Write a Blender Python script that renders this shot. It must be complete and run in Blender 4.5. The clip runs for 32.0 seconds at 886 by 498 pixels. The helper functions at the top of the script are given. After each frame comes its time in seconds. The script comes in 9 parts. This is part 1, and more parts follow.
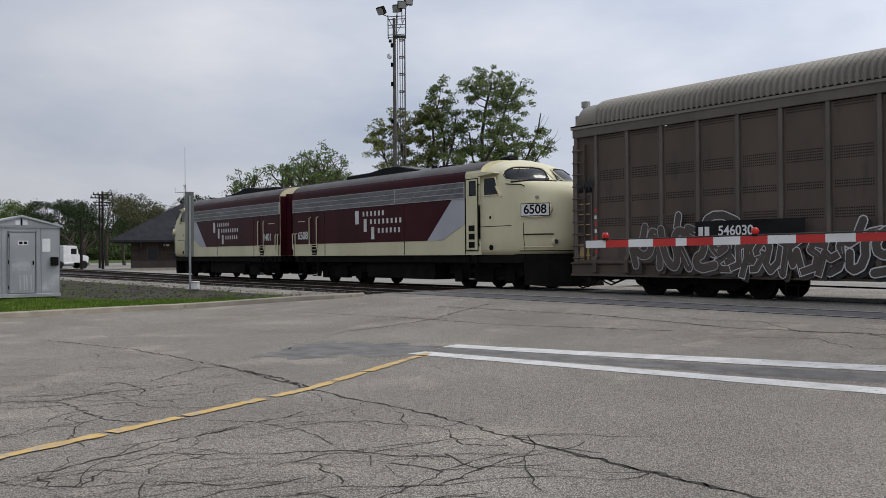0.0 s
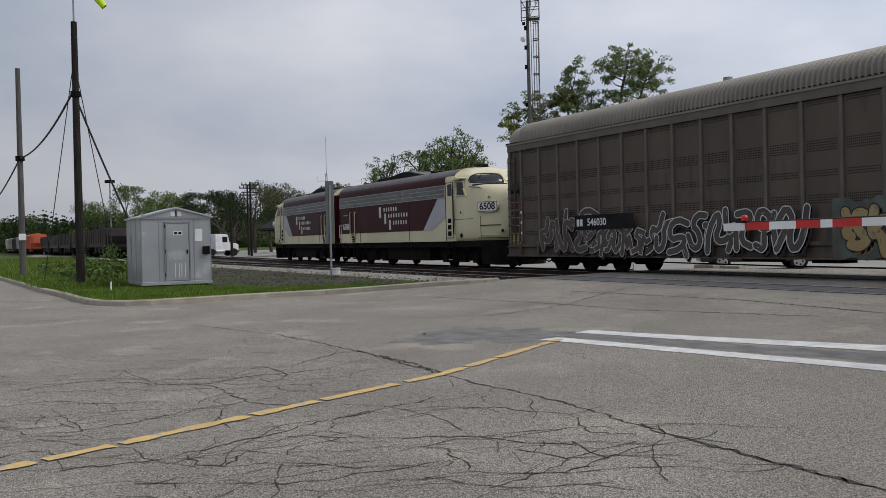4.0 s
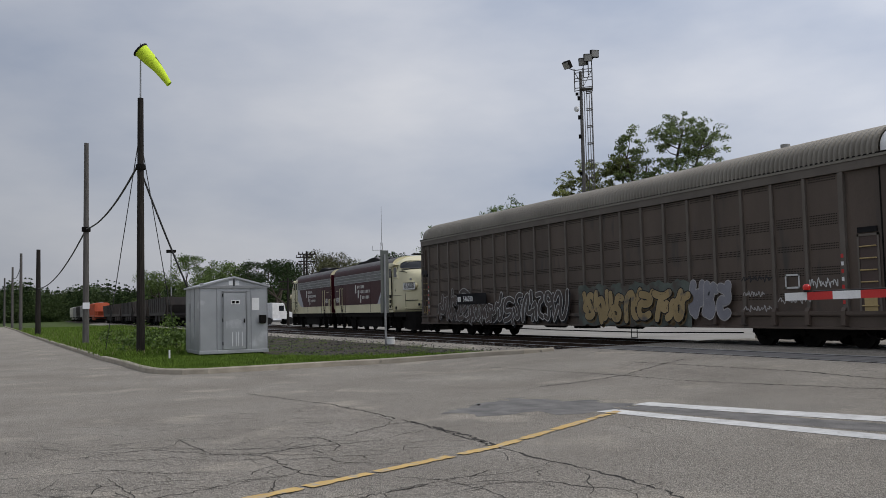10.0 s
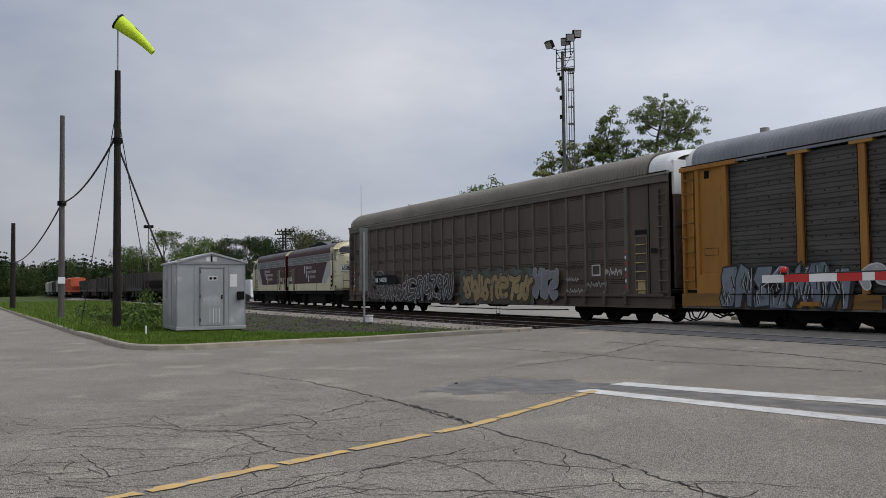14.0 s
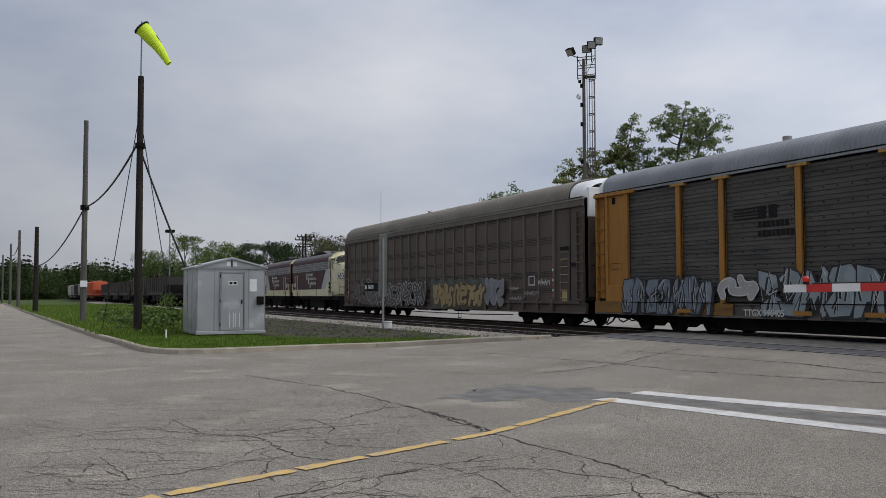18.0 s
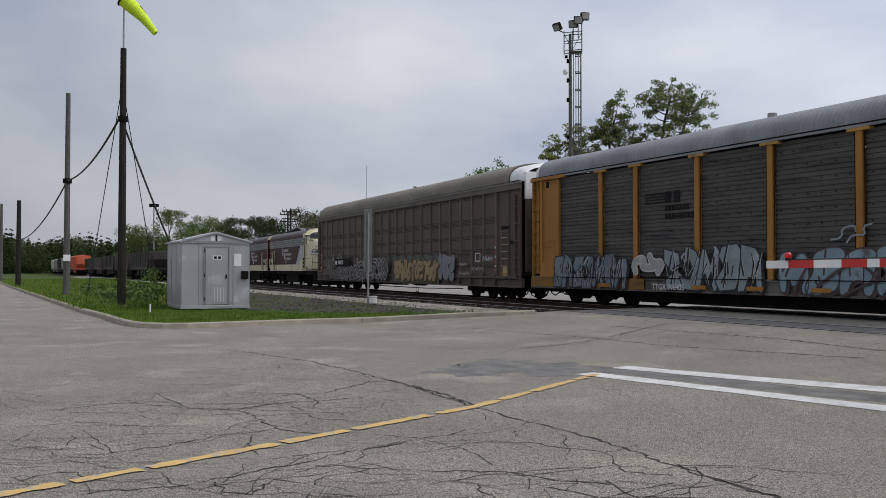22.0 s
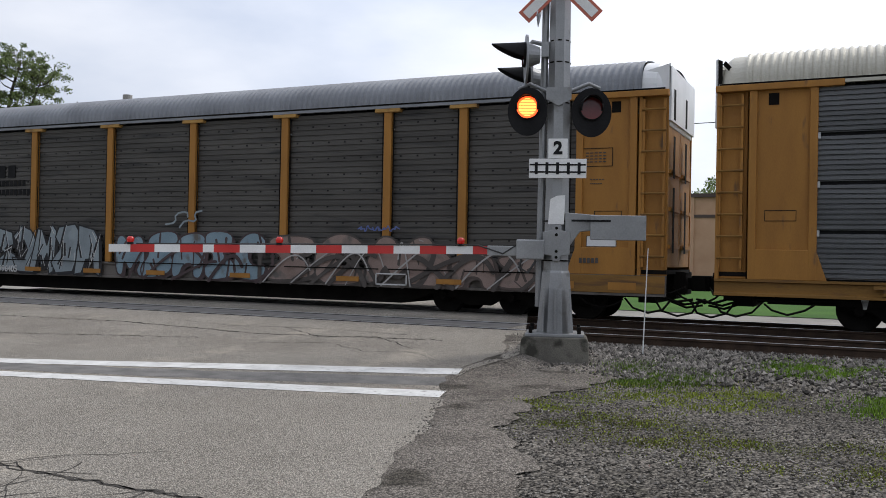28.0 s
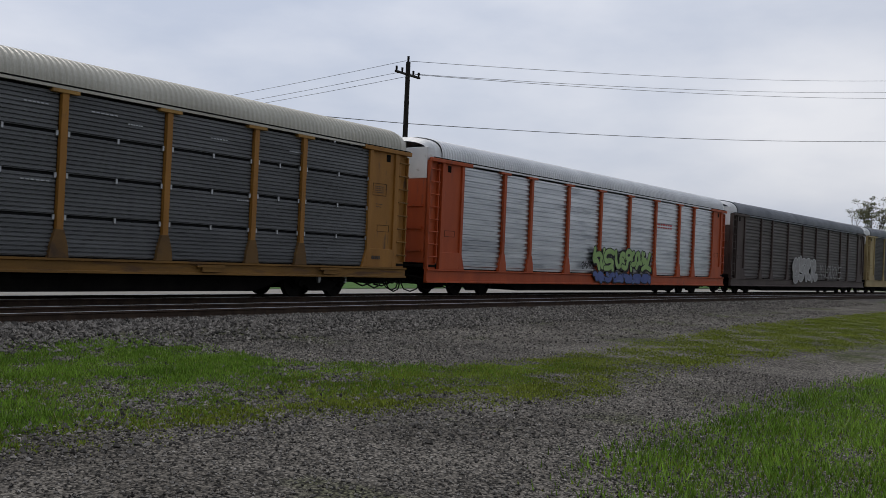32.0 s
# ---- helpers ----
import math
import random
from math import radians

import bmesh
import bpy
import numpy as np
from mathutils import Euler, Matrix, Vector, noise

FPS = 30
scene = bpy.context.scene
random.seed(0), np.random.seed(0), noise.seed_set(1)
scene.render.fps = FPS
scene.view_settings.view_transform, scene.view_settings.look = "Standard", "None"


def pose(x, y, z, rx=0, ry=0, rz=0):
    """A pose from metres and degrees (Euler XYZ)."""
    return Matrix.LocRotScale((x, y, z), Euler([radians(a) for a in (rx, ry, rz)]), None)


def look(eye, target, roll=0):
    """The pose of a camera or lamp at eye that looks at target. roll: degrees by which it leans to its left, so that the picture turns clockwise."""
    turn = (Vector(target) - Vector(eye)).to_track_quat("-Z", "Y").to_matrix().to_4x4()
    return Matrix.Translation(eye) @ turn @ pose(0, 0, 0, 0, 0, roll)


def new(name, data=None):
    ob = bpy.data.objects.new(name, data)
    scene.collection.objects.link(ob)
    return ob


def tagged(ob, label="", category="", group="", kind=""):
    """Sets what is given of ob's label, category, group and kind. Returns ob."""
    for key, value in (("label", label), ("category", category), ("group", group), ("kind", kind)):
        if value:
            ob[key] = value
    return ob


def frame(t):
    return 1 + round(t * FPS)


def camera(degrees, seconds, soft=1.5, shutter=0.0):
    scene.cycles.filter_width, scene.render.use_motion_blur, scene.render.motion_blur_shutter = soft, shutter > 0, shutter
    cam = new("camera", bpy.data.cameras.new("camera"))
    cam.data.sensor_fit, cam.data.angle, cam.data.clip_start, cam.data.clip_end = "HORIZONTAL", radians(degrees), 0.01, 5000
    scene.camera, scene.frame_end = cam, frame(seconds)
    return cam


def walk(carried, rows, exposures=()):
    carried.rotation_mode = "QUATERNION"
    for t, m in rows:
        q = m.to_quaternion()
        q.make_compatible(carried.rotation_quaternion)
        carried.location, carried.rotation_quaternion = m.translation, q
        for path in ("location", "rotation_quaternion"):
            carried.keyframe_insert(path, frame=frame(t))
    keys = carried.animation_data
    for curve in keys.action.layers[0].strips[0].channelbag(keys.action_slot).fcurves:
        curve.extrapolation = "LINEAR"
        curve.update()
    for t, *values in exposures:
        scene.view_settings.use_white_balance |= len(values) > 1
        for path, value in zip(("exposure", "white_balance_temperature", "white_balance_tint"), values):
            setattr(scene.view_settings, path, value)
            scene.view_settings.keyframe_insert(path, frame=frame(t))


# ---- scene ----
# ---------------------------------------------------------------- camera
cam = camera(52.07, 32.0, soft=0.8)
EYE_LIFT = 0.24
PATH = [
    (0, -0.192, -0.106, 1.317, 52.90, 0.25, -0.51),
    (0.5, -0.176, -0.090, 1.327, 55.20, -0.21, 0.30),
    (1, -0.168, -0.069, 1.335, 56.38, -0.42, 0.53),
    (1.5, -0.152, -0.062, 1.350, 57.30, 1.54, 0.78),
    (2, -0.150, -0.055, 1.358, 59.55, 2.01, -1.08),
    (2.5, -0.126, -0.040, 1.361, 59.96, 0.71, -1.18),
    (2.7, -0.119, -0.038, 1.362, 60.09, 0.41, -1.20),
    (2.9, -0.111, -0.039, 1.362, 60.28, 0.11, -1.21),
    (3.1, -0.101, -0.043, 1.361, 60.51, -0.15, -1.23),
    (3.3, -0.092, -0.047, 1.361, 60.76, -0.38, -1.24),
    (3.5, -0.084, -0.053, 1.360, 61.02, -0.55, -1.26),
    (3.7, -0.078, -0.057, 1.359, 61.27, -0.65, -1.28),
    (3.9, -0.076, -0.060, 1.359, 61.49, -0.67, -1.31),
    (4.1, -0.078, -0.061, 1.359, 61.66, -0.59, -1.35),
    (4.3, -0.085, -0.058, 1.359, 61.78, -0.40, -1.39),
    (4.5, -0.098, -0.052, 1.359, 61.82, -0.08, -1.45),
    (5, -0.166, -0.013, 1.363, 61.79, 1.51, -1.74),
    (5.5, -0.164, -0.021, 1.372, 62.27, 3.25, -2.04),
    (6, -0.156, -0.017, 1.376, 62.91, 3.73, -2.25),
    (6.5, -0.129, -0.031, 1.379, 63.07, 3.91, -2.41),
    (7, -0.142, -0.023, 1.378, 63.83, 4.52, -2.19),
    (7.5, -0.148, -0.014, 1.371, 64.32, 4.92, -2.15),
    (8, -0.142, -0.018, 1.378, 64.44, 5.35, -2.20),
    (8.5, -0.114, -0.028, 1.384, 64.63, 5.37, -2.32),
    (9, -0.121, -0.024, 1.381, 64.88, 5.10, -2.11),
    (9.5, -0.128, -0.027, 1.376, 64.81, 4.62, -1.69),
    (10, -0.090, -0.046, 1.373, 64.93, 3.77, -1.29),
    (10.5, -0.129, -0.020, 1.373, 64.63, 3.36, -1.07),
    (11, -0.142, -0.019, 1.367, 64.32, 2.97, -0.76),
    (11.5, -0.139, -0.018, 1.364, 64.15, 2.93, -0.71),
    (12, -0.130, -0.025, 1.373, 64.05, 3.06, -0.81),
    (12.5, -0.148, -0.007, 1.368, 64.27, 2.90, -0.96),
    (13, -0.145, -0.019, 1.366, 64.14, 2.89, -0.86),
    (13.5, -0.148, -0.019, 1.367, 63.82, 2.68, -0.78),
    (14, -0.145, -0.014, 1.365, 63.66, 2.42, -0.65),
    (14.5, -0.142, -0.013, 1.359, 63.67, 2.33, -0.50),
    (14.7, -0.142, -0.012, 1.358, 63.68, 2.31, -0.49),
    (14.9, -0.143, -0.011, 1.357, 63.73, 2.31, -0.50),
    (15.1, -0.144, -0.009, 1.357, 63.80, 2.33, -0.54),
    (15.3, -0.146, -0.008, 1.357, 63.89, 2.35, -0.59),
    (15.5, -0.149, -0.006, 1.356, 63.98, 2.38, -0.64),
    (15.7, -0.152, -0.005, 1.357, 64.07, 2.40, -0.69),
    (15.9, -0.154, -0.004, 1.357, 64.16, 2.42, -0.73),
    (16.1, -0.156, -0.004, 1.357, 64.23, 2.42, -0.74),
    (16.3, -0.158, -0.004, 1.358, 64.28, 2.41, -0.73),
    (16.5, -0.159, -0.005, 1.358, 64.30, 2.38, -0.67),
    (17, -0.162, -0.014, 1.360, 64.31, 2.21, -0.35),
    (17.5, -0.137, -0.030, 1.354, 64.57, 2.38, -0.07),
    (18, -0.157, -0.009, 1.364, 64.88, 2.85, -0.14),
    (18.5, -0.169, -0.004, 1.361, 64.83, 2.80, -0.07),
    (19, -0.151, -0.004, 1.361, 64.70, 2.65, 0.14),
    (19.5, -0.151, -0.015, 1.362, 64.59, 2.36, 0.17),
    (20, -0.151, -0.008, 1.359, 64.36, 2.38, 0.21),
    (20.5, -0.156, -0.009, 1.354, 64.10, 2.29, 0.49),
    (21, -0.102, -0.030, 1.348, 63.72, 1.89, 0.59),
    (21.5, -0.140, -0.017, 1.356, 63.91, 1.30, 0.54),
    (22, -0.147, 0.004, 1.356, 63.97, 1.30, 0.04),
    (22.5, -0.131, 0.003, 1.352, 63.89, 0.78, -0.29),
    (23, -0.133, 0.012, 1.347, 63.72, 0.48, -0.08),
    (23.5, -0.110, 0.023, 1.350, 63.96, 0.43, 0.06),
    (24, -0.109, 0.062, 1.345, 64.98, -0.19, 0.15),
    (24.5, -0.102, 0.061, 1.325, 65.36, -0.30, 1.24),
    (24.7, -0.099, 0.062, 1.325, 65.04, -0.28, 1.37),
    (24.9, -0.095, 0.065, 1.333, 64.01, -0.18, 1.29),
    (25.1, -0.089, 0.068, 1.346, 62.41, -0.01, 1.06),
    (25.3, -0.083, 0.072, 1.363, 60.37, 0.19, 0.72),
    (25.5, -0.080, 0.077, 1.381, 58.03, 0.40, 0.33),
    (25.7, -0.079, 0.080, 1.399, 55.53, 0.62, -0.05),
    (25.9, -0.082, 0.083, 1.414, 53.00, 0.81, -0.37),
    (26.1, -0.091, 0.084, 1.424, 50.59, 0.96, -0.56),
    (26.3, -0.107, 0.083, 1.428, 48.44, 1.04, -0.59),
    (26.5, -0.130, 0.079, 1.423, 46.67, 1.04, -0.38),
    (27, -0.245, 0.057, 1.379, 40.34, 0.82, 1.04),
    (27.5, -0.168, 0.093, 1.362, 33.40, 0.48, 0.64),
    (28, -0.007, 0.092, 1.399, 24.71, 0.48, 1.08),
    (28.5, 0.197, 0.205, 1.419, 13.08, 0.39, 2.22),
    (29, 0.495, 0.271, 1.439, 5.27, -0.04, 2.38),
    (29.5, 0.820, 0.257, 1.414, -0.64, -0.10, 2.40),
    (30, 0.719, 0.128, 1.389, -19.78, -0.21, 1.86),
    (30.5, 0.745, 0.138, 1.361, -30.23, 0.24, 2.29),
    (31, 0.719, 0.056, 1.374, -39.41, 0.25, 2.29),
    (31.5, 0.666, -0.076, 1.401, -46.35, 0.64, 2.08),
    (32, 0.663, -0.138, 1.402, -54.77, 0.66, 2.47),
]


def view_row(t, x, y, z, yaw, pitch, roll):
    a, b = radians(yaw), radians(pitch)
    eye = Vector((x, y, z + EYE_LIFT))
    ahead = Vector((-math.sin(a) * math.cos(b), math.cos(a) * math.cos(b), math.sin(b)))
    return (t, look(eye, eye + ahead, roll))


EXPOSURES = [(0, 0.12), (2.5, -0.03), (5, 0.05), (6, -0.08), (9, -0.12), (10, -0.06), (12, 0.0), (18, 0.0), (19, -0.02), (20, 0.02), (23, 0.1), (24.5, 0.12), (27, 0.10), (28, 0.37), (29, 0.48), (30, 0.53), (31, 0.0), (32, -0.3)]
walk(cam, [view_row(*r) for r in PATH], EXPOSURES)

# ---------------------------------------------------------------- sky and sun
SUN_AZ, SUN_EL = -34.0, 50.0   # degrees left of +y, and up
world = bpy.data.worlds.new("overcast_sky")
scene.world = world
world.use_nodes = True
wn, wl = world.node_tree.nodes, world.node_tree.links
wn.clear()
w_out = wn.new("ShaderNodeOutputWorld")
w_bg = wn.new("ShaderNodeBackground")
w_sky = wn.new("ShaderNodeTexSky")
w_sky.sky_type = "NISHITA"
w_sky.sun_disc = False
w_sky.sun_elevation = radians(SUN_EL)
w_sky.sun_rotation = radians(-SUN_AZ)
w_sky.air_density, w_sky.dust_density = 1.0, 4.0
w_dim = wn.new("ShaderNodeVectorMath")
w_dim.operation = "SCALE"
w_dim.inputs["Scale"].default_value = 0.10
wl.new(w_sky.outputs[0], w_dim.inputs[0])
w_tc = wn.new("ShaderNodeTexCoord")
w_map = wn.new("ShaderNodeMapping")
w_map.inputs["Scale"].default_value = (1.0, 1.0, 2.6)
wl.new(w_tc.outputs["Generated"], w_map.inputs[0])
w_noise = wn.new("ShaderNodeTexNoise")
w_noise.inputs["Scale"].default_value = 2.2
w_noise.inputs["Detail"].default_value = 6.0
w_noise.inputs["Roughness"].default_value = 0.5
wl.new(w_map.outputs[0], w_noise.inputs[0])
w_ramp = wn.new("ShaderNodeValToRGB")
w_ramp.color_ramp.elements[0].position, w_ramp.color_ramp.elements[0].color = 0.33, (0.40, 0.452, 0.565, 1)
w_ramp.color_ramp.elements[1].position, w_ramp.color_ramp.elements[1].color = 0.69, (0.73, 0.74, 0.785, 1)
wl.new(w_noise.outputs[0], w_ramp.inputs[0])
# the cloud is thinner and brighter towards the hidden sun
w_dot = wn.new("ShaderNodeVectorMath")
w_dot.operation = "DOT_PRODUCT"
sa, se = radians(SUN_AZ), radians(SUN_EL)
w_dot.inputs[1].default_value = (-math.sin(sa) * math.cos(se), math.cos(sa) * math.cos(se), math.sin(se))
wl.new(w_tc.outputs["Generated"], w_dot.inputs[0])
w_glow = wn.new("ShaderNodeMapRange")
w_glow.inputs["From Min"].default_value, w_glow.inputs["From Max"].default_value = -0.5, 1.0
w_glow.inputs["To Min"].default_value, w_glow.inputs["To Max"].default_value = 0.56, 1.72
wl.new(w_dot.outputs["Value"], w_glow.inputs[0])
w_cloud = wn.new("ShaderNodeVectorMath")
w_cloud.operation = "SCALE"
wl.new(w_ramp.outputs[0], w_cloud.inputs[0])
wl.new(w_glow.outputs[0], w_cloud.inputs["Scale"])
w_mix = wn.new("ShaderNodeMix")
w_mix.data_type = "RGBA"
w_mix.inputs["Factor"].default_value = 0.88
wl.new(w_dim.outputs[0], w_mix.inputs["A"])
wl.new(w_cloud.outputs[0], w_mix.inputs["B"])
wl.new(w_mix.outputs["Result"], w_bg.inputs["Color"])
w_bg.inputs["Strength"].default_value = 1.0
wl.new(w_bg.outputs[0], w_out.inputs[0])

sun_data = bpy.data.lights.new("sun", "SUN")
sun_data.energy, sun_data.angle, sun_data.color = 1.35, radians(16), (1.0, 0.96, 0.9)
sun = new("sun", sun_data)
sun.matrix_world = look((0, 0, 60), Vector((0, 0, 60)) - Vector(w_dot.inputs[1].default_value))


# ---------------------------------------------------------------- materials
def mat(name, dark, light, scale=2.0, rough=0.7, metal=0.0, bump=0.15, fine=45.0, stretch=(1, 1, 1), vary=0.0, spots=None, glow=None):
    """Two noises mix two tones; a third gives relief; spots adds stains of another colour."""
    m = bpy.data.materials.new(name)
    m.use_nodes = True
    n, l = m.node_tree.nodes, m.node_tree.links
    b = n["Principled BSDF"]
    tc = n.new("ShaderNodeTexCoord")
    mp = n.new("ShaderNodeMapping")
    mp.inputs["Scale"].default_value = stretch
    l.new(tc.outputs["Object"], mp.inputs[0])
    big = n.new("ShaderNodeTexNoise")
    big.inputs["Scale"].default_value, big.inputs["Detail"].default_value = scale, 5
    small = n.new("ShaderNodeTexNoise")
    small.inputs["Scale"].default_value, small.inputs["Detail"].default_value = fine, 3
    l.new(mp.outputs[0], big.inputs[0])
    l.new(mp.outputs[0], small.inputs[0])
    add = n.new("ShaderNodeMath")
    add.operation = "MULTIPLY_ADD"
    add.inputs[1].default_value = 0.45
    l.new(small.outputs[0], add.inputs[0])
    l.new(big.outputs[0], add.inputs[2])
    ramp = n.new("ShaderNodeValToRGB")
    ramp.color_ramp.elements[0].position, ramp.color_ramp.elements[1].position = 0.5, 0.95
    ramp.color_ramp.elements[0].color, ramp.color_ramp.elements[1].color = (*dark, 1), (*light, 1)
    l.new(add.outputs[0], ramp.inputs[0])
    out = ramp.outputs[0]
    if spots:
        sn = n.new("ShaderNodeTexNoise")
        sn.inputs["Scale"].default_value, sn.inputs["Detail"].default_value = spots[1], 7
        l.new(mp.outputs[0], sn.inputs[0])
        sr = n.new("ShaderNodeValToRGB")
        sr.color_ramp.elements[0].position, sr.color_ramp.elements[1].position = spots[2], spots[2] + 0.12
        l.new(sn.outputs[0], sr.inputs[0])
        mx = n.new("ShaderNodeMix")
        mx.data_type = "RGBA"
        mx.inputs["B"].default_value = (*spots[0], 1)
        l.new(sr.outputs[0], mx.inputs["Factor"])
        l.new(out, mx.inputs["A"])
        out = mx.outputs["Result"]
    if vary:
        oi = n.new("ShaderNodeObjectInfo")
        mr = n.new("ShaderNodeMapRange")
        mr.inputs["To Min"].default_value, mr.inputs["To Max"].default_value = 1 - vary, 1 + vary
        l.new(oi.outputs["Random"], mr.inputs[0])
        sc = n.new("ShaderNodeVectorMath")
        sc.operation = "SCALE"
        l.new(out, sc.inputs[0])
        l.new(mr.outputs[0], sc.inputs["Scale"])
        out = sc.outputs[0]
    l.new(out, b.inputs["Base Color"])
    b.inputs["Roughness"].default_value, b.inputs["Metallic"].default_value = rough, metal
    if rough > 0.8:      # dry, dusty surfaces have hardly any gloss
        b.inputs["Specular IOR Level"].default_value = 0.15
    if bump:
        bp = n.new("ShaderNodeBump")
        bp.inputs["Strength"].default_value, bp.inputs["Distance"].default_value = bump, 0.02
        l.new(small.outputs[0], bp.inputs["Height"])
        l.new(bp.outputs[0], b.inputs["Normal"])
    if glow:
        b.inputs["Emission Color"].default_value, b.inputs["Emission Strength"].default_value = (*glow[0], 1), glow[1]
    return m


def islands(m, amount):
    """Lets every loose piece of a joined mesh differ a little in brightness."""
    n, l = m.node_tree.nodes, m.node_tree.links
    b = n["Principled BSDF"]
    src = b.inputs["Base Color"].links[0].from_socket
    g = n.new("ShaderNodeNewGeometry")
    mr = n.new("ShaderNodeMapRange")
    mr.inputs["To Min"].default_value, mr.inputs["To Max"].default_value = 1 - amount, 1 + amount
    l.new(g.outputs["Random Per Island"], mr.inputs[0])
    sc = n.new("ShaderNodeVectorMath")
    sc.operation = "SCALE"
    l.new(src, sc.inputs[0])
    l.new(mr.outputs[0], sc.inputs["Scale"])
    l.new(sc.outputs[0], b.inputs["Base Color"])
    return m


def stony(m, scale, amount):
    """Breaks a ground colour into single stones of different brightness, with gaps between them."""
    n, l = m.node_tree.nodes, m.node_tree.links
    b = n["Principled BSDF"]
    src = b.inputs["Base Color"].links[0].from_socket
    tc = n.new("ShaderNodeTexCoord")
    vo = n.new("ShaderNodeTexVoronoi")
    vo.inputs["Scale"].default_value = scale
    l.new(tc.outputs["Object"], vo.inputs[0])
    bw = n.new("ShaderNodeRGBToBW")
    l.new(vo.outputs["Color"], bw.inputs[0])
    mr = n.new("ShaderNodeMapRange")
    mr.inputs["From Min"].default_value, mr.inputs["From Max"].default_value = 0.2, 0.8
    mr.inputs["To Min"].default_value, mr.inputs["To Max"].default_value = 1 - amount, 1 + amount
    l.new(bw.outputs[0], mr.inputs[0])
    # base colour falls to under half between stones, as painted crevice shade
    gap = n.new("ShaderNodeMapRange")
    gap.inputs["From Min"].default_value, gap.inputs["From Max"].default_value = 0.35, 0.75
    gap.inputs["To Min"].default_value, gap.inputs["To Max"].default_value = 1.0, 0.45
    l.new(vo.outputs["Distance"], gap.inputs[0])
    mu = n.new("ShaderNodeMath")
    mu.operation = "MULTIPLY"
    l.new(mr.outputs[0], mu.inputs[0])
    l.new(gap.outputs[0], mu.inputs[1])
    sc = n.new("ShaderNodeVectorMath")
    sc.operation = "SCALE"
    l.new(src, sc.inputs[0])
    l.new(mu.outputs[0], sc.inputs["Scale"])
    l.new(sc.outputs[0], b.inputs["Base Color"])
    bp = n.new("ShaderNodeBump")
    bp.inputs["Strength"].default_value, bp.inputs["Distance"].default_value = 0.9, 0.02
    bp.invert = True
    l.new(vo.outputs["Distance"], bp.inputs["Height"])
    l.new(bp.outputs[0], b.inputs["Normal"])
    return m


def asphalt(name, dark, light, crack=0.5, cell=0.9):
    """Worn asphalt: stones, stains, and a net of fine cracks where a slow noise lets them show."""
    m = mat(name, dark, light, scale=0.45, rough=0.92, bump=0.8, fine=60, spots=((light[0] * 1.1, light[1] * 1.08, light[2] * 1.05), 0.7, 0.56))
    stony(m, 75, 0.28)
    n, l = m.node_tree.nodes, m.node_tree.links
    b = n["Principled BSDF"]
    src = b.inputs["Base Color"].links[0].from_socket
    tc = n.new("ShaderNodeTexCoord")
    wob = n.new("ShaderNodeTexNoise")
    wob.inputs["Scale"].default_value, wob.inputs["Detail"].default_value = 1.3, 4
    l.new(tc.outputs["Object"], wob.inputs[0])
    mixv = n.new("ShaderNodeVectorMath")
    mixv.operation = "MULTIPLY_ADD"
    mixv.inputs[1].default_value = (0.9, 0.9, 0)
    l.new(wob.outputs["Color"], mixv.inputs[0])
    l.new(tc.outputs["Object"], mixv.inputs[2])
    vo = n.new("ShaderNodeTexVoronoi")
    vo.feature = "DISTANCE_TO_EDGE"
    vo.inputs["Scale"].default_value = cell
    l.new(mixv.outputs[0], vo.inputs[0])
    edge = n.new("ShaderNodeMapRange")
    edge.inputs["From Min"].default_value, edge.inputs["From Max"].default_value = 0.001, 0.005
    edge.inputs["To Min"].default_value, edge.inputs["To Max"].default_value = 1, 0
    l.new(vo.outputs["Distance"], edge.inputs[0])
    where = n.new("ShaderNodeTexNoise")
    where.inputs["Scale"].default_value, where.inputs["Detail"].default_value = 0.22, 3
    l.new(tc.outputs["Object"], where.inputs[0])
    wr = n.new("ShaderNodeMapRange")
    wr.inputs["From Min"].default_value, wr.inputs["From Max"].default_value = 0.62 - 0.3 * crack, 0.74 - 0.3 * crack
    l.new(where.outputs[0], wr.inputs[0])
    mul = n.new("ShaderNodeMath")
    mul.operation = "MULTIPLY"
    l.new(edge.outputs[0], mul.inputs[0])
    l.new(wr.outputs[0], mul.inputs[1])
    mx = n.new("ShaderNodeMix")
    mx.data_type = "RGBA"
    mx.inputs["B"].default_value = (dark[0] * 0.3, dark[1] * 0.3, dark[2] * 0.3, 1)
    l.new(mul.outputs[0], mx.inputs["Factor"])
    l.new(src, mx.inputs["A"])
    l.new(mx.outputs["Result"], b.inputs["Base Color"])
    return m


ASPHALT = asphalt("worn_asphalt", (0.31, 0.282, 0.242), (0.43, 0.395, 0.342), 0.36, 1.3)
PATCH = mat("tar_patch", (0.105, 0.102, 0.098), (0.20, 0.192, 0.182), 3.0, 0.85, bump=0.3)
CRACK = mat("crack_fill", (0.03, 0.028, 0.025), (0.08, 0.073, 0.066), 9, 0.95)
LINE_WHITE = mat("white_road_paint", (0.42, 0.415, 0.40), (0.66, 0.655, 0.635), 3, 0.75, fine=25, spots=((0.26, 0.25, 0.24), 9, 0.60))
LINE_YELLOW = mat("yellow_road_paint", (0.48, 0.31, 0.10), (0.60, 0.41, 0.15), 3, 0.8, fine=25, spots=((0.34, 0.30, 0.24), 8, 0.52))
DARK_CONCRETE = mat("dark_mossy_concrete", (0.09, 0.085, 0.075), (0.18, 0.17, 0.145), 2.5, 0.95, bump=0.5, spots=((0.05, 0.048, 0.04), 4, 0.55))
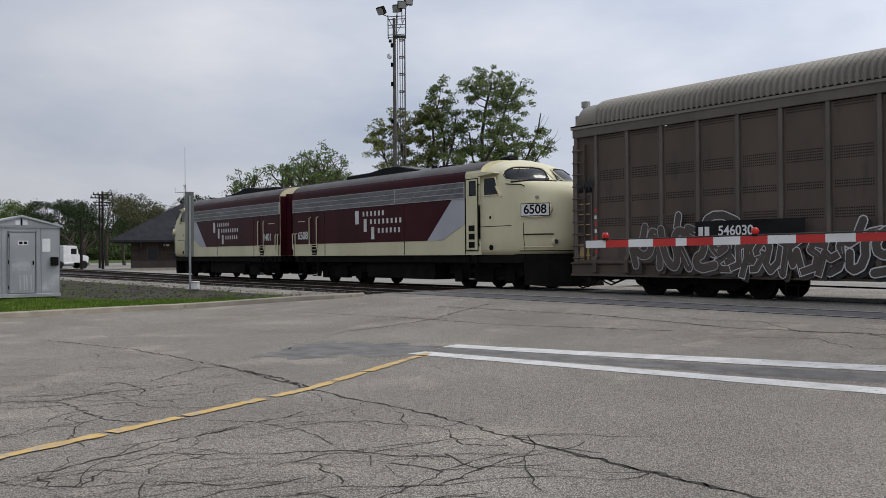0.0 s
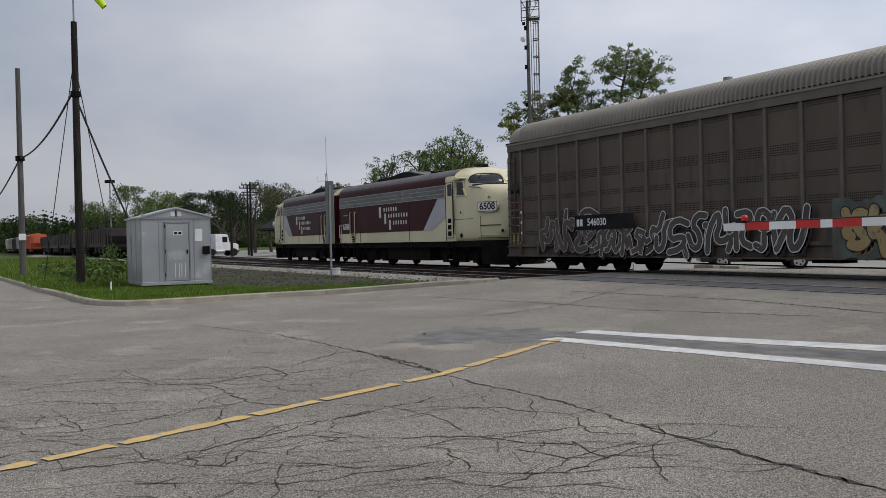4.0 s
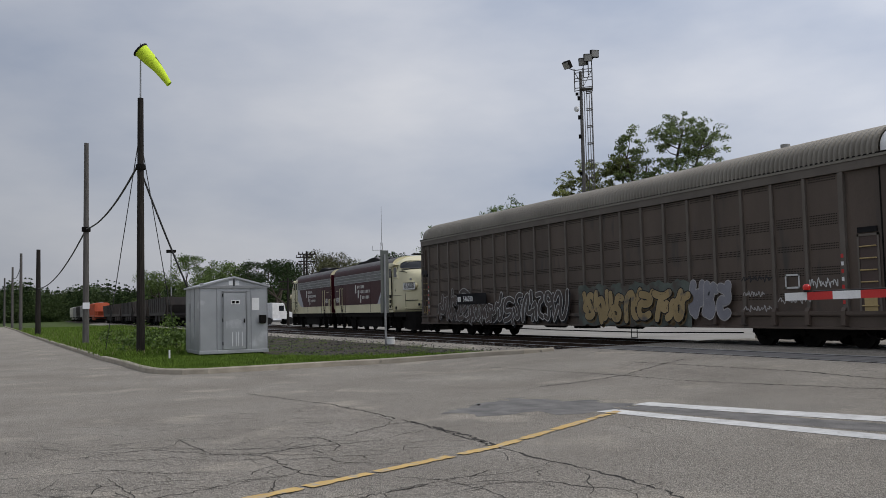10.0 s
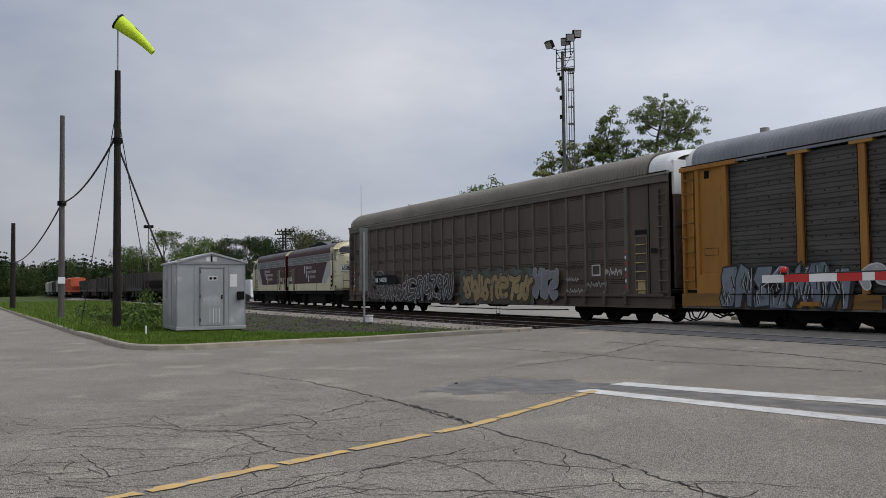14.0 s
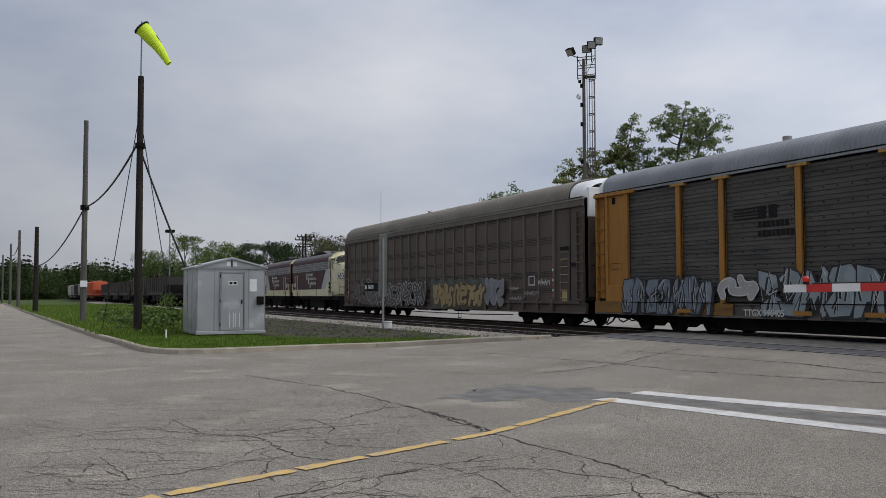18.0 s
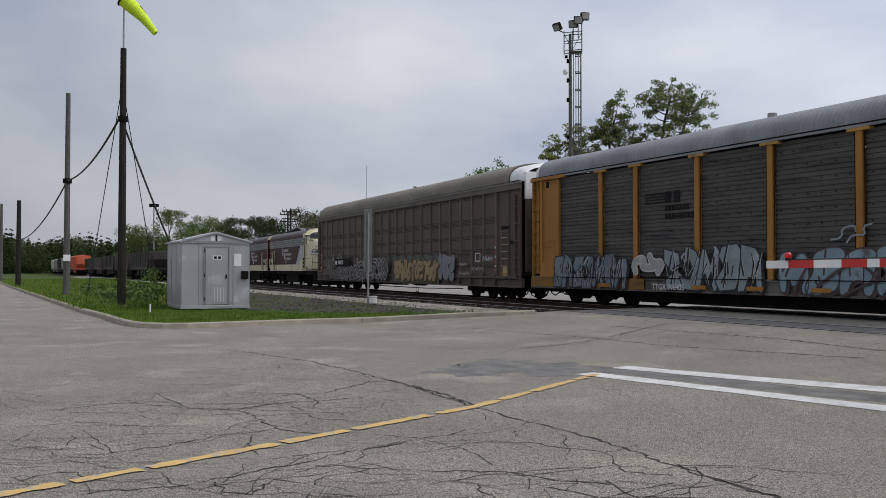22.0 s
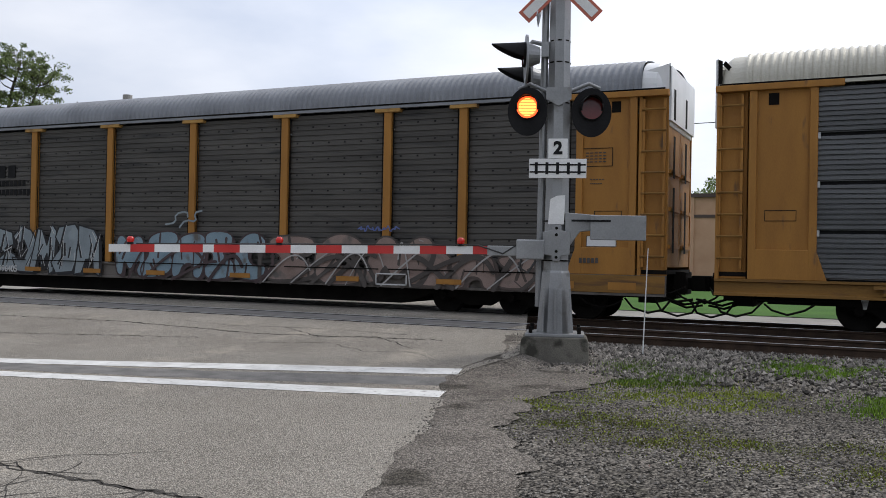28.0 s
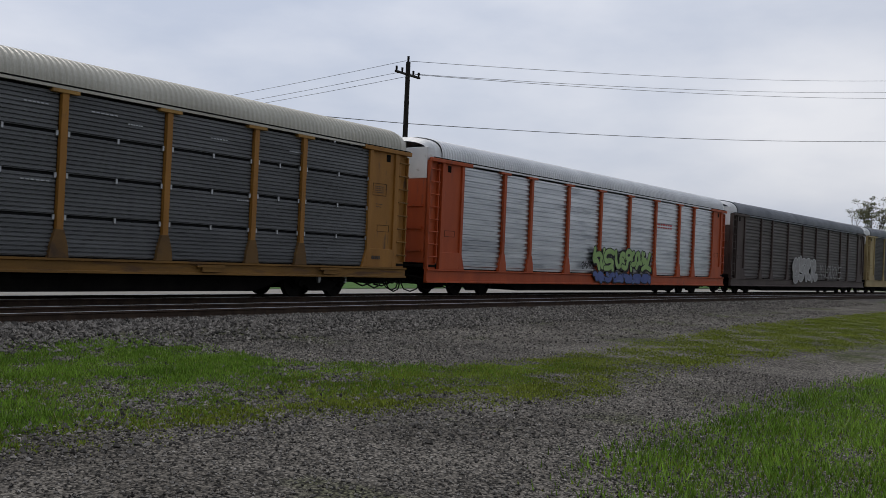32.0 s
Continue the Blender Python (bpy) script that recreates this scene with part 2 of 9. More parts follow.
CONCRETE = mat("old_concrete", (0.25, 0.222, 0.178), (0.385, 0.345, 0.28), 2.5, 0.9, bump=0.4, spots=((0.14, 0.13, 0.11), 5, 0.62))
GROUND = mat("grass_ground", (0.032, 0.05, 0.012), (0.068, 0.098, 0.022), 0.25, 0.95, bump=0.6, fine=12, spots=((0.14, 0.125, 0.07), 0.8, 0.6))
LAWN = mat("lawn", (0.032, 0.084, 0.012), (0.06, 0.135, 0.02), 0.3, 0.95, bump=0.6, fine=14)
GRAVEL = stony(mat("grey_gravel", (0.06, 0.055, 0.050), (0.15, 0.139, 0.127), 0.6, 0.95, bump=0.6, fine=38), 24, 0.8)
DARK_GRAVEL = stony(mat("dark_brown_gravel", (0.035, 0.03, 0.026), (0.085, 0.075, 0.066), 0.6, 0.95, bump=0.6, fine=38), 24, 0.75)
EDGE_DIRT = stony(mat("sandy_road_edge", (0.15, 0.132, 0.113), (0.28, 0.252, 0.221), 0.9, 0.95, bump=0.6, fine=50, spots=((0.09, 0.08, 0.066), 1.4, 0.55)), 60, 0.55)
VERGE = stony(mat("mossy_gravel_verge", (0.071, 0.063, 0.053), (0.19, 0.173, 0.151), 0.5, 0.95, bump=0.6, fine=40, spots=((0.070, 0.080, 0.028), 0.42, 0.56)), 40, 0.9)
DIRT = mat("gravel_dirt", (0.032, 0.027, 0.021), (0.075, 0.064, 0.05), 0.8, 0.95, bump=0.8, fine=30, spots=((0.045, 0.06, 0.018), 0.5, 0.52))
PALE_GRAVEL = mat("pale_gravel_lot", (0.20, 0.19, 0.172), (0.30, 0.287, 0.262), 0.3, 0.95, bump=0.4, fine=25)
BALLAST = islands(mat("ballast_stone", (0.070, 0.064, 0.057), (0.212, 0.196, 0.177), 9, 0.9, bump=0.3, fine=60), 0.75)
CORNER_BLADE = islands(mat("dark_mown_blade", (0.062, 0.108, 0.015), (0.14, 0.215, 0.033), 0.9, 0.9, bump=0), 0.5)
DARK_STONE = islands(mat("dark_ballast_stone", (0.035, 0.032, 0.03), (0.10, 0.095, 0.09), 9, 0.9, bump=0.3, fine=60), 0.7)
PALE_STONE = islands(mat("pale_gravel_stone", (0.2, 0.185, 0.165), (0.38, 0.36, 0.33), 9, 0.9, bump=0.3, fine=60), 0.5)
CLUMP_BLADE = islands(mat("mid_green_blade", (0.088, 0.165, 0.018), (0.18, 0.29, 0.035), 0.9, 0.85, bump=0), 0.5)
BLADE = islands(mat("grass_blade", (0.112, 0.205, 0.024), (0.235, 0.375, 0.052), 0.9, 0.85, bump=0), 0.5)
MOSS = islands(mat("yellow_green_moss", (0.145, 0.185, 0.022), (0.28, 0.33, 0.05), 0.9, 0.9, bump=0), 0.45)
DRY_MOSS = islands(mat("brown_moss", (0.075, 0.068, 0.026), (0.15, 0.135, 0.055), 0.9, 0.9, bump=0), 0.45)
DRY_BLADE = islands(mat("dry_grass_blade", (0.24, 0.21, 0.10), (0.42, 0.38, 0.22), 0.7, 0.85, bump=0), 0.35)
RAIL_SIDE = mat("rusty_rail", (0.035, 0.025, 0.02), (0.075, 0.05, 0.035), 4, 0.85)
RAIL_TOP = mat("polished_rail", (0.42, 0.42, 0.43), (0.62, 0.62, 0.63), 4, 0.28, 1.0, bump=0.03)
TIE = mat("creosoted_tie", (0.025, 0.02, 0.016), (0.07, 0.058, 0.045), 5, 0.9, stretch=(8, 1, 1), vary=0.3)

YELLOW = mat("weathered_yellow_paint", (0.265, 0.115, 0.016), (0.375, 0.170, 0.026), 1.2, 0.65, stretch=(2, 2, 0.5), spots=((0.13, 0.07, 0.03), 2.5, 0.63))
SILL_YELLOW = mat("rusty_yellow_sill", (0.15, 0.075, 0.014), (0.27, 0.135, 0.024), 1.2, 0.75, stretch=(0.4, 1, 3), spots=((0.11, 0.055, 0.022), 1.8, 0.56))
CAP_YELLOW = mat("faded_yellow_cap", (0.30, 0.16, 0.035), (0.42, 0.24, 0.065), 1.4, 0.7, spots=((0.2, 0.11, 0.04), 2.4, 0.58))
RUST_YELLOW = mat("rust_stained_yellow", (0.10, 0.055, 0.02), (0.19, 0.10, 0.026), 1.6, 0.8, spots=((0.075, 0.042, 0.022), 2.4, 0.55))
NS_SILL = mat("sooty_sprayed_sill", (0.085, 0.075, 0.066), (0.15, 0.135, 0.12), 1.1, 0.75, spots=((0.07, 0.06, 0.05), 1.8, 0.56))
TAN_YELLOW = mat("faded_tan_paint", (0.33, 0.24, 0.10), (0.45, 0.34, 0.16), 1.2, 0.6, spots=((0.2, 0.13, 0.07), 2.2, 0.62))
ORANGE = mat("orange_red_paint", (0.36, 0.058, 0.010), (0.47, 0.082, 0.016), 1.2, 0.6, stretch=(2, 2, 0.5), spots=((0.22, 0.06, 0.03), 2.2, 0.63))
BROWN = mat("dirty_brown_paint", (0.063, 0.046, 0.035), (0.100, 0.074, 0.057), 0.7, 0.65, stretch=(1.5, 1.5, 0.4), spots=((0.05, 0.042, 0.036), 1.3, 0.58))
VENT = mat("punched_hole_shadow", (0.022, 0.019, 0.017), (0.04, 0.035, 0.03), 3.0, 0.95, bump=0)
BROWN_POST = mat("brown_post_paint", (0.088, 0.075, 0.062), (0.135, 0.115, 0.097), 1.5, 0.65, spots=((0.085, 0.072, 0.058), 2.5, 0.62))
DARK_BROWN = mat("dark_brown_paint", (0.05, 0.032, 0.028), (0.085, 0.06, 0.05), 1.0, 0.65)
GALV = mat("galvanised_panel", (0.084, 0.087, 0.091), (0.154, 0.158, 0.165), 0.6, 0.45, 0.3, bump=0.06, stretch=(0.5, 1, 4), vary=0.07)
GALV_DARK = mat("sooty_galvanised_panel", (0.049, 0.046, 0.042), (0.100, 0.094, 0.086), 0.7, 0.6, 0.25, bump=0.08, stretch=(0.5, 1, 4), vary=0.06, spots=((0.04, 0.039, 0.038), 1.2, 0.57))
GALV_BRIGHT = mat("bright_galvanised_panel", (0.40, 0.42, 0.45), (0.62, 0.64, 0.66), 0.7, 0.3, 0.85, bump=0.05, stretch=(0.5, 1, 4), vary=0.05, spots=((0.33, 0.35, 0.38), 0.9, 0.56))
GALV_BROWN = mat("brown_stained_panel", (0.07, 0.06, 0.057), (0.13, 0.115, 0.108), 0.9, 0.55, 0.3, bump=0.06, stretch=(0.5, 1, 4), vary=0.06)
ROOF_TAN = mat("cream_roof_sheet", (0.42, 0.40, 0.34), (0.58, 0.56, 0.49), 0.8, 0.5, 0.2, bump=0.05, stretch=(0.4, 1, 1))
ROOF_BROWN = mat("tan_roof_sheet", (0.165, 0.150, 0.125), (0.245, 0.226, 0.19), 0.8, 0.55, 0.1, bump=0.05, stretch=(0.5, 1, 1))
ROOF_GREY = mat("grey_roof_sheet", (0.18, 0.19, 0.21), (0.28, 0.295, 0.32), 0.8, 0.75, 0.1, bump=0.05)
ROOF_WHITE = mat("white_roof_sheet", (0.60, 0.61, 0.63), (0.76, 0.77, 0.78), 0.8, 0.4, 0.2, bump=0.04)
WHITE_CAP = mat("white_end_paint", (0.62, 0.63, 0.64), (0.80, 0.80, 0.80), 1.0, 0.5, spots=((0.4, 0.38, 0.35), 2.5, 0.66))
# grime plus the deep shade below the cars, both put into this colour
UNDER = mat("shaded_grimy_black", (0.004, 0.0036, 0.0033), (0.013, 0.0115, 0.010), 2.0, 0.95)
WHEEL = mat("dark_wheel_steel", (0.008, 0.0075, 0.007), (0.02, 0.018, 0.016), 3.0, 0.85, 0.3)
BLACK = mat("black_paint", (0.008, 0.008, 0.009), (0.02, 0.02, 0.021), 2, 0.82)
WHITE = mat("white_paint", (0.62, 0.62, 0.61), (0.80, 0.80, 0.79), 2, 0.55)
BOARD = mat("faded_white_board", (0.33, 0.345, 0.38), (0.45, 0.465, 0.50), 1.5, 0.6, stretch=(0.5, 1, 4))
CLIP = mat("bare_steel_clip", (0.35, 0.36, 0.37), (0.55, 0.56, 0.57), 3, 0.4, 0.7, bump=0)

CREAM = mat("cream_loco_paint", (0.58, 0.53, 0.34), (0.70, 0.65, 0.44), 0.8, 0.38, stretch=(1, 1, 0.5), spots=((0.45, 0.38, 0.22), 1.5, 0.68))
MAROON = mat("maroon_loco_paint", (0.034, 0.004, 0.008), (0.052, 0.007, 0.012), 0.8, 0.42, stretch=(1, 1, 0.4))
MAROON.node_tree.nodes["Principled BSDF"].inputs["Specular IOR Level"].default_value = 0.12
PALE_GREY = mat("pale_grey_loco_paint", (0.36, 0.36, 0.40), (0.46, 0.46, 0.50), 0.8, 0.4)
GRILLE_BACK = mat("grey_grille_backing", (0.10, 0.10, 0.105), (0.17, 0.17, 0.175), 1.0, 0.5, 0.4, stretch=(1, 1, 6))
LETTER_WHITE = mat("cream_white_lettering", (0.55, 0.55, 0.53), (0.70, 0.70, 0.67), 3, 0.6, bump=0)
GRILLE = mat("stainless_grille", (0.22, 0.22, 0.225), (0.38, 0.38, 0.39), 1.0, 0.45, 0.6, stretch=(1, 1, 6))
LOCO_ROOF = mat("sooty_loco_roof", (0.045, 0.04, 0.04), (0.11, 0.10, 0.10), 1.2, 0.6)
GLASS = mat("dark_window_glass", (0.015, 0.017, 0.02), (0.03, 0.034, 0.04), 0.5, 0.12, bump=0)
GLASS.node_tree.nodes["Principled BSDF"].inputs["Specular IOR Level"].default_value = 0.25
LAMP_GLASS = mat("headlight_glass", (0.4, 0.4, 0.38), (0.6, 0.6, 0.57), 2, 0.1, bump=0)

DARK_STEEL = mat("dark_weathered_steel", (0.075, 0.07, 0.066), (0.14, 0.132, 0.124), 1.6, 0.8, 0.2, bump=0.06)
STEEL_MAST = mat("galvanised_mast", (0.22, 0.225, 0.23), (0.33, 0.335, 0.34), 1.6, 0.45, 0.5, bump=0.06, spots=((0.17, 0.165, 0.16), 4, 0.62))
SIGN_BACK = mat("dull_sign_back", (0.10, 0.11, 0.10), (0.16, 0.17, 0.155), 2, 0.5, 0.4, bump=0.03)
SHED_STEEL = mat("galvanised_shed_sheet", (0.33, 0.34, 0.35), (0.45, 0.46, 0.47), 0.9, 0.42, 0.55, bump=0.05, spots=((0.62, 0.63, 0.64), 1.1, 0.6))
RED = mat("red_reflective_sheet", (0.42, 0.02, 0.02), (0.55, 0.035, 0.03), 2, 0.4, bump=0)
RED_ORANGE = mat("faded_red_sign_border", (0.42, 0.10, 0.06), (0.52, 0.14, 0.09), 2, 0.5, bump=0)
LIT_LENS = mat("lit_red_lens", (0.8, 0.12, 0.03), (0.9, 0.2, 0.05), 2, 0.2, bump=0, glow=((1.0, 0.07, 0.015), 2.0))
LIT_CORE = mat("lit_lens_core", (0.9, 0.5, 0.1), (1.0, 0.6, 0.15), 2, 0.2, bump=0, glow=((1.0, 0.27, 0.05), 3.2))
DIM_LENS = mat("unlit_red_lens", (0.09, 0.012, 0.012), (0.13, 0.02, 0.02), 2, 0.15, bump=0)
GATE_GLOW = mat("gate_lamp_glow", (0.22, 0.008, 0.008), (0.3, 0.012, 0.01), 2, 0.2, bump=0, glow=((1.0, 0.03, 0.02), 0.12))
SOCK = mat("fluorescent_yellow_cloth", (0.52, 0.72, 0.02), (0.66, 0.86, 0.04), 3, 0.8, bump=0.1)
POLE_WOOD = mat("dark_pole_wood", (0.014, 0.012, 0.011), (0.036, 0.031, 0.027), 3, 0.9, stretch=(6, 6, 0.5))
POLE_GREY = mat("grey_pole_wood", (0.07, 0.066, 0.062), (0.13, 0.122, 0.114), 3, 0.9, stretch=(6, 6, 0.5))
BARK = mat("bark", (0.045, 0.038, 0.03), (0.10, 0.085, 0.068), 3, 0.95, stretch=(3, 3, 0.6), bump=0.5)
LEAF_A = islands(mat("olive_leaf", (0.055, 0.085, 0.018), (0.115, 0.155, 0.034), 0.5, 0.75, bump=0), 0.45)
LEAF_OLIVE = islands(mat("yellow_olive_leaf", (0.085, 0.10, 0.018), (0.15, 0.165, 0.034), 0.5, 0.75, bump=0), 0.45)
LEAF_B = islands(mat("fresh_green_leaf", (0.075, 0.125, 0.026), (0.15, 0.215, 0.05), 0.5, 0.75, bump=0), 0.4)
LEAF_C = islands(mat("dark_conifer_needle", (0.022, 0.040, 0.014), (0.05, 0.078, 0.028), 0.5, 0.85, bump=0), 0.4)
LEAF_WOOD = islands(mat("mixed_wood_leaf", (0.042, 0.068, 0.018), (0.085, 0.12, 0.034), 0.05, 0.8, bump=0), 0.35)
LEAF_D = islands(mat("young_bronze_leaf", (0.07, 0.075, 0.03), (0.12, 0.12, 0.052), 0.5, 0.8, bump=0), 0.4)
SHINGLE = mat("charcoal_shingle", (0.018, 0.018, 0.021), (0.035, 0.035, 0.04), 1.2, 0.9, bump=0.5, fine=20)
DARK_WALL = mat("dark_brown_siding", (0.04, 0.03, 0.026), (0.075, 0.06, 0.05), 1.2, 0.85, stretch=(1, 1, 5))
TAN_WALL = mat("tan_brick_wall", (0.44, 0.27, 0.17), (0.55, 0.36, 0.24), 0.8, 0.9, bump=0.3)
RUST_CAR = mat("orange_hopper_paint", (0.42, 0.075, 0.03), (0.55, 0.11, 0.045), 0.8, 0.6)
HOPPER_GREY = mat("grey_hopper_paint", (0.22, 0.21, 0.20), (0.34, 0.33, 0.31), 0.8, 0.7)
HOPPER_BROWN = mat("rusty_brown_hopper_paint", (0.045, 0.034, 0.03), (0.085, 0.066, 0.056), 0.8, 0.8)
HOPPER_DARK = mat("black_gondola_paint", (0.022, 0.018, 0.017), (0.05, 0.042, 0.038), 0.8, 0.8)
WIRE = mat("cable_black", (0.02, 0.02, 0.02), (0.04, 0.04, 0.04), 2, 0.7, bump=0)
TYRE = mat("tyre_rubber", (0.012, 0.012, 0.012), (0.03, 0.03, 0.03), 3, 0.9)
SILVER = mat("alloy_rim", (0.5, 0.5, 0.52), (0.65, 0.65, 0.67), 2, 0.3, 0.8, bump=0)
CAR_DARK = mat("dark_car_paint", (0.02, 0.022, 0.026), (0.035, 0.038, 0.044), 1, 0.25, 0.2, bump=0)
G_WHITE = mat("white_spray_paint", (0.42, 0.42, 0.41), (0.62, 0.62, 0.61), 2.5, 0.7, bump=0)
G_BLUE = mat("pale_blue_spray_paint", (0.13, 0.20, 0.25), (0.24, 0.33, 0.38), 1.2, 0.7, bump=0, spots=((0.11, 0.10, 0.09), 2.2, 0.58))
G_TAN = mat("ochre_spray_paint", (0.26, 0.19, 0.085), (0.36, 0.27, 0.13), 1.2, 0.7, bump=0, spots=((0.11, 0.10, 0.09), 2.2, 0.58))
G_HAZE = mat("thin_teal_spray_haze", (0.055, 0.068, 0.058), (0.115, 0.135, 0.118), 2.2, 0.8, bump=0, spots=((0.08, 0.068, 0.056), 1.6, 0.5))
G_OCHRE = mat("brown_ochre_spray_paint", (0.10, 0.07, 0.03), (0.15, 0.105, 0.05), 1.2, 0.8, bump=0)
G_LILAC = mat("pale_lilac_spray_paint", (0.17, 0.17, 0.19), (0.25, 0.25, 0.28), 1.2, 0.8, bump=0)
G_TEAL = mat("teal_spray_haze", (0.09, 0.14, 0.125), (0.15, 0.21, 0.19), 1.2, 0.8, bump=0)
G_DARK = mat("dark_spray_fill", (0.05, 0.042, 0.038), (0.09, 0.078, 0.07), 1.2, 0.8, bump=0)
G_PINK = mat("dusty_rose_spray_paint", (0.185, 0.13, 0.11), (0.30, 0.225, 0.195), 1.2, 0.8, bump=0, spots=((0.11, 0.10, 0.09), 2.2, 0.58))
G_GREEN = mat("lime_spray_paint", (0.25, 0.40, 0.12), (0.36, 0.52, 0.20), 1.2, 0.7, bump=0)
G_NAVY = mat("violet_blue_spray_paint", (0.06, 0.09, 0.26), (0.12, 0.16, 0.36), 1.2, 0.7, bump=0)
G_SILVER = mat("silver_spray_paint", (0.17, 0.20, 0.22), (0.28, 0.33, 0.35), 1.2, 0.6, bump=0, spots=((0.17, 0.2, 0.22), 1.5, 0.55))
G_RUST = mat("faded_rust_spray", (0.06, 0.046, 0.04), (0.10, 0.078, 0.068), 1.2, 0.8, bump=0)
G_GREY = mat("pale_grey_spray", (0.28, 0.27, 0.26), (0.40, 0.39, 0.38), 2.0, 0.75, bump=0)
G_DENIM = mat("blue_grey_spray_paint", (0.10, 0.125, 0.155), (0.20, 0.235, 0.275), 1.6, 0.7, bump=0, spots=((0.07, 0.085, 0.11), 2.0, 0.54))
G_MAROON = mat("faded_maroon_spray", (0.045, 0.03, 0.032), (0.08, 0.055, 0.056), 1.4, 0.8, bump=0)
G_BLACK = mat("black_spray_paint", (0.012, 0.012, 0.014), (0.025, 0.025, 0.028), 2, 0.75, bump=0)


# ---------------------------------------------------------------- mesh tools
class Geo:
    """Collects vertices and faces of one mesh."""

    def __init__(self):
        self.v, self.f = [], []

    def add(self, pts, faces):
        k = len(self.v)
        self.v += [tuple(p) for p in pts]
        self.f += [tuple(k + i for i in f) for f in faces]
        return self

    def box(self, x0, x1, y0, y1, z0, z1):
        return self.add([(x, y, z) for z in (z0, z1) for y in (y0, y1) for x in (x0, x1)],
                        [(0, 2, 3, 1), (4, 5, 7, 6), (0, 1, 5, 4), (2, 6, 7, 3), (0, 4, 6, 2), (1, 3, 7, 5)])

    def prism(self, poly, axis, a, b):
        """poly: outline in the two other axes, in order; swept from a to b along axis."""
        def at(p, c):
            return {"x": (c, p[0], p[1]), "y": (p[0], c, p[1]), "z": (p[0], p[1], c)}[axis]
        n = len(poly)
        return self.add([at(p, a) for p in poly] + [at(p, b) for p in poly],
                        [tuple(range(n - 1, -1, -1)), tuple(range(n, 2 * n))] + [(i, (i + 1) % n, n + (i + 1) % n, n + i) for i in range(n)])

    def rod(self, p0, p1, r0, r1=None, n=8):
        p0, p1 = Vector(p0), Vector(p1)
        r1 = r0 if r1 is None else r1
        d = (p1 - p0).normalized()
        u = d.orthogonal().normalized()
        w = d.cross(u)
        ring = [(math.cos(2 * math.pi * i / n), math.sin(2 * math.pi * i / n)) for i in range(n)]
        return self.add([p0 + (u * c + w * s) * r0 for c, s in ring] + [p1 + (u * c + w * s) * r1 for c, s in ring],
                        [tuple(range(n - 1, -1, -1)), tuple(range(n, 2 * n))] + [(i, (i + 1) % n, n + (i + 1) % n, n + i) for i in range(n)])

    def pipe(self, pts, r, n=6):
        """A bent tube along the points."""
        pts = [Vector(p) for p in pts]
        rings, side = [], None
        for i, p in enumerate(pts):
            d = (pts[min(i + 1, len(pts) - 1)] - pts[max(i - 1, 0)]).normalized()
            side = d.orthogonal() if side is None else side - d * side.dot(d)
            side = side.normalized() if side.length > 1e-6 else d.orthogonal().normalized()
            up = d.cross(side)
            rings.append([p + (side * math.cos(2 * math.pi * k / n) + up * math.sin(2 * math.pi * k / n)) * r for k in range(n)])
        return self.loft(rings)

    def loft(self, rings, closed=True, caps=True):
        n, k = len(rings[0]), len(self.v)
        self.v += [tuple(p) for ring in rings for p in ring]
        m = n if closed else n - 1
        for j in range(len(rings) - 1):
            self.f += [(k + j * n + i, k + j * n + (i + 1) % n, k + (j + 1) * n + (i + 1) % n, k + (j + 1) * n + i) for i in range(m)]
        if caps:
            self.f += [tuple(k + i for i in range(n - 1, -1, -1)), tuple(k + (len(rings) - 1) * n + i for i in range(n))]
        return self

    def mesh(self, name):
        me = bpy.data.meshes.new(name)
        me.from_pydata(self.v, [], self.f)
        me.update()
        return me


def finish(ob, material, bevel=0.0, smooth=False):
    if ob.data.materials:
        ob.data.materials[0] = material
    else:
        ob.data.materials.append(material)
    if smooth:
        ob.data.shade_smooth()
    if bevel:
        mod = ob.modifiers.new("edges", "BEVEL")
        mod.width, mod.segments, mod.limit_method = bevel, 2, "ANGLE"
    return ob


def part(name, geo, material, parent, label="", bevel=0.0, smooth=False):
    ob = new(name, geo if isinstance(geo, bpy.types.Mesh) else geo.mesh(name))
    ob.parent = parent
    finish(ob, material, bevel, smooth)
    return tagged(ob, label)


def thing(name, label, category, m=None, group="", kind=""):
    ob = new(name)
    if m is not None:
        ob.matrix_basis = m
    return tagged(ob, label, category, group, kind)


def solid(name, geo, material, label, category, kind="", bevel=0.0, smooth=False, group=""):
    """A thing of one mesh."""
    ob = new(name, geo.mesh(name))
    finish(ob, material, bevel, smooth)
    return tagged(ob, label, category, group, kind)


def lettering(name, text, size, material, parent, m, label="", bold=0.0):
    """Built-in font, as a mesh; local x runs along the words, z is their front."""
    cu = bpy.data.curves.new(name, "FONT")
    cu.body, cu.size, cu.align_x, cu.align_y, cu.extrude, cu.offset = text, size, "CENTER", "CENTER", 0.002, bold
    ob = bpy.data.objects.new(name, cu)
    scene.collection.objects.link(ob)
    me = bpy.data.meshes.new_from_object(ob.evaluated_get(bpy.context.evaluated_depsgraph_get()))
    bpy.data.objects.remove(ob)
    o = new(name, me)
    o.parent, o.matrix_basis = parent, m
    finish(o, material)
    return tagged(o, label)


def smooth_step(a, b, x):
    u = min(1.0, max(0.0, (x - a) / (b - a)))
    return u * u * (3 - 2 * u)


# ---------------------------------------------------------------- ground, road and tracks
TRACK_Y, NEAR_Y = 20.8, 16.45      # centre lines of the two tracks
RAIL_Z, NEAR_RAIL_Z = 0.30, 0.34
BEND_X, BEND_R = -5.0, 900.0       # both tracks bend towards the street east of here


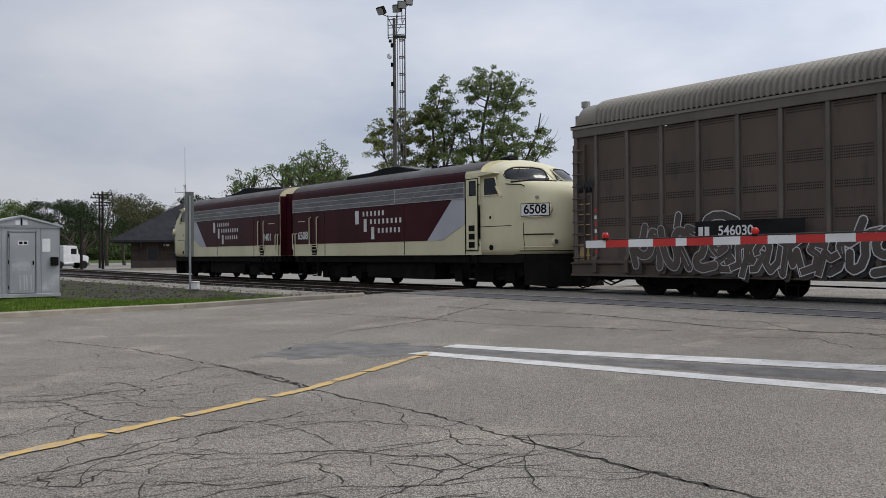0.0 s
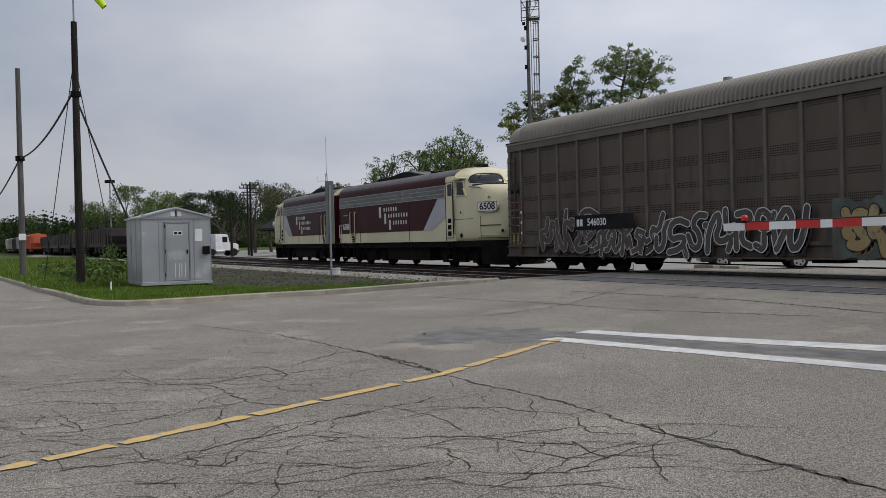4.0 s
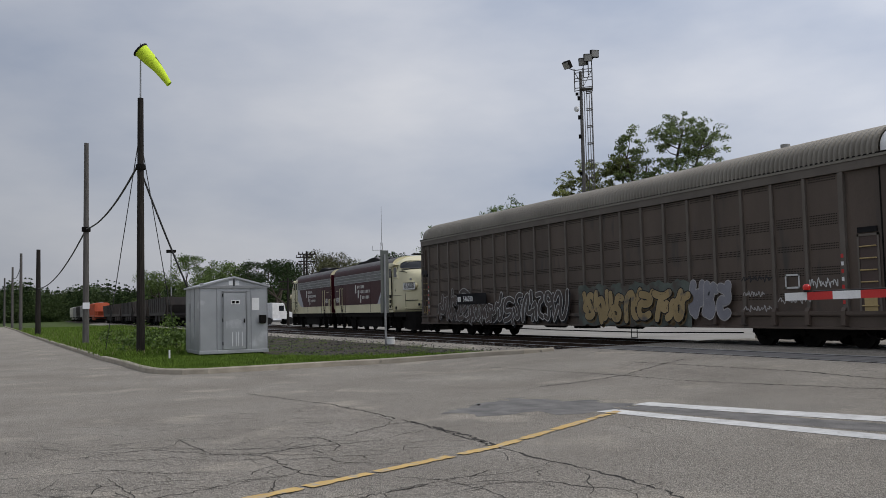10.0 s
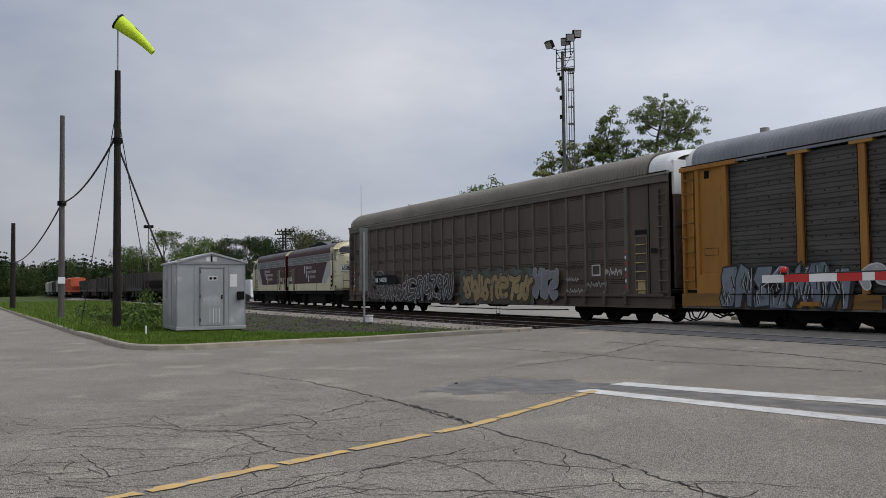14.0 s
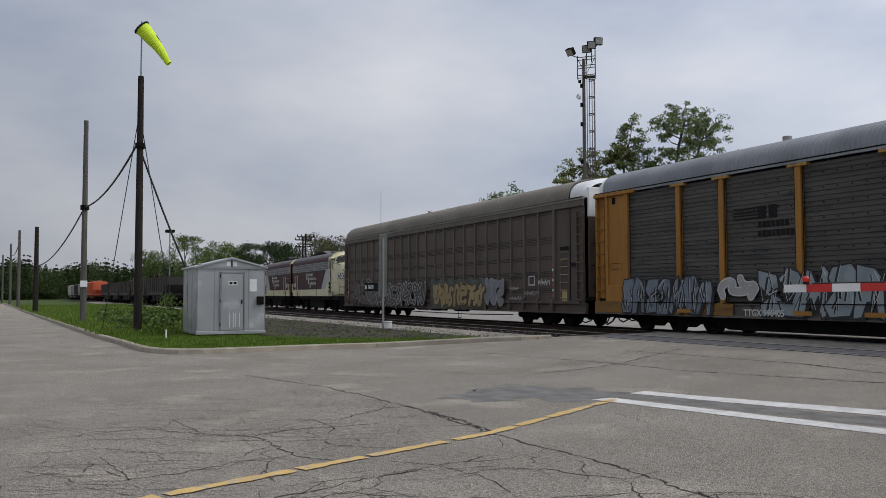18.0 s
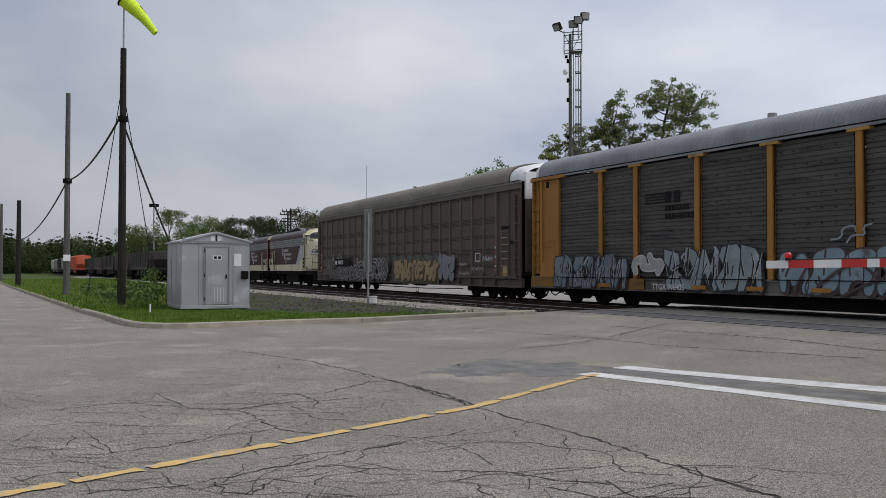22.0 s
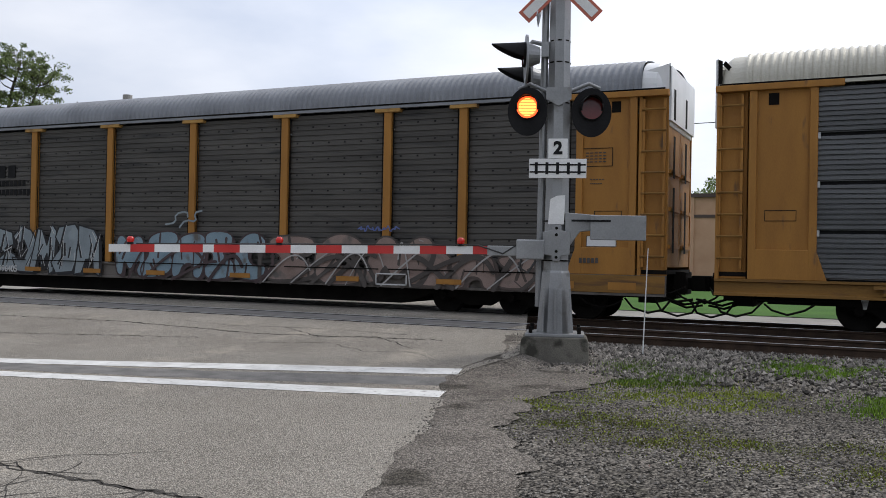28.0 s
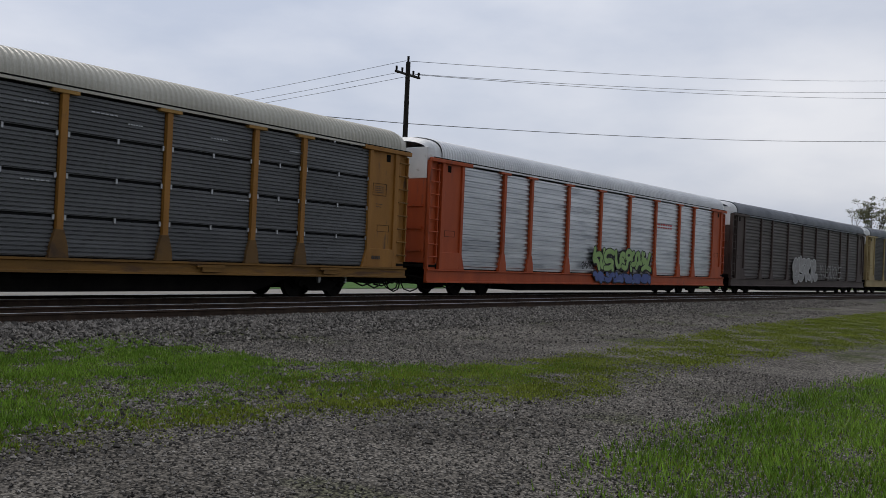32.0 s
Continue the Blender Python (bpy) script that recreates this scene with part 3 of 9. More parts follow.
def bend(x):
    """Sideways shift and heading of the tracks at x."""
    d = max(0.0, x - BEND_X)
    return -d * d / (2 * BEND_R), -d / BEND_R


WEST_X, WEST_R, WEST_D = -43.0, 110.0, 7.7      # turnout of the far track: curve, then a straight siding


def siding(x):
    """Sideways shift of the far track west of the turnout."""
    d = max(0.0, WEST_X - x)
    return d * d / (2 * WEST_R) if d < WEST_D else WEST_D ** 2 / (2 * WEST_R) + (d - WEST_D) * WEST_D / WEST_R


def ground_z(x, y):
    y = y - bend(x)[0]
    return 0.15 * smooth_step(11.0, 15.2, y) - 0.10 * smooth_step(22.5, 27, y)


def road_z(x, y):
    return 0.33 * smooth_step(9.0, 15.3, y) - 0.25 * smooth_step(22.0, 30.0, y)


def road_right(y):
    return -0.95 - 0.344 * y + 0.85 * smooth_step(11.0, 13.2, y)     # widens where it crosses the rails


def sheet(xs, ys, z_of, shape=None):
    """A grid of quads; shape maps (x, y) to a skewed plan."""
    g = Geo()
    nx = len(xs)
    for y in ys:
        for x in xs:
            px, py = shape(x, y) if shape else (x, y)
            g.v.append((px, py, z_of(px, py)))
    for j in range(len(ys) - 1):
        for i in range(nx - 1):
            g.f.append((j * nx + i, j * nx + i + 1, (j + 1) * nx + i + 1, (j + 1) * nx + i))
    return g


def spread(a, b, n):
    return [a + (b - a) * i / (n - 1) for i in range(n)]


gx = [-2500, -1200, -600, -300] + spread(-200, 200, 81) + [300, 600, 1200, 2500]
gy = [-600, -200, -60, -25] + spread(-10, 40, 51) + [60, 100, 200, 400, 900, 2500]
solid("ground", sheet(gx, gy, lambda x, y: ground_z(x, y) - 0.06), GROUND, "flat ground of rough grass reaching the horizon", "ground", "structure")

# road: one asphalt sheet, the street along the track and the road over it
ry = spread(-25, 14.6, 160)
solid("road", sheet(spread(0, 1, 60), ry, lambda x, y: road_z(x, y), lambda u, y: (-190 + (road_right(y) + 190) * u ** 0.6, y)), ASPHALT,
      "cracked grey asphalt of a wide street junction", "road", "structure")
cy = spread(14.6, 32, 30)
solid("road_crossing", sheet(spread(0, 1, 24), cy, lambda x, y: road_z(x, y), lambda u, y: (-23.4 - 0.2 * (y - 14.6) + (road_right(y) + 23.4 + 0.2 * (y - 14.6)) * u, y)), ASPHALT,
      "asphalt road surface laid across two railway tracks", "road", "structure")
# gravel shoulder beside the road and dirt verge
solid("gravel_verge", sheet(spread(0, 1, 40), spread(-25, 15, 160), lambda x, y: ground_z(x, y) - 0.012, lambda u, y: (road_right(y) - 0.25 + 70 * u, y)), VERGE,
      "dark grey gravel verge beside the railway", "gravel", "structure")
solid("gravel_lot", sheet(spread(-200, 120, 60), spread(23.2, 30.5, 6), lambda x, y: ground_z(x, y) + 0.01, lambda x, y: (x, y + bend(x)[0])), PALE_GRAVEL,
      "pale gravel service lane behind the tracks", "gravel", "structure")
solid("parking_lot", sheet(spread(-200, -12, 30), spread(30.4, 75, 8), lambda x, y: 0.0), PALE_GRAVEL, "pale worn lot around the station", "parking lot", "structure")
solid("lawn", sheet(spread(-9, 150, 30), spread(28.2, 90, 8), lambda x, y: max(0.02, ground_z(x, y) + 0.03)), LAWN, "bright mown lawn beyond the tracks", "lawn", "structure")

# sand and fine gravel washed over the broken road edge
g = Geo()
ys = spread(-6, 14.6, 260)
for y in ys:
    wob = 0.6 * math.sin(1.3 * y) + 0.3 * math.sin(3.7 * y + 1) + 0.18 * math.sin(9.1 * y + 2) + 0.1 * math.sin(17 * y)
    wob2 = 0.6 * math.sin(0.9 * y + 2) + 0.3 * math.sin(2.9 * y) + 0.2 * math.sin(7.3 * y + 1) + 0.12 * math.sin(15 * y)
    a = road_right(y) - 0.13 - 0.12 * wob - 0.25 * smooth_step(11.6, 13, y)
    b = road_right(y) + 0.75 + 0.3 * wob2 + 0.9 * smooth_step(8, 12, y)
    for k in range(7):
        x = a + (b - a) * k / 6
        over = road_z(x, y) if x < road_right(y) else max(ground_z(x, y), road_z(x, y) * max(0.0, 1 - (x - road_right(y)) / 0.5))
        g.v.append((x, y, over + 0.003 + 0.02 * math.sin(math.pi * k / 6)))
for j in range(len(ys) - 1):
    g.f += [(j * 7 + k, j * 7 + k + 1, j * 7 + k + 8, j * 7 + k + 7) for k in range(6)]
solid("sandy_edge", g, EDGE_DIRT, "sand and fine gravel washed over the road edge", "gravel", "structure")

# lines on the road
def ribbon(points, width, z_of, lift=0.004, jitter=0.0, seed=1):
    rnd = random.Random(seed)
    g = Geo()
    pts = [Vector((p[0], p[1])) for p in points]
    for i, p in enumerate(pts):
        d = (pts[min(i + 1, len(pts) - 1)] - pts[max(i - 1, 0)]).normalized()
        n = Vector((-d.y, d.x))
        w = width * (1 + jitter * rnd.uniform(-1, 1)) / 2
        for s in (-1, 1):
            q = p + n * s * w
            g.v.append((q.x, q.y, z_of(q.x, q.y) + lift))
    g.f = [(2 * i, 2 * i + 1, 2 * i + 3, 2 * i + 2) for i in range(len(pts) - 1)]
    return g


def resample(points, step):
    out = []
    for a, b in zip(points, points[1:]):
        a, b = Vector(a), Vector(b)
        n = max(1, int((b - a).length / step))
        out += [tuple(a.lerp(b, i / n)) for i in range(n)]
    return out + [tuple(points[-1])]


STOP_FAR = resample([(-12.25, 9.14), (-8.3, 10.34), (-4.86, 11.26)], 0.3)
STOP_NEAR = resample([(-11.76, 8.10), (-7.4, 9.14), (-4.45, 9.82)], 0.3)
solid("stop_line_far", ribbon(STOP_FAR, 0.42, road_z, 0.006, 0.06, 2), LINE_WHITE, "worn white stop line painted on the asphalt", "road marking", "structure")
solid("stop_line_near", ribbon(STOP_NEAR, 0.42, road_z, 0.006, 0.06, 3), LINE_WHITE, "worn white stop line painted on the asphalt", "road marking", "structure")
g = Geo()
rnd = random.Random(31)
yl = resample([(-4.6, -7.5), (-6.2, -2.6), (-7.75, 1.1), (-9.48, 4.97), (-10.6, 6.7), (-11.6, 8.25)], 0.08)
i = 0
while i < len(yl) - 4:      # paint worn into pieces of uneven length
    j = min(len(yl) - 1, i + rnd.randrange(5, 22))
    rib = ribbon(yl[i:j], 0.145, road_z, 0.0105, 0.25, 300 + i)
    g.add(rib.v, rib.f)
    i = j + rnd.choice((0, 0, 0, 1))
solid("centre_line", g, LINE_YELLOW, "worn yellow centre line with broken paint", "road marking", "structure")


def wander(points, seed, amount=0.12, step=0.25):
    rnd = random.Random(seed)
    return [(x + rnd.uniform(-amount, amount), y + rnd.uniform(-amount, amount)) for x, y in resample(points, step)]


rnd = random.Random(77)
rim = resample([(-13.0, 5.9), (-13.6, 6.8), (-14.2, 7.7), (-14.3, 8.1), (-13.6, 8.3), (-13.1, 8.7), (-12.2, 8.95), (-11.6, 8.1), (-11.7, 7.4), (-12.2, 7.2), (-12.0, 6.7), (-12.2, 6.3), (-13.0, 5.9)], 0.12)[:-1]
rim = [(x + rnd.uniform(-0.16, 0.16), y + rnd.uniform(-0.2, 0.2)) for x, y in rim]
patch = Geo().add([(x, y, road_z(x, y) + 0.003) for x, y in rim], [tuple(range(len(rim)))])
solid("tar_patch", patch, PATCH, "dark tar patch on the asphalt", "road patch", "structure")
solid("tar_seam", ribbon(resample([(-12.0, 8.72), (-8.0, 9.72), (-4.6, 10.65)], 0.4), 0.62, road_z, 0.002, 0.15, 9), PATCH, "darker tar strip between two stop lines", "road patch", "structure")

CRACKS = [
    ([(-9.6, 14.0), (-8.3, 13.2), (-7.4, 13.5), (-6.3, 12.7)], 0.02),
    ([(-8.9, 12.3), (-7.8, 12.7), (-6.9, 12.2), (-6.0, 12.4)], 0.016),
    ([(-12.5, 14.2), (-10.6, 13.8), (-8.8, 14.1), (-7.0, 13.9)], 0.018),
    ([(-18.5, 4.1), (-17.1, 4.42), (-15.37, 4.84), (-13.74, 5.0), (-12.26, 5.06), (-10.88, 5.04), (-9.48, 4.97), (-8.27, 4.99), (-7.3, 5.08), (-6.45, 5.0), (-5.74, 4.93), (-4.5, 4.91), (-3.4, 4.9)], 0.024),
    ([(-12.3, 5.05), (-11.4, 5.1), (-10.6, 5.12), (-9.6, 5.03)], 0.05),
    ([(-6.0, 4.98), (-5.2, 4.9), (-4.5, 4.92), (-3.7, 4.9)], 0.034),
    ([(-7.1, 0.6), (-7.06, 1.23), (-7.24, 1.84), (-7.65, 2.75), (-7.87, 3.38)], 0.017),
    ([(-7.28, 2.32), (-6.8, 2.95), (-6.32, 3.66), (-5.97, 3.86), (-5.7, 4.1)], 0.016),
    ([(-8.35, 3.3), (-7.93, 3.6), (-8.0, 3.9), (-8.2, 4.2)], 0.013),
    ([(-7.8, 3.6), (-7.66, 4.0), (-7.35, 4.4), (-6.97, 4.58), (-6.67, 4.77)], 0.014),
    ([(-11.6, 1.4), (-10.8, 1.96), (-10.45, 2.4), (-10.8, 3.1), (-10.74, 3.6), (-10.75, 4.06)], 0.015),
    ([(-10.24, 2.48), (-9.7, 2.5), (-9.0, 2.53), (-8.54, 2.8)], 0.015),
    ([(-8.5, 0.9), (-8.72, 1.55), (-8.96, 1.95), (-9.02, 2.36)], 0.014),
    ([(-7.05, 1.46), (-6.75, 1.47), (-6.55, 1.59), (-6.8, 1.8)], 0.013),
    ([(-11.37, 3.76), (-11.85, 4.36), (-12.16, 4.67), (-12.19, 5.0)], 0.018),
    ([(-11.5, 3.4), (-10.7, 3.5), (-10.25, 3.3)], 0.014),
    ([(-5.8, 3.6), (-5.64, 3.7), (-5.35, 3.77), (-5.13, 3.33), (-5.0, 2.9)], 0.013),
    ([(-6.63, 4.75), (-6.0, 4.46), (-5.7, 4.7)], 0.012),
    ([(-5.4, 3.8), (-5.47, 4.26), (-5.53, 4.54)], 0.012),
    ([(-5.06, 3.56), (-5.24, 4.05), (-5.24, 4.46)], 0.012),
    ([(-15.93, 9.4), (-16.05, 11.55), (-17.16, 14.13)], 0.04),
    ([(-10.2, 12.4), (-14.0, 11.6), (-16.05, 11.55), (-21.0, 11.0)], 0.03),
    ([(-6.2, 13.6), (-9.5, 13.1), (-13.0, 13.5), (-18.0, 13.2)], 0.035),
]
g = Geo()
for i, (line, width) in enumerate(CRACKS):
    rib = ribbon(wander(line, 20 + i, 0.04, 0.09), width, road_z, 0.004, 0.7, 40 + i)
    g.add(rib.v, rib.f)
rnd = random.Random(8)
for k in range(46):   # short side cracks
    line, _ = CRACKS[rnd.randrange(len(CRACKS))]
    a = line[rnd.randrange(len(line))]
    ang, run = rnd.uniform(0, 6.28), rnd.uniform(0.4, 1.6)
    pts = [a]
    for s in range(3):
        ang += rnd.uniform(-0.5, 0.5)
        pts.append((pts[-1][0] + math.cos(ang) * run / 3, pts[-1][1] + math.sin(ang) * run / 3))
    if max(p[1] for p in pts) < 14 and all(p[0] < road_right(p[1]) - 0.2 for p in pts):
        rib = ribbon(wander(pts, 90 + k, 0.03, 0.12), 0.009, road_z, 0.004, 0.6, 140 + k)
        g.add(rib.v, rib.f)
for k in range(150):   # crazed patch beside the centre line: long jagged cracks lying roughly one way, tied by short ones
    x, y = -14.6 + 9.6 * rnd.random(), -1.2 + 6.0 * rnd.random()
    along = rnd.random() < 0.66
    base = radians(rnd.gauss(67, 8) if along else rnd.gauss(-12, 25)) + rnd.choice((0, math.pi))
    ang = base
    pts = [(x, y)]
    for _ in range(rnd.randrange(10, 34) if along else rnd.randrange(4, 9)):
        ang = base + (ang - base) * 0.55 + rnd.gauss(0, 0.42)
        step = rnd.uniform(0.06, 0.16)
        pts.append((pts[-1][0] + math.cos(ang) * step, pts[-1][1] + math.sin(ang) * step))
    if all(p[0] < road_right(p[1]) - 0.3 and p[1] < 5.4 for p in pts):
        rib = ribbon(pts, rnd.choice((0.005, 0.006, 0.008, 0.011)), road_z, 0.004, 0.7, 400 + k)
        g.add(rib.v, rib.f)
solid("road_cracks", g, CRACK, "open dark cracks wandering through the asphalt", "cracks", "stuff")

# corner island: kerb, grass
CURB = [(-190, -2.6), (-130, -0.4), (-88, 0.8), (-60, 1.8), (-44, 2.4), (-36, 2.7), (-31.5, 3.0), (-28.5, 3.1), (-26.9, 3.22), (-26.0, 3.45), (-25.4, 3.95), (-25.2, 4.6), (-25.35, 5.8), (-25.6, 7.2), (-25.75, 8.4), (-25.6, 9.7), (-25.1, 10.8), (-24.5, 11.7), (-23.8, 12.6), (-23.2, 13.3), (-23.0, 14.2)]
curb_line = resample(CURB, 1.0)


def curb_stone(i, j):
    g = Geo()
    pts = [Vector(p) for p in curb_line[i:j + 1]]
    rings = []
    for k, p in enumerate(pts):
        d = (pts[min(k + 1, len(pts) - 1)] - pts[max(k - 1, 0)]).normalized()
        n = Vector((-d.y, d.x))
        z = road_z(p.x, p.y)
        top = 0.15 if p.y < 12.5 else 0.15 - 0.03 * (p.y - 12.5)
        prof = [(0.18, -0.1), (0.17, top), (0.03, top), (0.0, top - 0.03), (-0.02, -0.1)]
        rings.append([(p.x + n.x * a, p.y + n.y * a, z + b) for a, b in prof])
    return g.loft(rings)


kerb = thing("kerb", "low pale concrete kerb round the grass corner", "kerb", kind="structure")
i = 0
while i < len(curb_line) - 1:
    j = min(i + (3 if curb_line[i][0] > -70 else 12), len(curb_line) - 1)
    part("kerb_stone", curb_stone(i, j), CONCRETE, kerb)
    i = j
inner = [(x, y) for x, y in curb_line if x > -189]


def island_z(x, y):
    return max(ground_z(x, y), road_z(x, y) * 0.55) + 0.10


g = Geo()
cols = 10
for x, y in curb_line:
    back = 14.3
    for c in range(cols):
        u = c / (cols - 1)
        px = x - 0.14 - 1.1 * u
        py = y + 0.12 + (max(back, y + 0.2) - y - 0.12) * u
        if y > 4:
            px, py = x - 0.15 - 30 * u, y + (14.3 - y) * u * 0.3
        g.v.append((px, py, island_z(px, py) - 0.004 * c))
for r in range(len(curb_line) - 1):
    for c in range(cols - 1):
        g.f.append((r * cols + c, r * cols + c + 1, (r + 1) * cols + c + 1, (r + 1) * cols + c))
solid("grass_corner", g, GROUND, "rough grass and weeds behind the kerb", "grass", "structure")


def dirt_edge(y):
    for (a, p), (b, q) in zip(((8.2, -31.5), (9.4, -29.8), (11.0, -28.0), (12.6, -26.0), (14.4, -24.4)), ((9.4, -29.8), (11.0, -28.0), (12.6, -26.0), (14.4, -24.4), (16, -24.0))):
        if a <= y <= b:
            return p + (q - p) * (y - a) / (b - a)
    return -31.0


solid("corner_dirt", sheet(spread(0, 1, 40), spread(8.3, 14.4, 14), lambda x, y: island_z(x, y) + 0.012, lambda u, y: (dirt_edge(y) - (45 + 0.0 * y) * u, y)), DIRT, "brown dirt and gravel between the grass and the tracks", "dirt", "structure")


# tracks
def rail_path(y0, x0=-345, x1=130):
    xs = []
    x = x0
    while x <= x1:
        xs.append(x)
        x += 30 if x < -75 else 1 if -55 < x < -40 else 4
    return [(x, y0 + bend(x)[0] + (siding(x) if y0 > 18 else 0.0)) for x in xs]


def railway(name, yc, zr, label):
    tr = thing(name, label, "railway track", kind="structure")
    head = [(-0.037, 0), (-0.034, 0.0), (0.034, 0.0), (0.037, -0.035), (0.009, -0.05), (0.009, -0.14), (0.07, -0.155), (0.07, -0.17), (-0.07, -0.17), (-0.07, -0.155), (-0.009, -0.14), (-0.009, -0.05), (-0.037, -0.035)]
    for s in (-0.7525, 0.7525):
        line = rail_path(yc + s)
        part("rail", Geo().loft([[(x, y + a, zr + b - 0.004) for a, b in head] for x, y in line]), RAIL_SIDE, tr, "rusty brown steel rail")
        g = Geo().loft([[(x, y + a, zr + b) for a, b in ((-0.032, -0.003), (-0.03, 0.001), (0.03, 0.001), (0.032, -0.003))] for x, y in line])
        part("rail_head", g, RAIL_TOP, tr, "polished running surface of the rail")
    return tr


near_track = railway("near_track", NEAR_Y, NEAR_RAIL_Z, "railway track with polished rails and dark ties")
far_track = railway("far_track", TRACK_Y, RAIL_Z, "railway track carrying the train")
tie_mesh = Geo().box(-0.11, 0.11, -1.3, 1.3, -0.17, 0.0).mesh("tie")
tie_mesh.materials.append(TIE)
rnd = random.Random(3)
for tr, yc, zr in ((near_track, NEAR_Y, NEAR_RAIL_Z), (far_track, TRACK_Y, RAIL_Z)):
    for k in range(290):
        x = -62 + 0.56 * k if tr is near_track else -70 + 0.56 * k
        if -24 < x < road_right(yc) - 0.2:
            continue
        t = new("tie", tie_mesh)
        t.parent = tr
        dy, hd = bend(x)
        if tr is far_track:
            dy += siding(x)
        t.matrix_basis = pose(x + rnd.uniform(-0.03, 0.03), yc + dy + rnd.uniform(-0.05, 0.05), zr - 0.172, 0, 0, math.degrees(hd) + rnd.uniform(-1, 1))
# ballast bed under the ties
bx = [-345, -240, -150, -100] + spread(-70, 100, 60) + [130]
prof = [(13.3, 0.02), (14.7, 0.10), (15.2, 0.155), (18.2, 0.155), (19.0, 0.10), (22.6, 0.10), (23.6, 0.0)]


def bed(xs):
    g = Geo()
    g.loft([[(x, y + bend(x)[0] + (siding(x) if y > 20 else 0.0), z) for y, z in prof] for x in xs], closed=False, caps=False)
    return g


solid("ballast_bed_west", bed([x for x in bx if x < -24] + [-23.9]), DARK_GRAVEL, "dark crushed stone bed under the tracks", "ballast", "structure")
solid("ballast_bed_east", bed([-8.2] + [x for x in bx if x > -7]), GRAVEL, "crushed stone bed under the tracks", "ballast", "structure")
# flangeway strips and rail ends in the crossing
fw = thing("crossing_panels", "dark rubber flangeway strips beside the rails in the road", "crossing panel", kind="structure")
for yc in (NEAR_Y, TRACK_Y):
    for s in (-0.7525, 0.7525):
        for e in (-1, 1):
            y = yc + s + e * 0.085
            z = road_z(-15, y)
            x1 = road_right(y) - 0.15
            part("rubber_strip", Geo().box(-23.6, x1, y - 0.045, y + 0.045, z - 0.03, z + 0.004), BLACK, fw)
    part("centre_panel", Geo().box(-23.5, road_right(yc) - 0.2, yc - 0.58, yc + 0.58, road_z(-15, yc) - 0.02, road_z(-15, yc) + 0.005), PATCH, fw, "darker asphalt between the rails")

# ---------------------------------------------------------------- train
ROOF_ARC = [(-1.565, 4.93), (-1.565, 5.08), (-1.545, 5.20), (-1.50, 5.31), (-1.43, 5.405), (-1.34, 5.485), (-1.22, 5.555), (-1.05, 5.62), (-0.8, 5.68), (-0.45, 5.735), (0, 5.76)]
ROOF_ARC += [(-y, z) for y, z in ROOF_ARC[-2::-1]]
WHEEL_R = 0.42
MOVING_WHEELS = []   # (wheelset, spin direction)
TRAIN = []           # (car, place of its middle when the clip starts, heading)


def wheelset_geo(r=WHEEL_R):
    g = Geo()
    for s in (-1, 1):
        y = s * 0.72
        g.rod((0, y - s * 0.03, 0), (0, y + s * 0.07, 0), r - 0.012, r - 0.012, 28)
        g.rod((0, y - s * 0.06, 0), (0, y - s * 0.03, 0), r + 0.025, r + 0.025, 28)
        g.rod((0, y + s * 0.07, 0), (0, y + s * 0.10, 0), r * 0.42, r * 0.30, 14)
        for k in range(5):   # plate holes and ribs that show the turning
            a = k * 2 * math.pi / 5
            g.rod((0.25 * math.cos(a), y + s * 0.068, 0.25 * math.sin(a)), (0.25 * math.cos(a), y + s * 0.082, 0.25 * math.sin(a)), 0.035, 0.035, 8)
    g.rod((0, -0.95, 0), (0, 0.95, 0), 0.085, 0.085, 12)
    return g


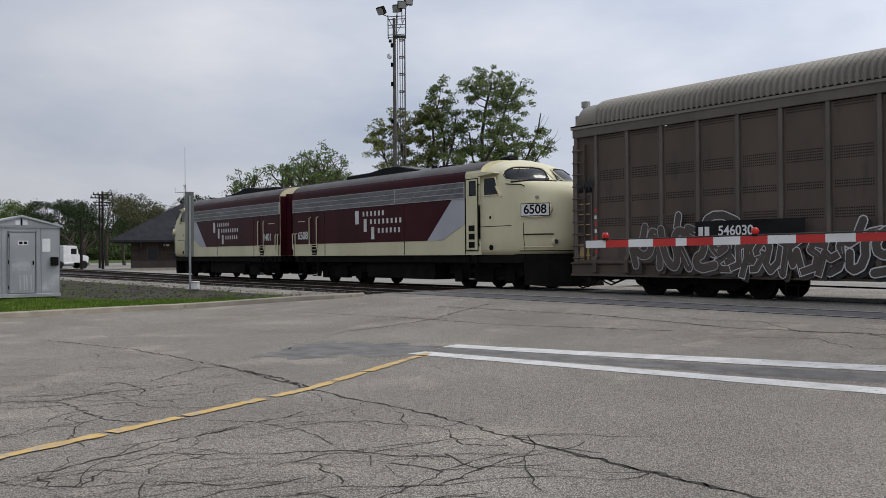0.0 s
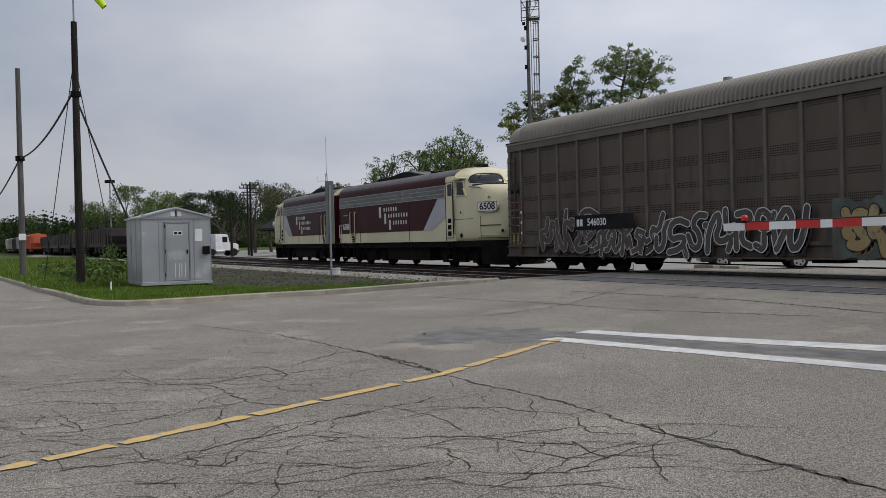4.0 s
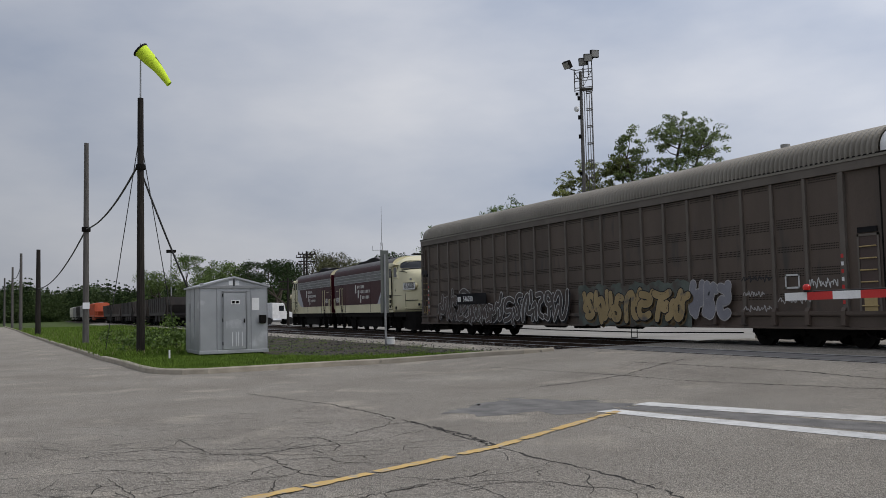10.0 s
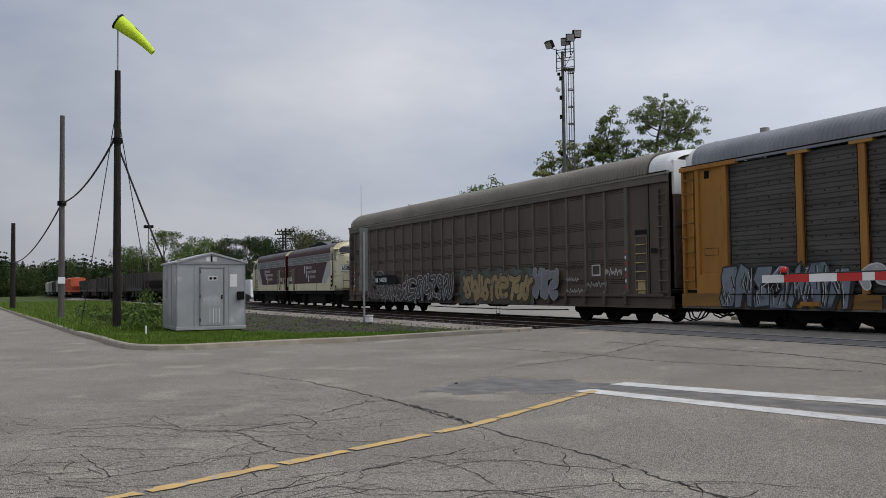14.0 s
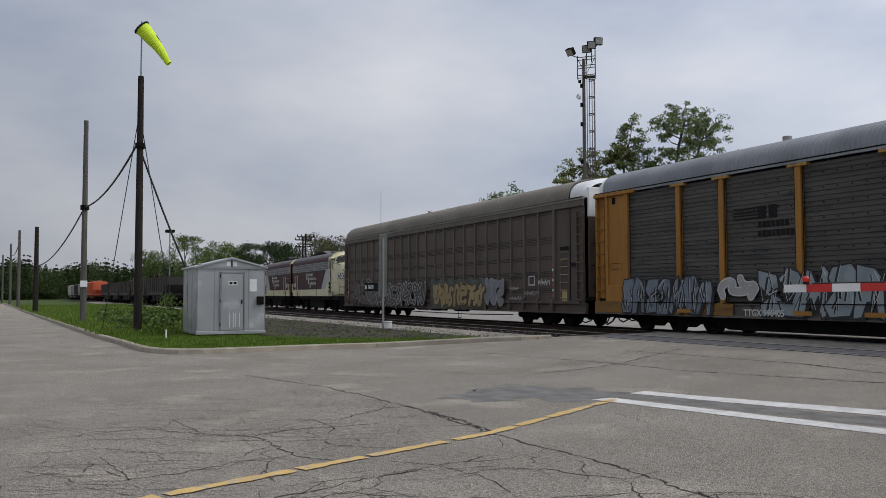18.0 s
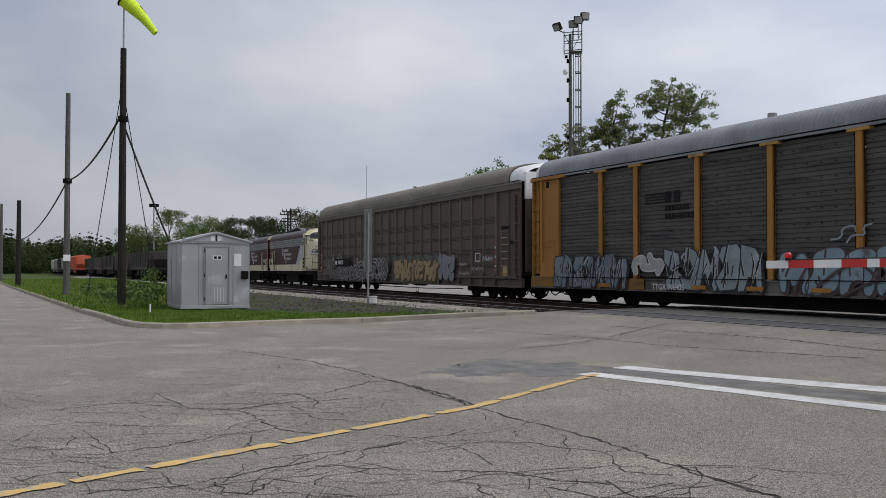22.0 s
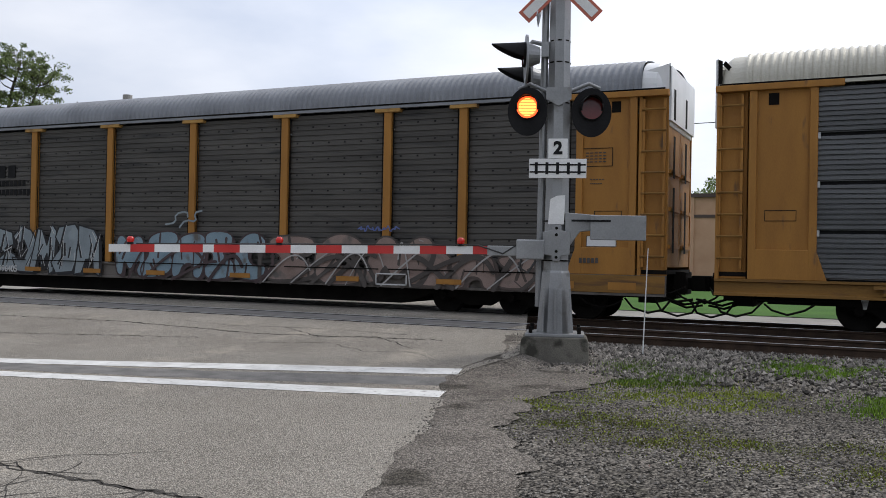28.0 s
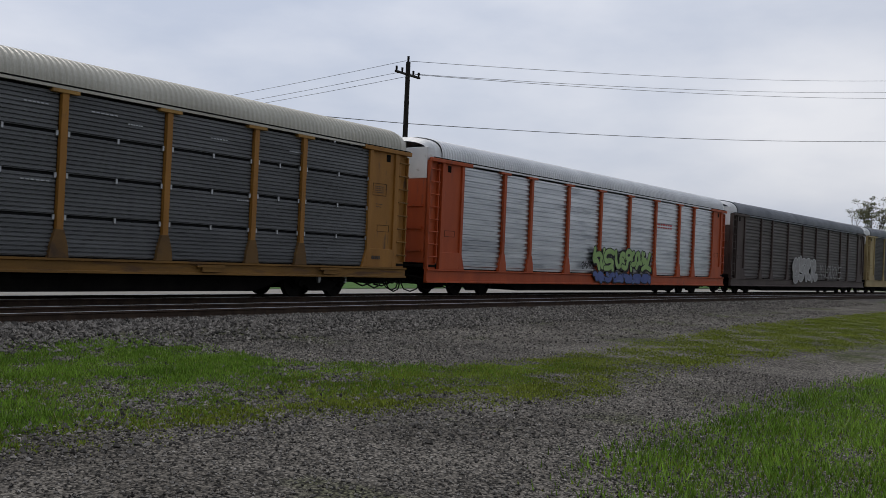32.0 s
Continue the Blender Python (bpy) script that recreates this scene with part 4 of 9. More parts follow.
def truck(car, x, wheelbase=1.8, axles=2, loco=False):
    g = Geo()
    h = wheelbase / 2
    ext = h if axles == 2 else wheelbase
    for s in (-1, 1):
        y = s * 1.0
        if loco:
            g.prism([(-ext - 0.55, 0.62), (-ext - 0.5, 0.86), (ext + 0.5, 0.86), (ext + 0.55, 0.62), (ext + 0.3, 0.36), (ext - 0.3, 0.34), (0.3, 0.30), (-0.3, 0.30), (-ext + 0.3, 0.34), (-ext - 0.3, 0.36)], "y", y - 0.09, y + 0.09)
        elif axles == 3:
            e = wheelbase
            g.prism([(-e - 0.24, 0.40), (-e - 0.2, 0.60), (-e + 0.35, 0.66), (-0.95, 0.80), (0.95, 0.80), (e - 0.35, 0.66), (e + 0.2, 0.60), (e + 0.24, 0.40), (e - 0.3, 0.38), (e - 0.6, 0.22), (0.5, 0.22), (0.25, 0.38), (-0.25, 0.38), (-0.5, 0.22), (-e + 0.6, 0.22), (-e + 0.3, 0.38)], "y", y - 0.07, y + 0.07)
            for q in (-0.86, 0.86):
                for k in range(-1, 2):
                    g.rod((q + k * 0.17, y, 0.26), (q + k * 0.17, y, 0.52), 0.065, 0.065, 8)
        else:
            g.prism([(-h - 0.22, 0.42), (-h - 0.2, 0.58), (-0.4, 0.80), (0.4, 0.80), (h + 0.2, 0.58), (h + 0.22, 0.42), (h - 0.2, 0.40), (0.45, 0.20), (-0.45, 0.20), (-h + 0.2, 0.40)], "y", y - 0.07, y + 0.07)
        for k in range(-1, 2) if axles == 2 else ():
            g.rod((k * 0.17, y, 0.26), (k * 0.17, y, 0.52), 0.065, 0.065, 8)
    g.box(-0.22, 0.22, -1.05, 1.05, 0.5, 0.78)
    # the truck's near-black also carries the shade under the car
    tr = part("truck", g, UNDER, car, "near-black wheel truck, grime and shade in its colour")
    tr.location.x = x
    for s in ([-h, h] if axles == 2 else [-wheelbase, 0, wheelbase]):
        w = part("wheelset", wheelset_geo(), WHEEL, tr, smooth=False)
        w.location = (s, 0, WHEEL_R)
        MOVING_WHEELS.append((w, car))
        for q in (-1, 1):
            cap = Geo().rod((s, q * 0.98, WHEEL_R), (s, q * 1.13, WHEEL_R), 0.12, 0.10, 10)
            part("bearing_cap", cap, UNDER, tr)
    return tr


def corrugated(x0, x1, z0, z1, y, pitch=0.155, depth=0.045, flat=((0.0, 0), (0.35, 0), (0.5, 1), (0.85, 1))):
    """A sheet with horizontal ribs, thickness facing away."""
    g = Geo()
    zs, ys = [], []
    n = max(1, int((z1 - z0) / pitch))
    for k in range(n):
        a = z0 + (z1 - z0) * k / n
        p = (z1 - z0) / n
        for f, d in flat:
            zs.append(a + f * p)
            ys.append(y - d * depth)
    zs.append(z1)
    ys.append(y)
    g.loft([[(x, b, a) for a, b in zip(zs, ys)] + [(x, y + 0.05, z1), (x, y + 0.05, z0)] for x in (x0, x1)])
    return g


def rack_frame(car, L, roof, sill, end, cap_left, cap_right, rib=0.16, rib_depth=0.034, sill_z=(0.58, 1.14), trucks=10.4, roof_cap=0.9, axles=2, deep=True):
    """What all covered car carriers share: roof, sills, underframe, ends, trucks, couplers."""
    rings = []
    n = int((2 * L - 2 * roof_cap) / rib)
    for k in range(n * 4 + 1):
        x = -L + roof_cap + (2 * L - 2 * roof_cap) * k / (n * 4)
        out = rib_depth * (1, 1, 0, 0)[k % 4]
        rings.append([(x, y * (1 + out / 1.5), z + out * smooth_step(5.0, 5.5, z)) for y, z in ROOF_ARC])
    part("roof", Geo().loft(rings, closed=False, caps=False), roof, car)
    for s, m in ((-1, cap_left), (1, cap_right)):
        xs = [s * (L - roof_cap), s * (L - 0.25), s * (L - 0.02)]
        sc = [0.995, 0.97, 0.86]
        part("roof_end", Geo().loft([[(x, y * k, 4.93 + (z - 4.93) * (0.99 if k > 0.9 else 0.78)) for y, z in ROOF_ARC] for x, k in zip(xs, sc)], closed=False, caps=False), m, car)
        g = Geo().box(min(s * (L - 0.12), s * L), max(s * (L - 0.12), s * L), -1.36, 1.36, 4.2, 5.32)
        part("end_gable", g, m, car, bevel=0.02)
        for y0, y1 in ((-1.34, -0.02), (0.02, 1.34)):
            leaf = part("end_door", Geo().box(min(s * (L - 0.10), s * (L - 0.02)), max(s * (L - 0.10), s * (L - 0.02)), y0, y1, 1.2, 4.2), end, car)
            for z in (1.6, 2.4, 3.2):
                part("door_bar", Geo().box(min(s * (L - 0.02), s * (L + 0.03)), max(s * (L - 0.02), s * (L + 0.03)), y0 + 0.1, y1 - 0.1, z, z + 0.08), end, leaf)
    for s in (-1, 1):
        prof = [(s * 1.42, sill_z[0]), (s * 1.60, sill_z[0]), (s * 1.60, sill_z[0] + 0.05), (s * 1.54, sill_z[0] + 0.07), (s * 1.54, sill_z[1] - 0.07), (s * 1.60, sill_z[1] - 0.05), (s * 1.60, sill_z[1]), (s * 1.42, sill_z[1])]
        part("side_sill", Geo().prism(prof, "x", -L, L), sill, car)
        part("roof_rail", Geo().box(-L + 0.05, L - 0.05, s * 1.56 - 0.05, s * 1.56 + 0.05, 4.86, 4.97), roof, car)
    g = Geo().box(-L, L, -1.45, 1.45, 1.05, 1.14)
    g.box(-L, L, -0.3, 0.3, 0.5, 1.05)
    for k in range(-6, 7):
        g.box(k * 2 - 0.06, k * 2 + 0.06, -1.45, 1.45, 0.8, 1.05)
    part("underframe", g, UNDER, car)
    for s in (-1, 1):
        g = Geo().box(min(s * L, s * (L + 0.38)), max(s * L, s * (L + 0.38)), -0.12, 0.12, 0.72, 0.98)
        g.box(min(s * (L + 0.3), s * (L + 0.62)), max(s * (L + 0.3), s * (L + 0.62)), -0.17, 0.17, 0.68, 1.02)
        part("coupler", g, UNDER, car, bevel=0.03)
        hose = [(s * (L - 0.1), -0.4, 0.8), (s * (L + 0.15), -0.42, 0.55), (s * (L + 0.4), -0.3, 0.42), (s * (L + 0.6), -0.1, 0.5)]
        part("air_hose", Geo().pipe(hose, 0.025), UNDER, car)
        rod = [(s * (L - 2.6), -1.35, 0.62), (s * (L - 1.2), -1.4, 0.56), (s * (L + 0.05), -1.35, 0.66), (s * (L + 0.25), -0.5, 0.78)]
        part("uncoupling_rod", Geo().pipe(rod, 0.018), UNDER, car)
        for k, (yy, dz) in enumerate(((0.35, 0.0), (-0.75, 0.1), (0.6, -0.08))):
            part("brake_hose", Geo().pipe([(s * (L - 0.9), yy, 0.72 + dz), (s * (L - 0.3), yy - 0.1, 0.5 + dz), (s * (L + 0.1), yy - 0.15, 0.36 + dz), (s * (L + 0.45), yy - 0.05, 0.42 + dz)], 0.028), UNDER, car)
        part("brake_rigging", Geo().box(min(s * (L - 3.2), s * (L - 1.0)), max(s * (L - 3.2), s * (L - 1.0)), -1.2, -1.0, 0.5, 0.62).box(min(s * (L - 0.7), s * (L - 0.3)), max(s * (L - 0.7), s * (L - 0.3)), -0.9, 0.9, 0.42, 0.72), UNDER, car)
        for a, yy, low in ((1.9, -1.38, 0.30), (0.9, -1.30, 0.22), (0.35, -0.95, 0.16)):
            part("brake_hose", Geo().pipe([(s * (L - a), yy, 0.52), (s * (L - a + 0.18), yy - 0.04, low + 0.1), (s * (L - a + 0.5), yy, low), (s * (L - a + 0.8), yy + 0.05, low + 0.08), (s * (L - a + 0.95), yy + 0.1, 0.5)], 0.024), UNDER, car)
        part("cushion_box", Geo().box(min(s * (L - 0.05), s * (L + 0.22)), max(s * (L - 0.05), s * (L + 0.22)), -0.4, 0.4, 0.6, 1.1), UNDER, car, bevel=0.02)
        truck(car, s * trucks, 1.8 if axles == 2 else 1.72, axles)
    for x in (-3.2, 1.8):
        part("air_tank", Geo().rod((x, -0.9, 0.66), (x + 1.3, -0.9, 0.66), 0.22, 0.22, 12), UNDER, car)
    part("brake_valve", Geo().box(-0.6, 0.3, -1.3, -0.7, 0.45, 0.95), UNDER, car)
    for s in (-1, 1):
        # a near-black strip draws the shade line beneath the eave
        part("eave_shade", Geo().box(-L + 0.06, L - 0.06, *sorted((s * 1.575, s * 1.612)), 4.925, 4.965), UNDER, car, "dark strip painted as shade under the roof edge")
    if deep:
        # wide near-black block: centre sill and the shadow around it in one shape
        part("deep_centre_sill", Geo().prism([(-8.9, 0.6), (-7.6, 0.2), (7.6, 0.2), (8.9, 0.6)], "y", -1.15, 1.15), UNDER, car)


def ladder(car, x0, x1, y, z0, z1, material, rungs=8):
    g = Geo()
    for x in (x0, x1):
        g.box(x - 0.025, x + 0.025, y - 0.05, y + 0.05, z0, z1)
    part("ladder_stile", g, material, car)
    for k in range(rungs):
        z = z0 + (z1 - z0) * (k + 0.5) / rungs
        part("ladder_rung", Geo().rod((x0 - 0.04, y - 0.06, z), (x1 + 0.04, y - 0.06, z), 0.022, 0.022, 6), SILL_YELLOW if material is YELLOW else material, car)


POSTS = (-9.35, -7.37, -4.37, -1.42, 1.50, 4.43, 7.38, 9.35)


CLIP_MESH = Geo().box(-0.026, 0.026, -0.02, 0.02, -0.06, 0.06).mesh("panel_clip")


def rack_a(label, posts, panels, roof, sill, cap, rows=4, post_w=0.17, gusset=True, tee=True, clips=True, end=None, pitch=0.12, rib=0.055, panel_z=1.16, sill_z=(0.58, 1.14), axles=2, at=POSTS, ends=(-12.05, 12.05)):
    """Car carrier with nine corrugated bays a side between heavy posts."""
    L = 14.0
    base = sill_z[1]
    car = thing("auto_rack_car", label, "railway car", group="cars of the train")
    rack_frame(car, L, roof, sill, end or posts, cap, cap, sill_z=sill_z, axles=axles, roof_cap=0.55)
    edges = [ends[0]] + list(at) + [ends[1]]
    for s in (-1, 1):
        for x in at:
            g = Geo().box(x - post_w / 2, x + post_w / 2, s * 1.53 - 0.07, s * 1.53 + 0.07, base, 4.86)
            if gusset:
                y0, y1 = s * 1.53 - 0.075, s * 1.53 + 0.075
                foot = Geo().prism([(x - 0.25, base), (x + 0.25, base), (x + 0.21, 1.30), (x + post_w / 2 + 0.02, 1.66), (x - post_w / 2 - 0.02, 1.66), (x - 0.21, 1.30)], "y", y0, y1)
                part("post_gusset", foot, RUST_YELLOW if posts is YELLOW else posts, car, bevel=0.012)
            part("side_post", g, posts, car, bevel=0.012)
            if tee:
                part("post_cap", Geo().box(x - 0.34, x + 0.34, s * 1.53 - 0.10, s * 1.53 + 0.10, 4.765, 4.85), CAP_YELLOW if posts is YELLOW else posts, car, bevel=0.01)
        for a, b in zip(edges, edges[1:]):
            a, b = a + (post_w / 2 + 0.03 if a in at else 0.0), b - (post_w / 2 + 0.03 if b in at else 0.0)
            if s > 0:
                part("side_panel", corrugated(a, b, panel_z, 4.82, 1.50, 0.25), panels, car)
                continue
            for r in range(rows):
                z0 = panel_z + (4.84 - panel_z) * r / rows + (0.035 if rows > 3 else 0.022)
                z1 = panel_z + (4.84 - panel_z) * (r + 1) / rows - (0.035 if rows > 3 else 0.022)
                part("side_panel", corrugated(a, b, z0, z1, -1.47, pitch, rib, ((0.0, 0), (0.18, 0), (0.28, 1), (0.9, 1)) if pitch < 0.15 else ((0.0, 0), (0.35, 0), (0.5, 1), (0.85, 1))), panels, car)
            part("panel_backing", Geo().box(a - 0.03, b + 0.03, -1.42, -1.40, panel_z, 4.84), BLACK, car)
            if clips:
                for r in range(1, rows):
                    z = panel_z + (4.84 - panel_z) * r / rows
                    for x in (a + 0.03, (a + b) / 2, b - 0.03):
                        clip = part("panel_clip", CLIP_MESH, CLIP, car)
                        clip.location = (x, -1.53, z - 0.03)
        e = end or posts
        for q in (-1, 1):
            x0, x1 = sorted((ends[(q + 1) // 2], q * 13.35))
            part("corner_panel", Geo().box(x0, x1, s * 1.48 - 0.04, s * 1.48 + 0.04, base, 4.86), e, car)
            for xa in (x0 - 0.01, x1 - 0.14):
                part("corner_rib", Geo().box(xa, xa + 0.15, s * 1.53 - 0.06, s * 1.53 + 0.06, base, 4.86), e, car, bevel=0.012)
            part("corner_gusset", Geo().prism([(x0 - 0.2 if q > 0 else x0, base), (x1 if q > 0 else x1 + 0.2, base), (x1, 1.6), (x0, 1.6)], "y", s * 1.53 - 0.055, s * 1.53 + 0.055), e, car, bevel=0.012)
            x0, x1 = sorted((q * 13.40, q * 14.0))
            g = Geo().box(x0, x1, s * 1.40 - 0.04, s * 1.40 + 0.04, base, 4.86)
            part("end_stile", Geo().box(x0, x0 + 0.07, s * 1.46 - 0.09, s * 1.46 + 0.09, base, 4.80), e, car)
            part("end_post", g, e, car, bevel=0.012)
            part("top_rail", Geo().box(*sorted((q * 11.6, q * 14.02)), s * 1.55 - 0.08, s * 1.55 + 0.08, 4.80, 4.93), e, car, bevel=0.012)
            if s < 0:
                ladder(car, *sorted((q * 13.5, q * 13.93)), -1.50, 1.2, 4.75, e)
                part("stencil_box", frame_geo(q * 12.75, -1.524, 2.28, 0.30, 0.11), BLACK, car, "stencilled data frame")
                # flat near-black plate; the hollow's shade is only its colour
                part("lock_recess", Geo().box(q * 12.9 - 0.1, q * 12.9 + 0.1, -1.527, -1.518, 4.5, 4.74), UNDER, car)
    return car


def frame_geo(x, y, z, w, h, t=0.012):
    g = Geo()
    for x0, x1, z0, z1 in ((x - w, x + w, z - h, z - h + t), (x - w, x + w, z + h - t, z + h), (x - w, x - w + t, z - h, z + h), (x + w - t, x + w, z - h, z + h)):
        g.box(x0, x1, y - 0.003, y + 0.003, z0, z1)
    return g


def rack_b(label):
    """Brown fully enclosed carrier: many thin posts, smooth perforated sheets."""
    L = 14.75
    car = thing("auto_rack_car", label, "railway car", group="cars of the train")
    rack_frame(car, L, ROOF_BROWN, BROWN, BROWN, ROOF_BROWN, WHITE_CAP, rib=0.17, rib_depth=0.065, sill_z=(0.55, 0.95), trucks=10.6, roof_cap=1.0, axles=3, deep=False)
    for x in (-7.6, 3.4):
        part("hanging_step", frame_geo(x, -1.45, 0.34, 0.18, 0.2, 0.035), UNDER, car)
    part("brake_pipe", Geo().pipe([(-8.2, -1.2, 0.42), (-2.0, -1.25, 0.36), (4.0, -1.2, 0.34), (8.4, -1.2, 0.40)], 0.022), UNDER, car)
    x_first, x_last = -13.75, 12.46
    n = 22
    xs = [x_first + (x_last - x_first) * k / n for k in range(n + 1)]
    for s in (-1, 1):
        part("upper_rail", Geo().box(-L + 0.1, L - 0.1, s * 1.54 - 0.045, s * 1.54 + 0.045, 4.62, 4.92), BROWN_POST, car, bevel=0.01)
        if s > 0:
            part("side_sheet", Geo().box(x_first, x_last, 1.46, 1.5, 0.95, 4.62), BROWN, car)
            continue
        for k, x in enumerate(xs):
            part("side_post", Geo().box(x - 0.05, x + 0.05, -1.57, -1.45, 0.95, 4.62), BROWN_POST, car, bevel=0.008)
            part("post_bracket", Geo().prism([(-1.45, 0.60), (-1.66, 0.66), (-1.66, 1.02), (-1.60, 1.12), (-1.45, 1.12)], "x", x - 0.07, x + 0.07), BROWN, car)
        for a, b in zip(xs, xs[1:]):
            part("side_sheet", Geo().box(a + 0.055, b - 0.055, -1.51, -1.48, 1.02, 4.60), BROWN, car)
            for z, rows in ((1.36, 3), (1.98, 4), (2.66, 3), (3.30, 5), (4.47, 2)):
                g = Geo()
                n = 17
                step = (b - a - 0.26) / n
                for j in range(rows):
                    for k in range(n):
                        x0, zz = a + 0.13 + k * step, z + j * 0.064
                        g.box(x0, x0 + step * 0.62, -1.5125, -1.508, zz, zz + 0.03)
                tagged(part("vent_strip", g, VENT, car, "band of small punched vent holes"), kind="stuff")
        part("lower_ledge", Geo().box(-L + 0.3, L - 0.3, -1.64, -1.5, 0.93, 1.02), BROWN, car)
        for q in (-1, 1):
            x0, x1 = sorted((q * (13.75 if q < 0 else 12.46), q * 14.6))
            g = Geo().box(x0, x1, -1.49, -1.44, 0.95, 4.62)
            part("corner_panel", g, BROWN, car, bevel=0.01)
            part("door_post", Geo().box(x0, x0 + 0.12, -1.58, -1.44, 0.95, 4.62), BROWN_POST, car)
            ladder(car, *sorted((q * 14.2, q * 14.62)), -1.53, 0.9, 4.4, BROWN, 10)
            r0 = -14.58 if q < 0 else 12.9
            # no real hollow: darker brown and black plates paint the recess shade
            part("ladder_recess", Geo().box(r0, r0 + 0.62, -1.496, -1.488, 0.95, 2.95), DARK_BROWN, car, "flat dark plate painted as a shaded ladder recess")
            part("recess_frame", frame_geo(r0 + 0.31, -1.51, 1.95, 0.33, 1.02, 0.06), BROWN_POST, car)
            part("recess_slot", Geo().box(r0 + 0.02, r0 + 0.6, -1.53, -1.49, 3.0, 3.14), BLACK, car)
            part("recess_plate", Geo().box(r0 + 0.12, r0 + 0.5, -1.51, -1.497, 1.0, 1.45), TAN_YELLOW, car, "faded yellow plate")
            for k in range(6):
                part("recess_rung", Geo().rod((r0 + 0.06, -1.53, 1.15 + 0.3 * k), (r0 + 0.56, -1.53, 1.15 + 0.3 * k), 0.018, 0.018, 6), TAN_YELLOW, car)
        part("door_seam", Geo().box(13.62, 13.66, -1.5, -1.485, 1.0, 4.6), UNDER, car)
        part("latch", Geo().box(13.75, 14.2, -1.54, -1.48, 2.35, 2.5), BLACK, car)
        for x in (-13.75, 12.46):
            for k in range(8):
                part("reflector", Geo().box(x - 0.04, x + 0.04, -1.582, -1.572, 1.0 + k * 0.2, 1.1 + k * 0.2), RED if k % 2 else WHITE, car)
    # reporting panel: dark field with pale number
    part("number_field", Geo().box(-10.15, -7.1, -1.712, -1.700, 1.5, 2.0), BLACK, car, "black number field")
    for x in (-10.05, -9.86):
        part("lettering_bar", Geo().box(x, x + 0.14, -1.718, -1.713, 1.62, 1.86), WHITE, car)
    lettering("number", "546030", 0.34, WHITE, car, pose(-8.95, -1.718, 1.74, 90, 0, 0), "white stencilled car number", 0.006)
    return car


# spray-painted letters on the car sides
def rounded(points, rounds=2):
    for _ in range(rounds):
        out = []
        for a, b in zip(points, points[1:] + points[:1]):
            out += [(a[0] * 0.75 + b[0] * 0.25, a[1] * 0.75 + b[1] * 0.25), (a[0] * 0.25 + b[0] * 0.75, a[1] * 0.25 + b[1] * 0.75)]
        points = out
    return points


# wild-style strokes in a unit box: stems, hooks, arrows and loops that cross each other, none of them a letter
GLYPHS = [
    [[(0.1, 0.0), (0.02, 0.55), (0.22, 0.98), (0.42, 0.7), (0.3, 0.38), (0.62, 0.2), (0.9, 0.42)], [(0.55, 1.02), (0.7, 0.55), (1.05, 0.62), (0.92, 0.0)]],
    [[(0.0, 0.62), (0.28, 1.0), (0.62, 0.9), (0.5, 0.5), (0.12, 0.3), (0.3, 0.0), (0.72, 0.06)], [(0.95, 1.0), (0.78, 0.62), (1.0, 0.36), (0.72, 0.3)]],
    [[(0.22, -0.04), (0.16, 0.8), (0.5, 1.04), (0.82, 0.78), (0.64, 0.5), (0.34, 0.58)], [(0.6, 0.42), (0.74, 0.0), (1.1, 0.14)], [(0.0, 0.9), (0.18, 0.72)]],
    [[(0.9, 0.98), (0.34, 0.92), (0.1, 0.62), (0.46, 0.5), (0.86, 0.62), (0.98, 0.24), (0.56, 0.02), (0.14, 0.16)], [(0.1, 1.05), (0.24, 0.8)]],
    [[(0.04, 0.98), (0.2, 0.3), (0.42, 0.78), (0.6, 0.12), (0.86, 1.0)], [(0.1, 0.02), (0.5, 0.18), (1.04, 0.0)]],
    [[(0.12, 1.0), (0.08, 0.34), (0.34, 0.0), (0.58, 0.26), (0.5, 0.74), (0.8, 1.02), (1.02, 0.7)], [(0.72, 0.5), (0.94, 0.04)]],
    [[(-0.06, 0.2), (0.3, 0.3), (0.24, 0.86), (0.6, 1.02), (0.66, 0.6)], [(0.42, 0.0), (0.6, 0.46), (0.98, 0.34), (0.86, 0.9), (1.12, 1.0)]],
    [[(0.06, 0.06), (0.46, 0.2), (0.52, 0.62), (0.2, 0.74), (0.3, 1.02), (0.76, 0.94)], [(0.66, 0.02), (0.82, 0.7), (1.06, 0.5)]],
]
SCRAWL = [(0.0, 0.3), (0.12, 0.9), (0.2, 0.1), (0.36, 0.75), (0.3, 0.35), (0.5, 0.5), (0.56, 1.0), (0.62, 0.0), (0.74, 0.62), (0.86, 0.3), (0.8, 0.85), (1.0, 0.45)]


def thick(g, pts, w, y, square=False):
    """Wide sprayed stroke with round or square ends and round corners."""
    last = len(pts) - 1
    for i, (p, q) in enumerate(zip(pts, pts[1:])):
        p, q = Vector(p), Vector(q)
        d = q - p
        if d.length < 1e-4:
            continue
        u = d.normalized() * w / 2
        nn = Vector((-u.y, u.x))
        if square:
            p, q = (p - u if i == 0 else p), (q + u if i == last - 1 else q)
        yy = y - 0.0002 * i
        g.add([(p.x - nn.x, yy, p.y - nn.y), (q.x - nn.x, yy, q.y - nn.y), (q.x + nn.x, yy, q.y + nn.y), (p.x + nn.x, yy, p.y + nn.y)], [(0, 1, 2, 3)])
    for i, p in enumerate(pts):
        if square and i in (0, last):
            continue
        yy = y - 0.0002 * i - 0.0001
        g.add([(p[0] + math.cos(k * math.pi / 4) * w / 2, yy, p[1] + math.sin(k * math.pi / 4) * w / 2) for k in range(8)], [tuple(range(8))])


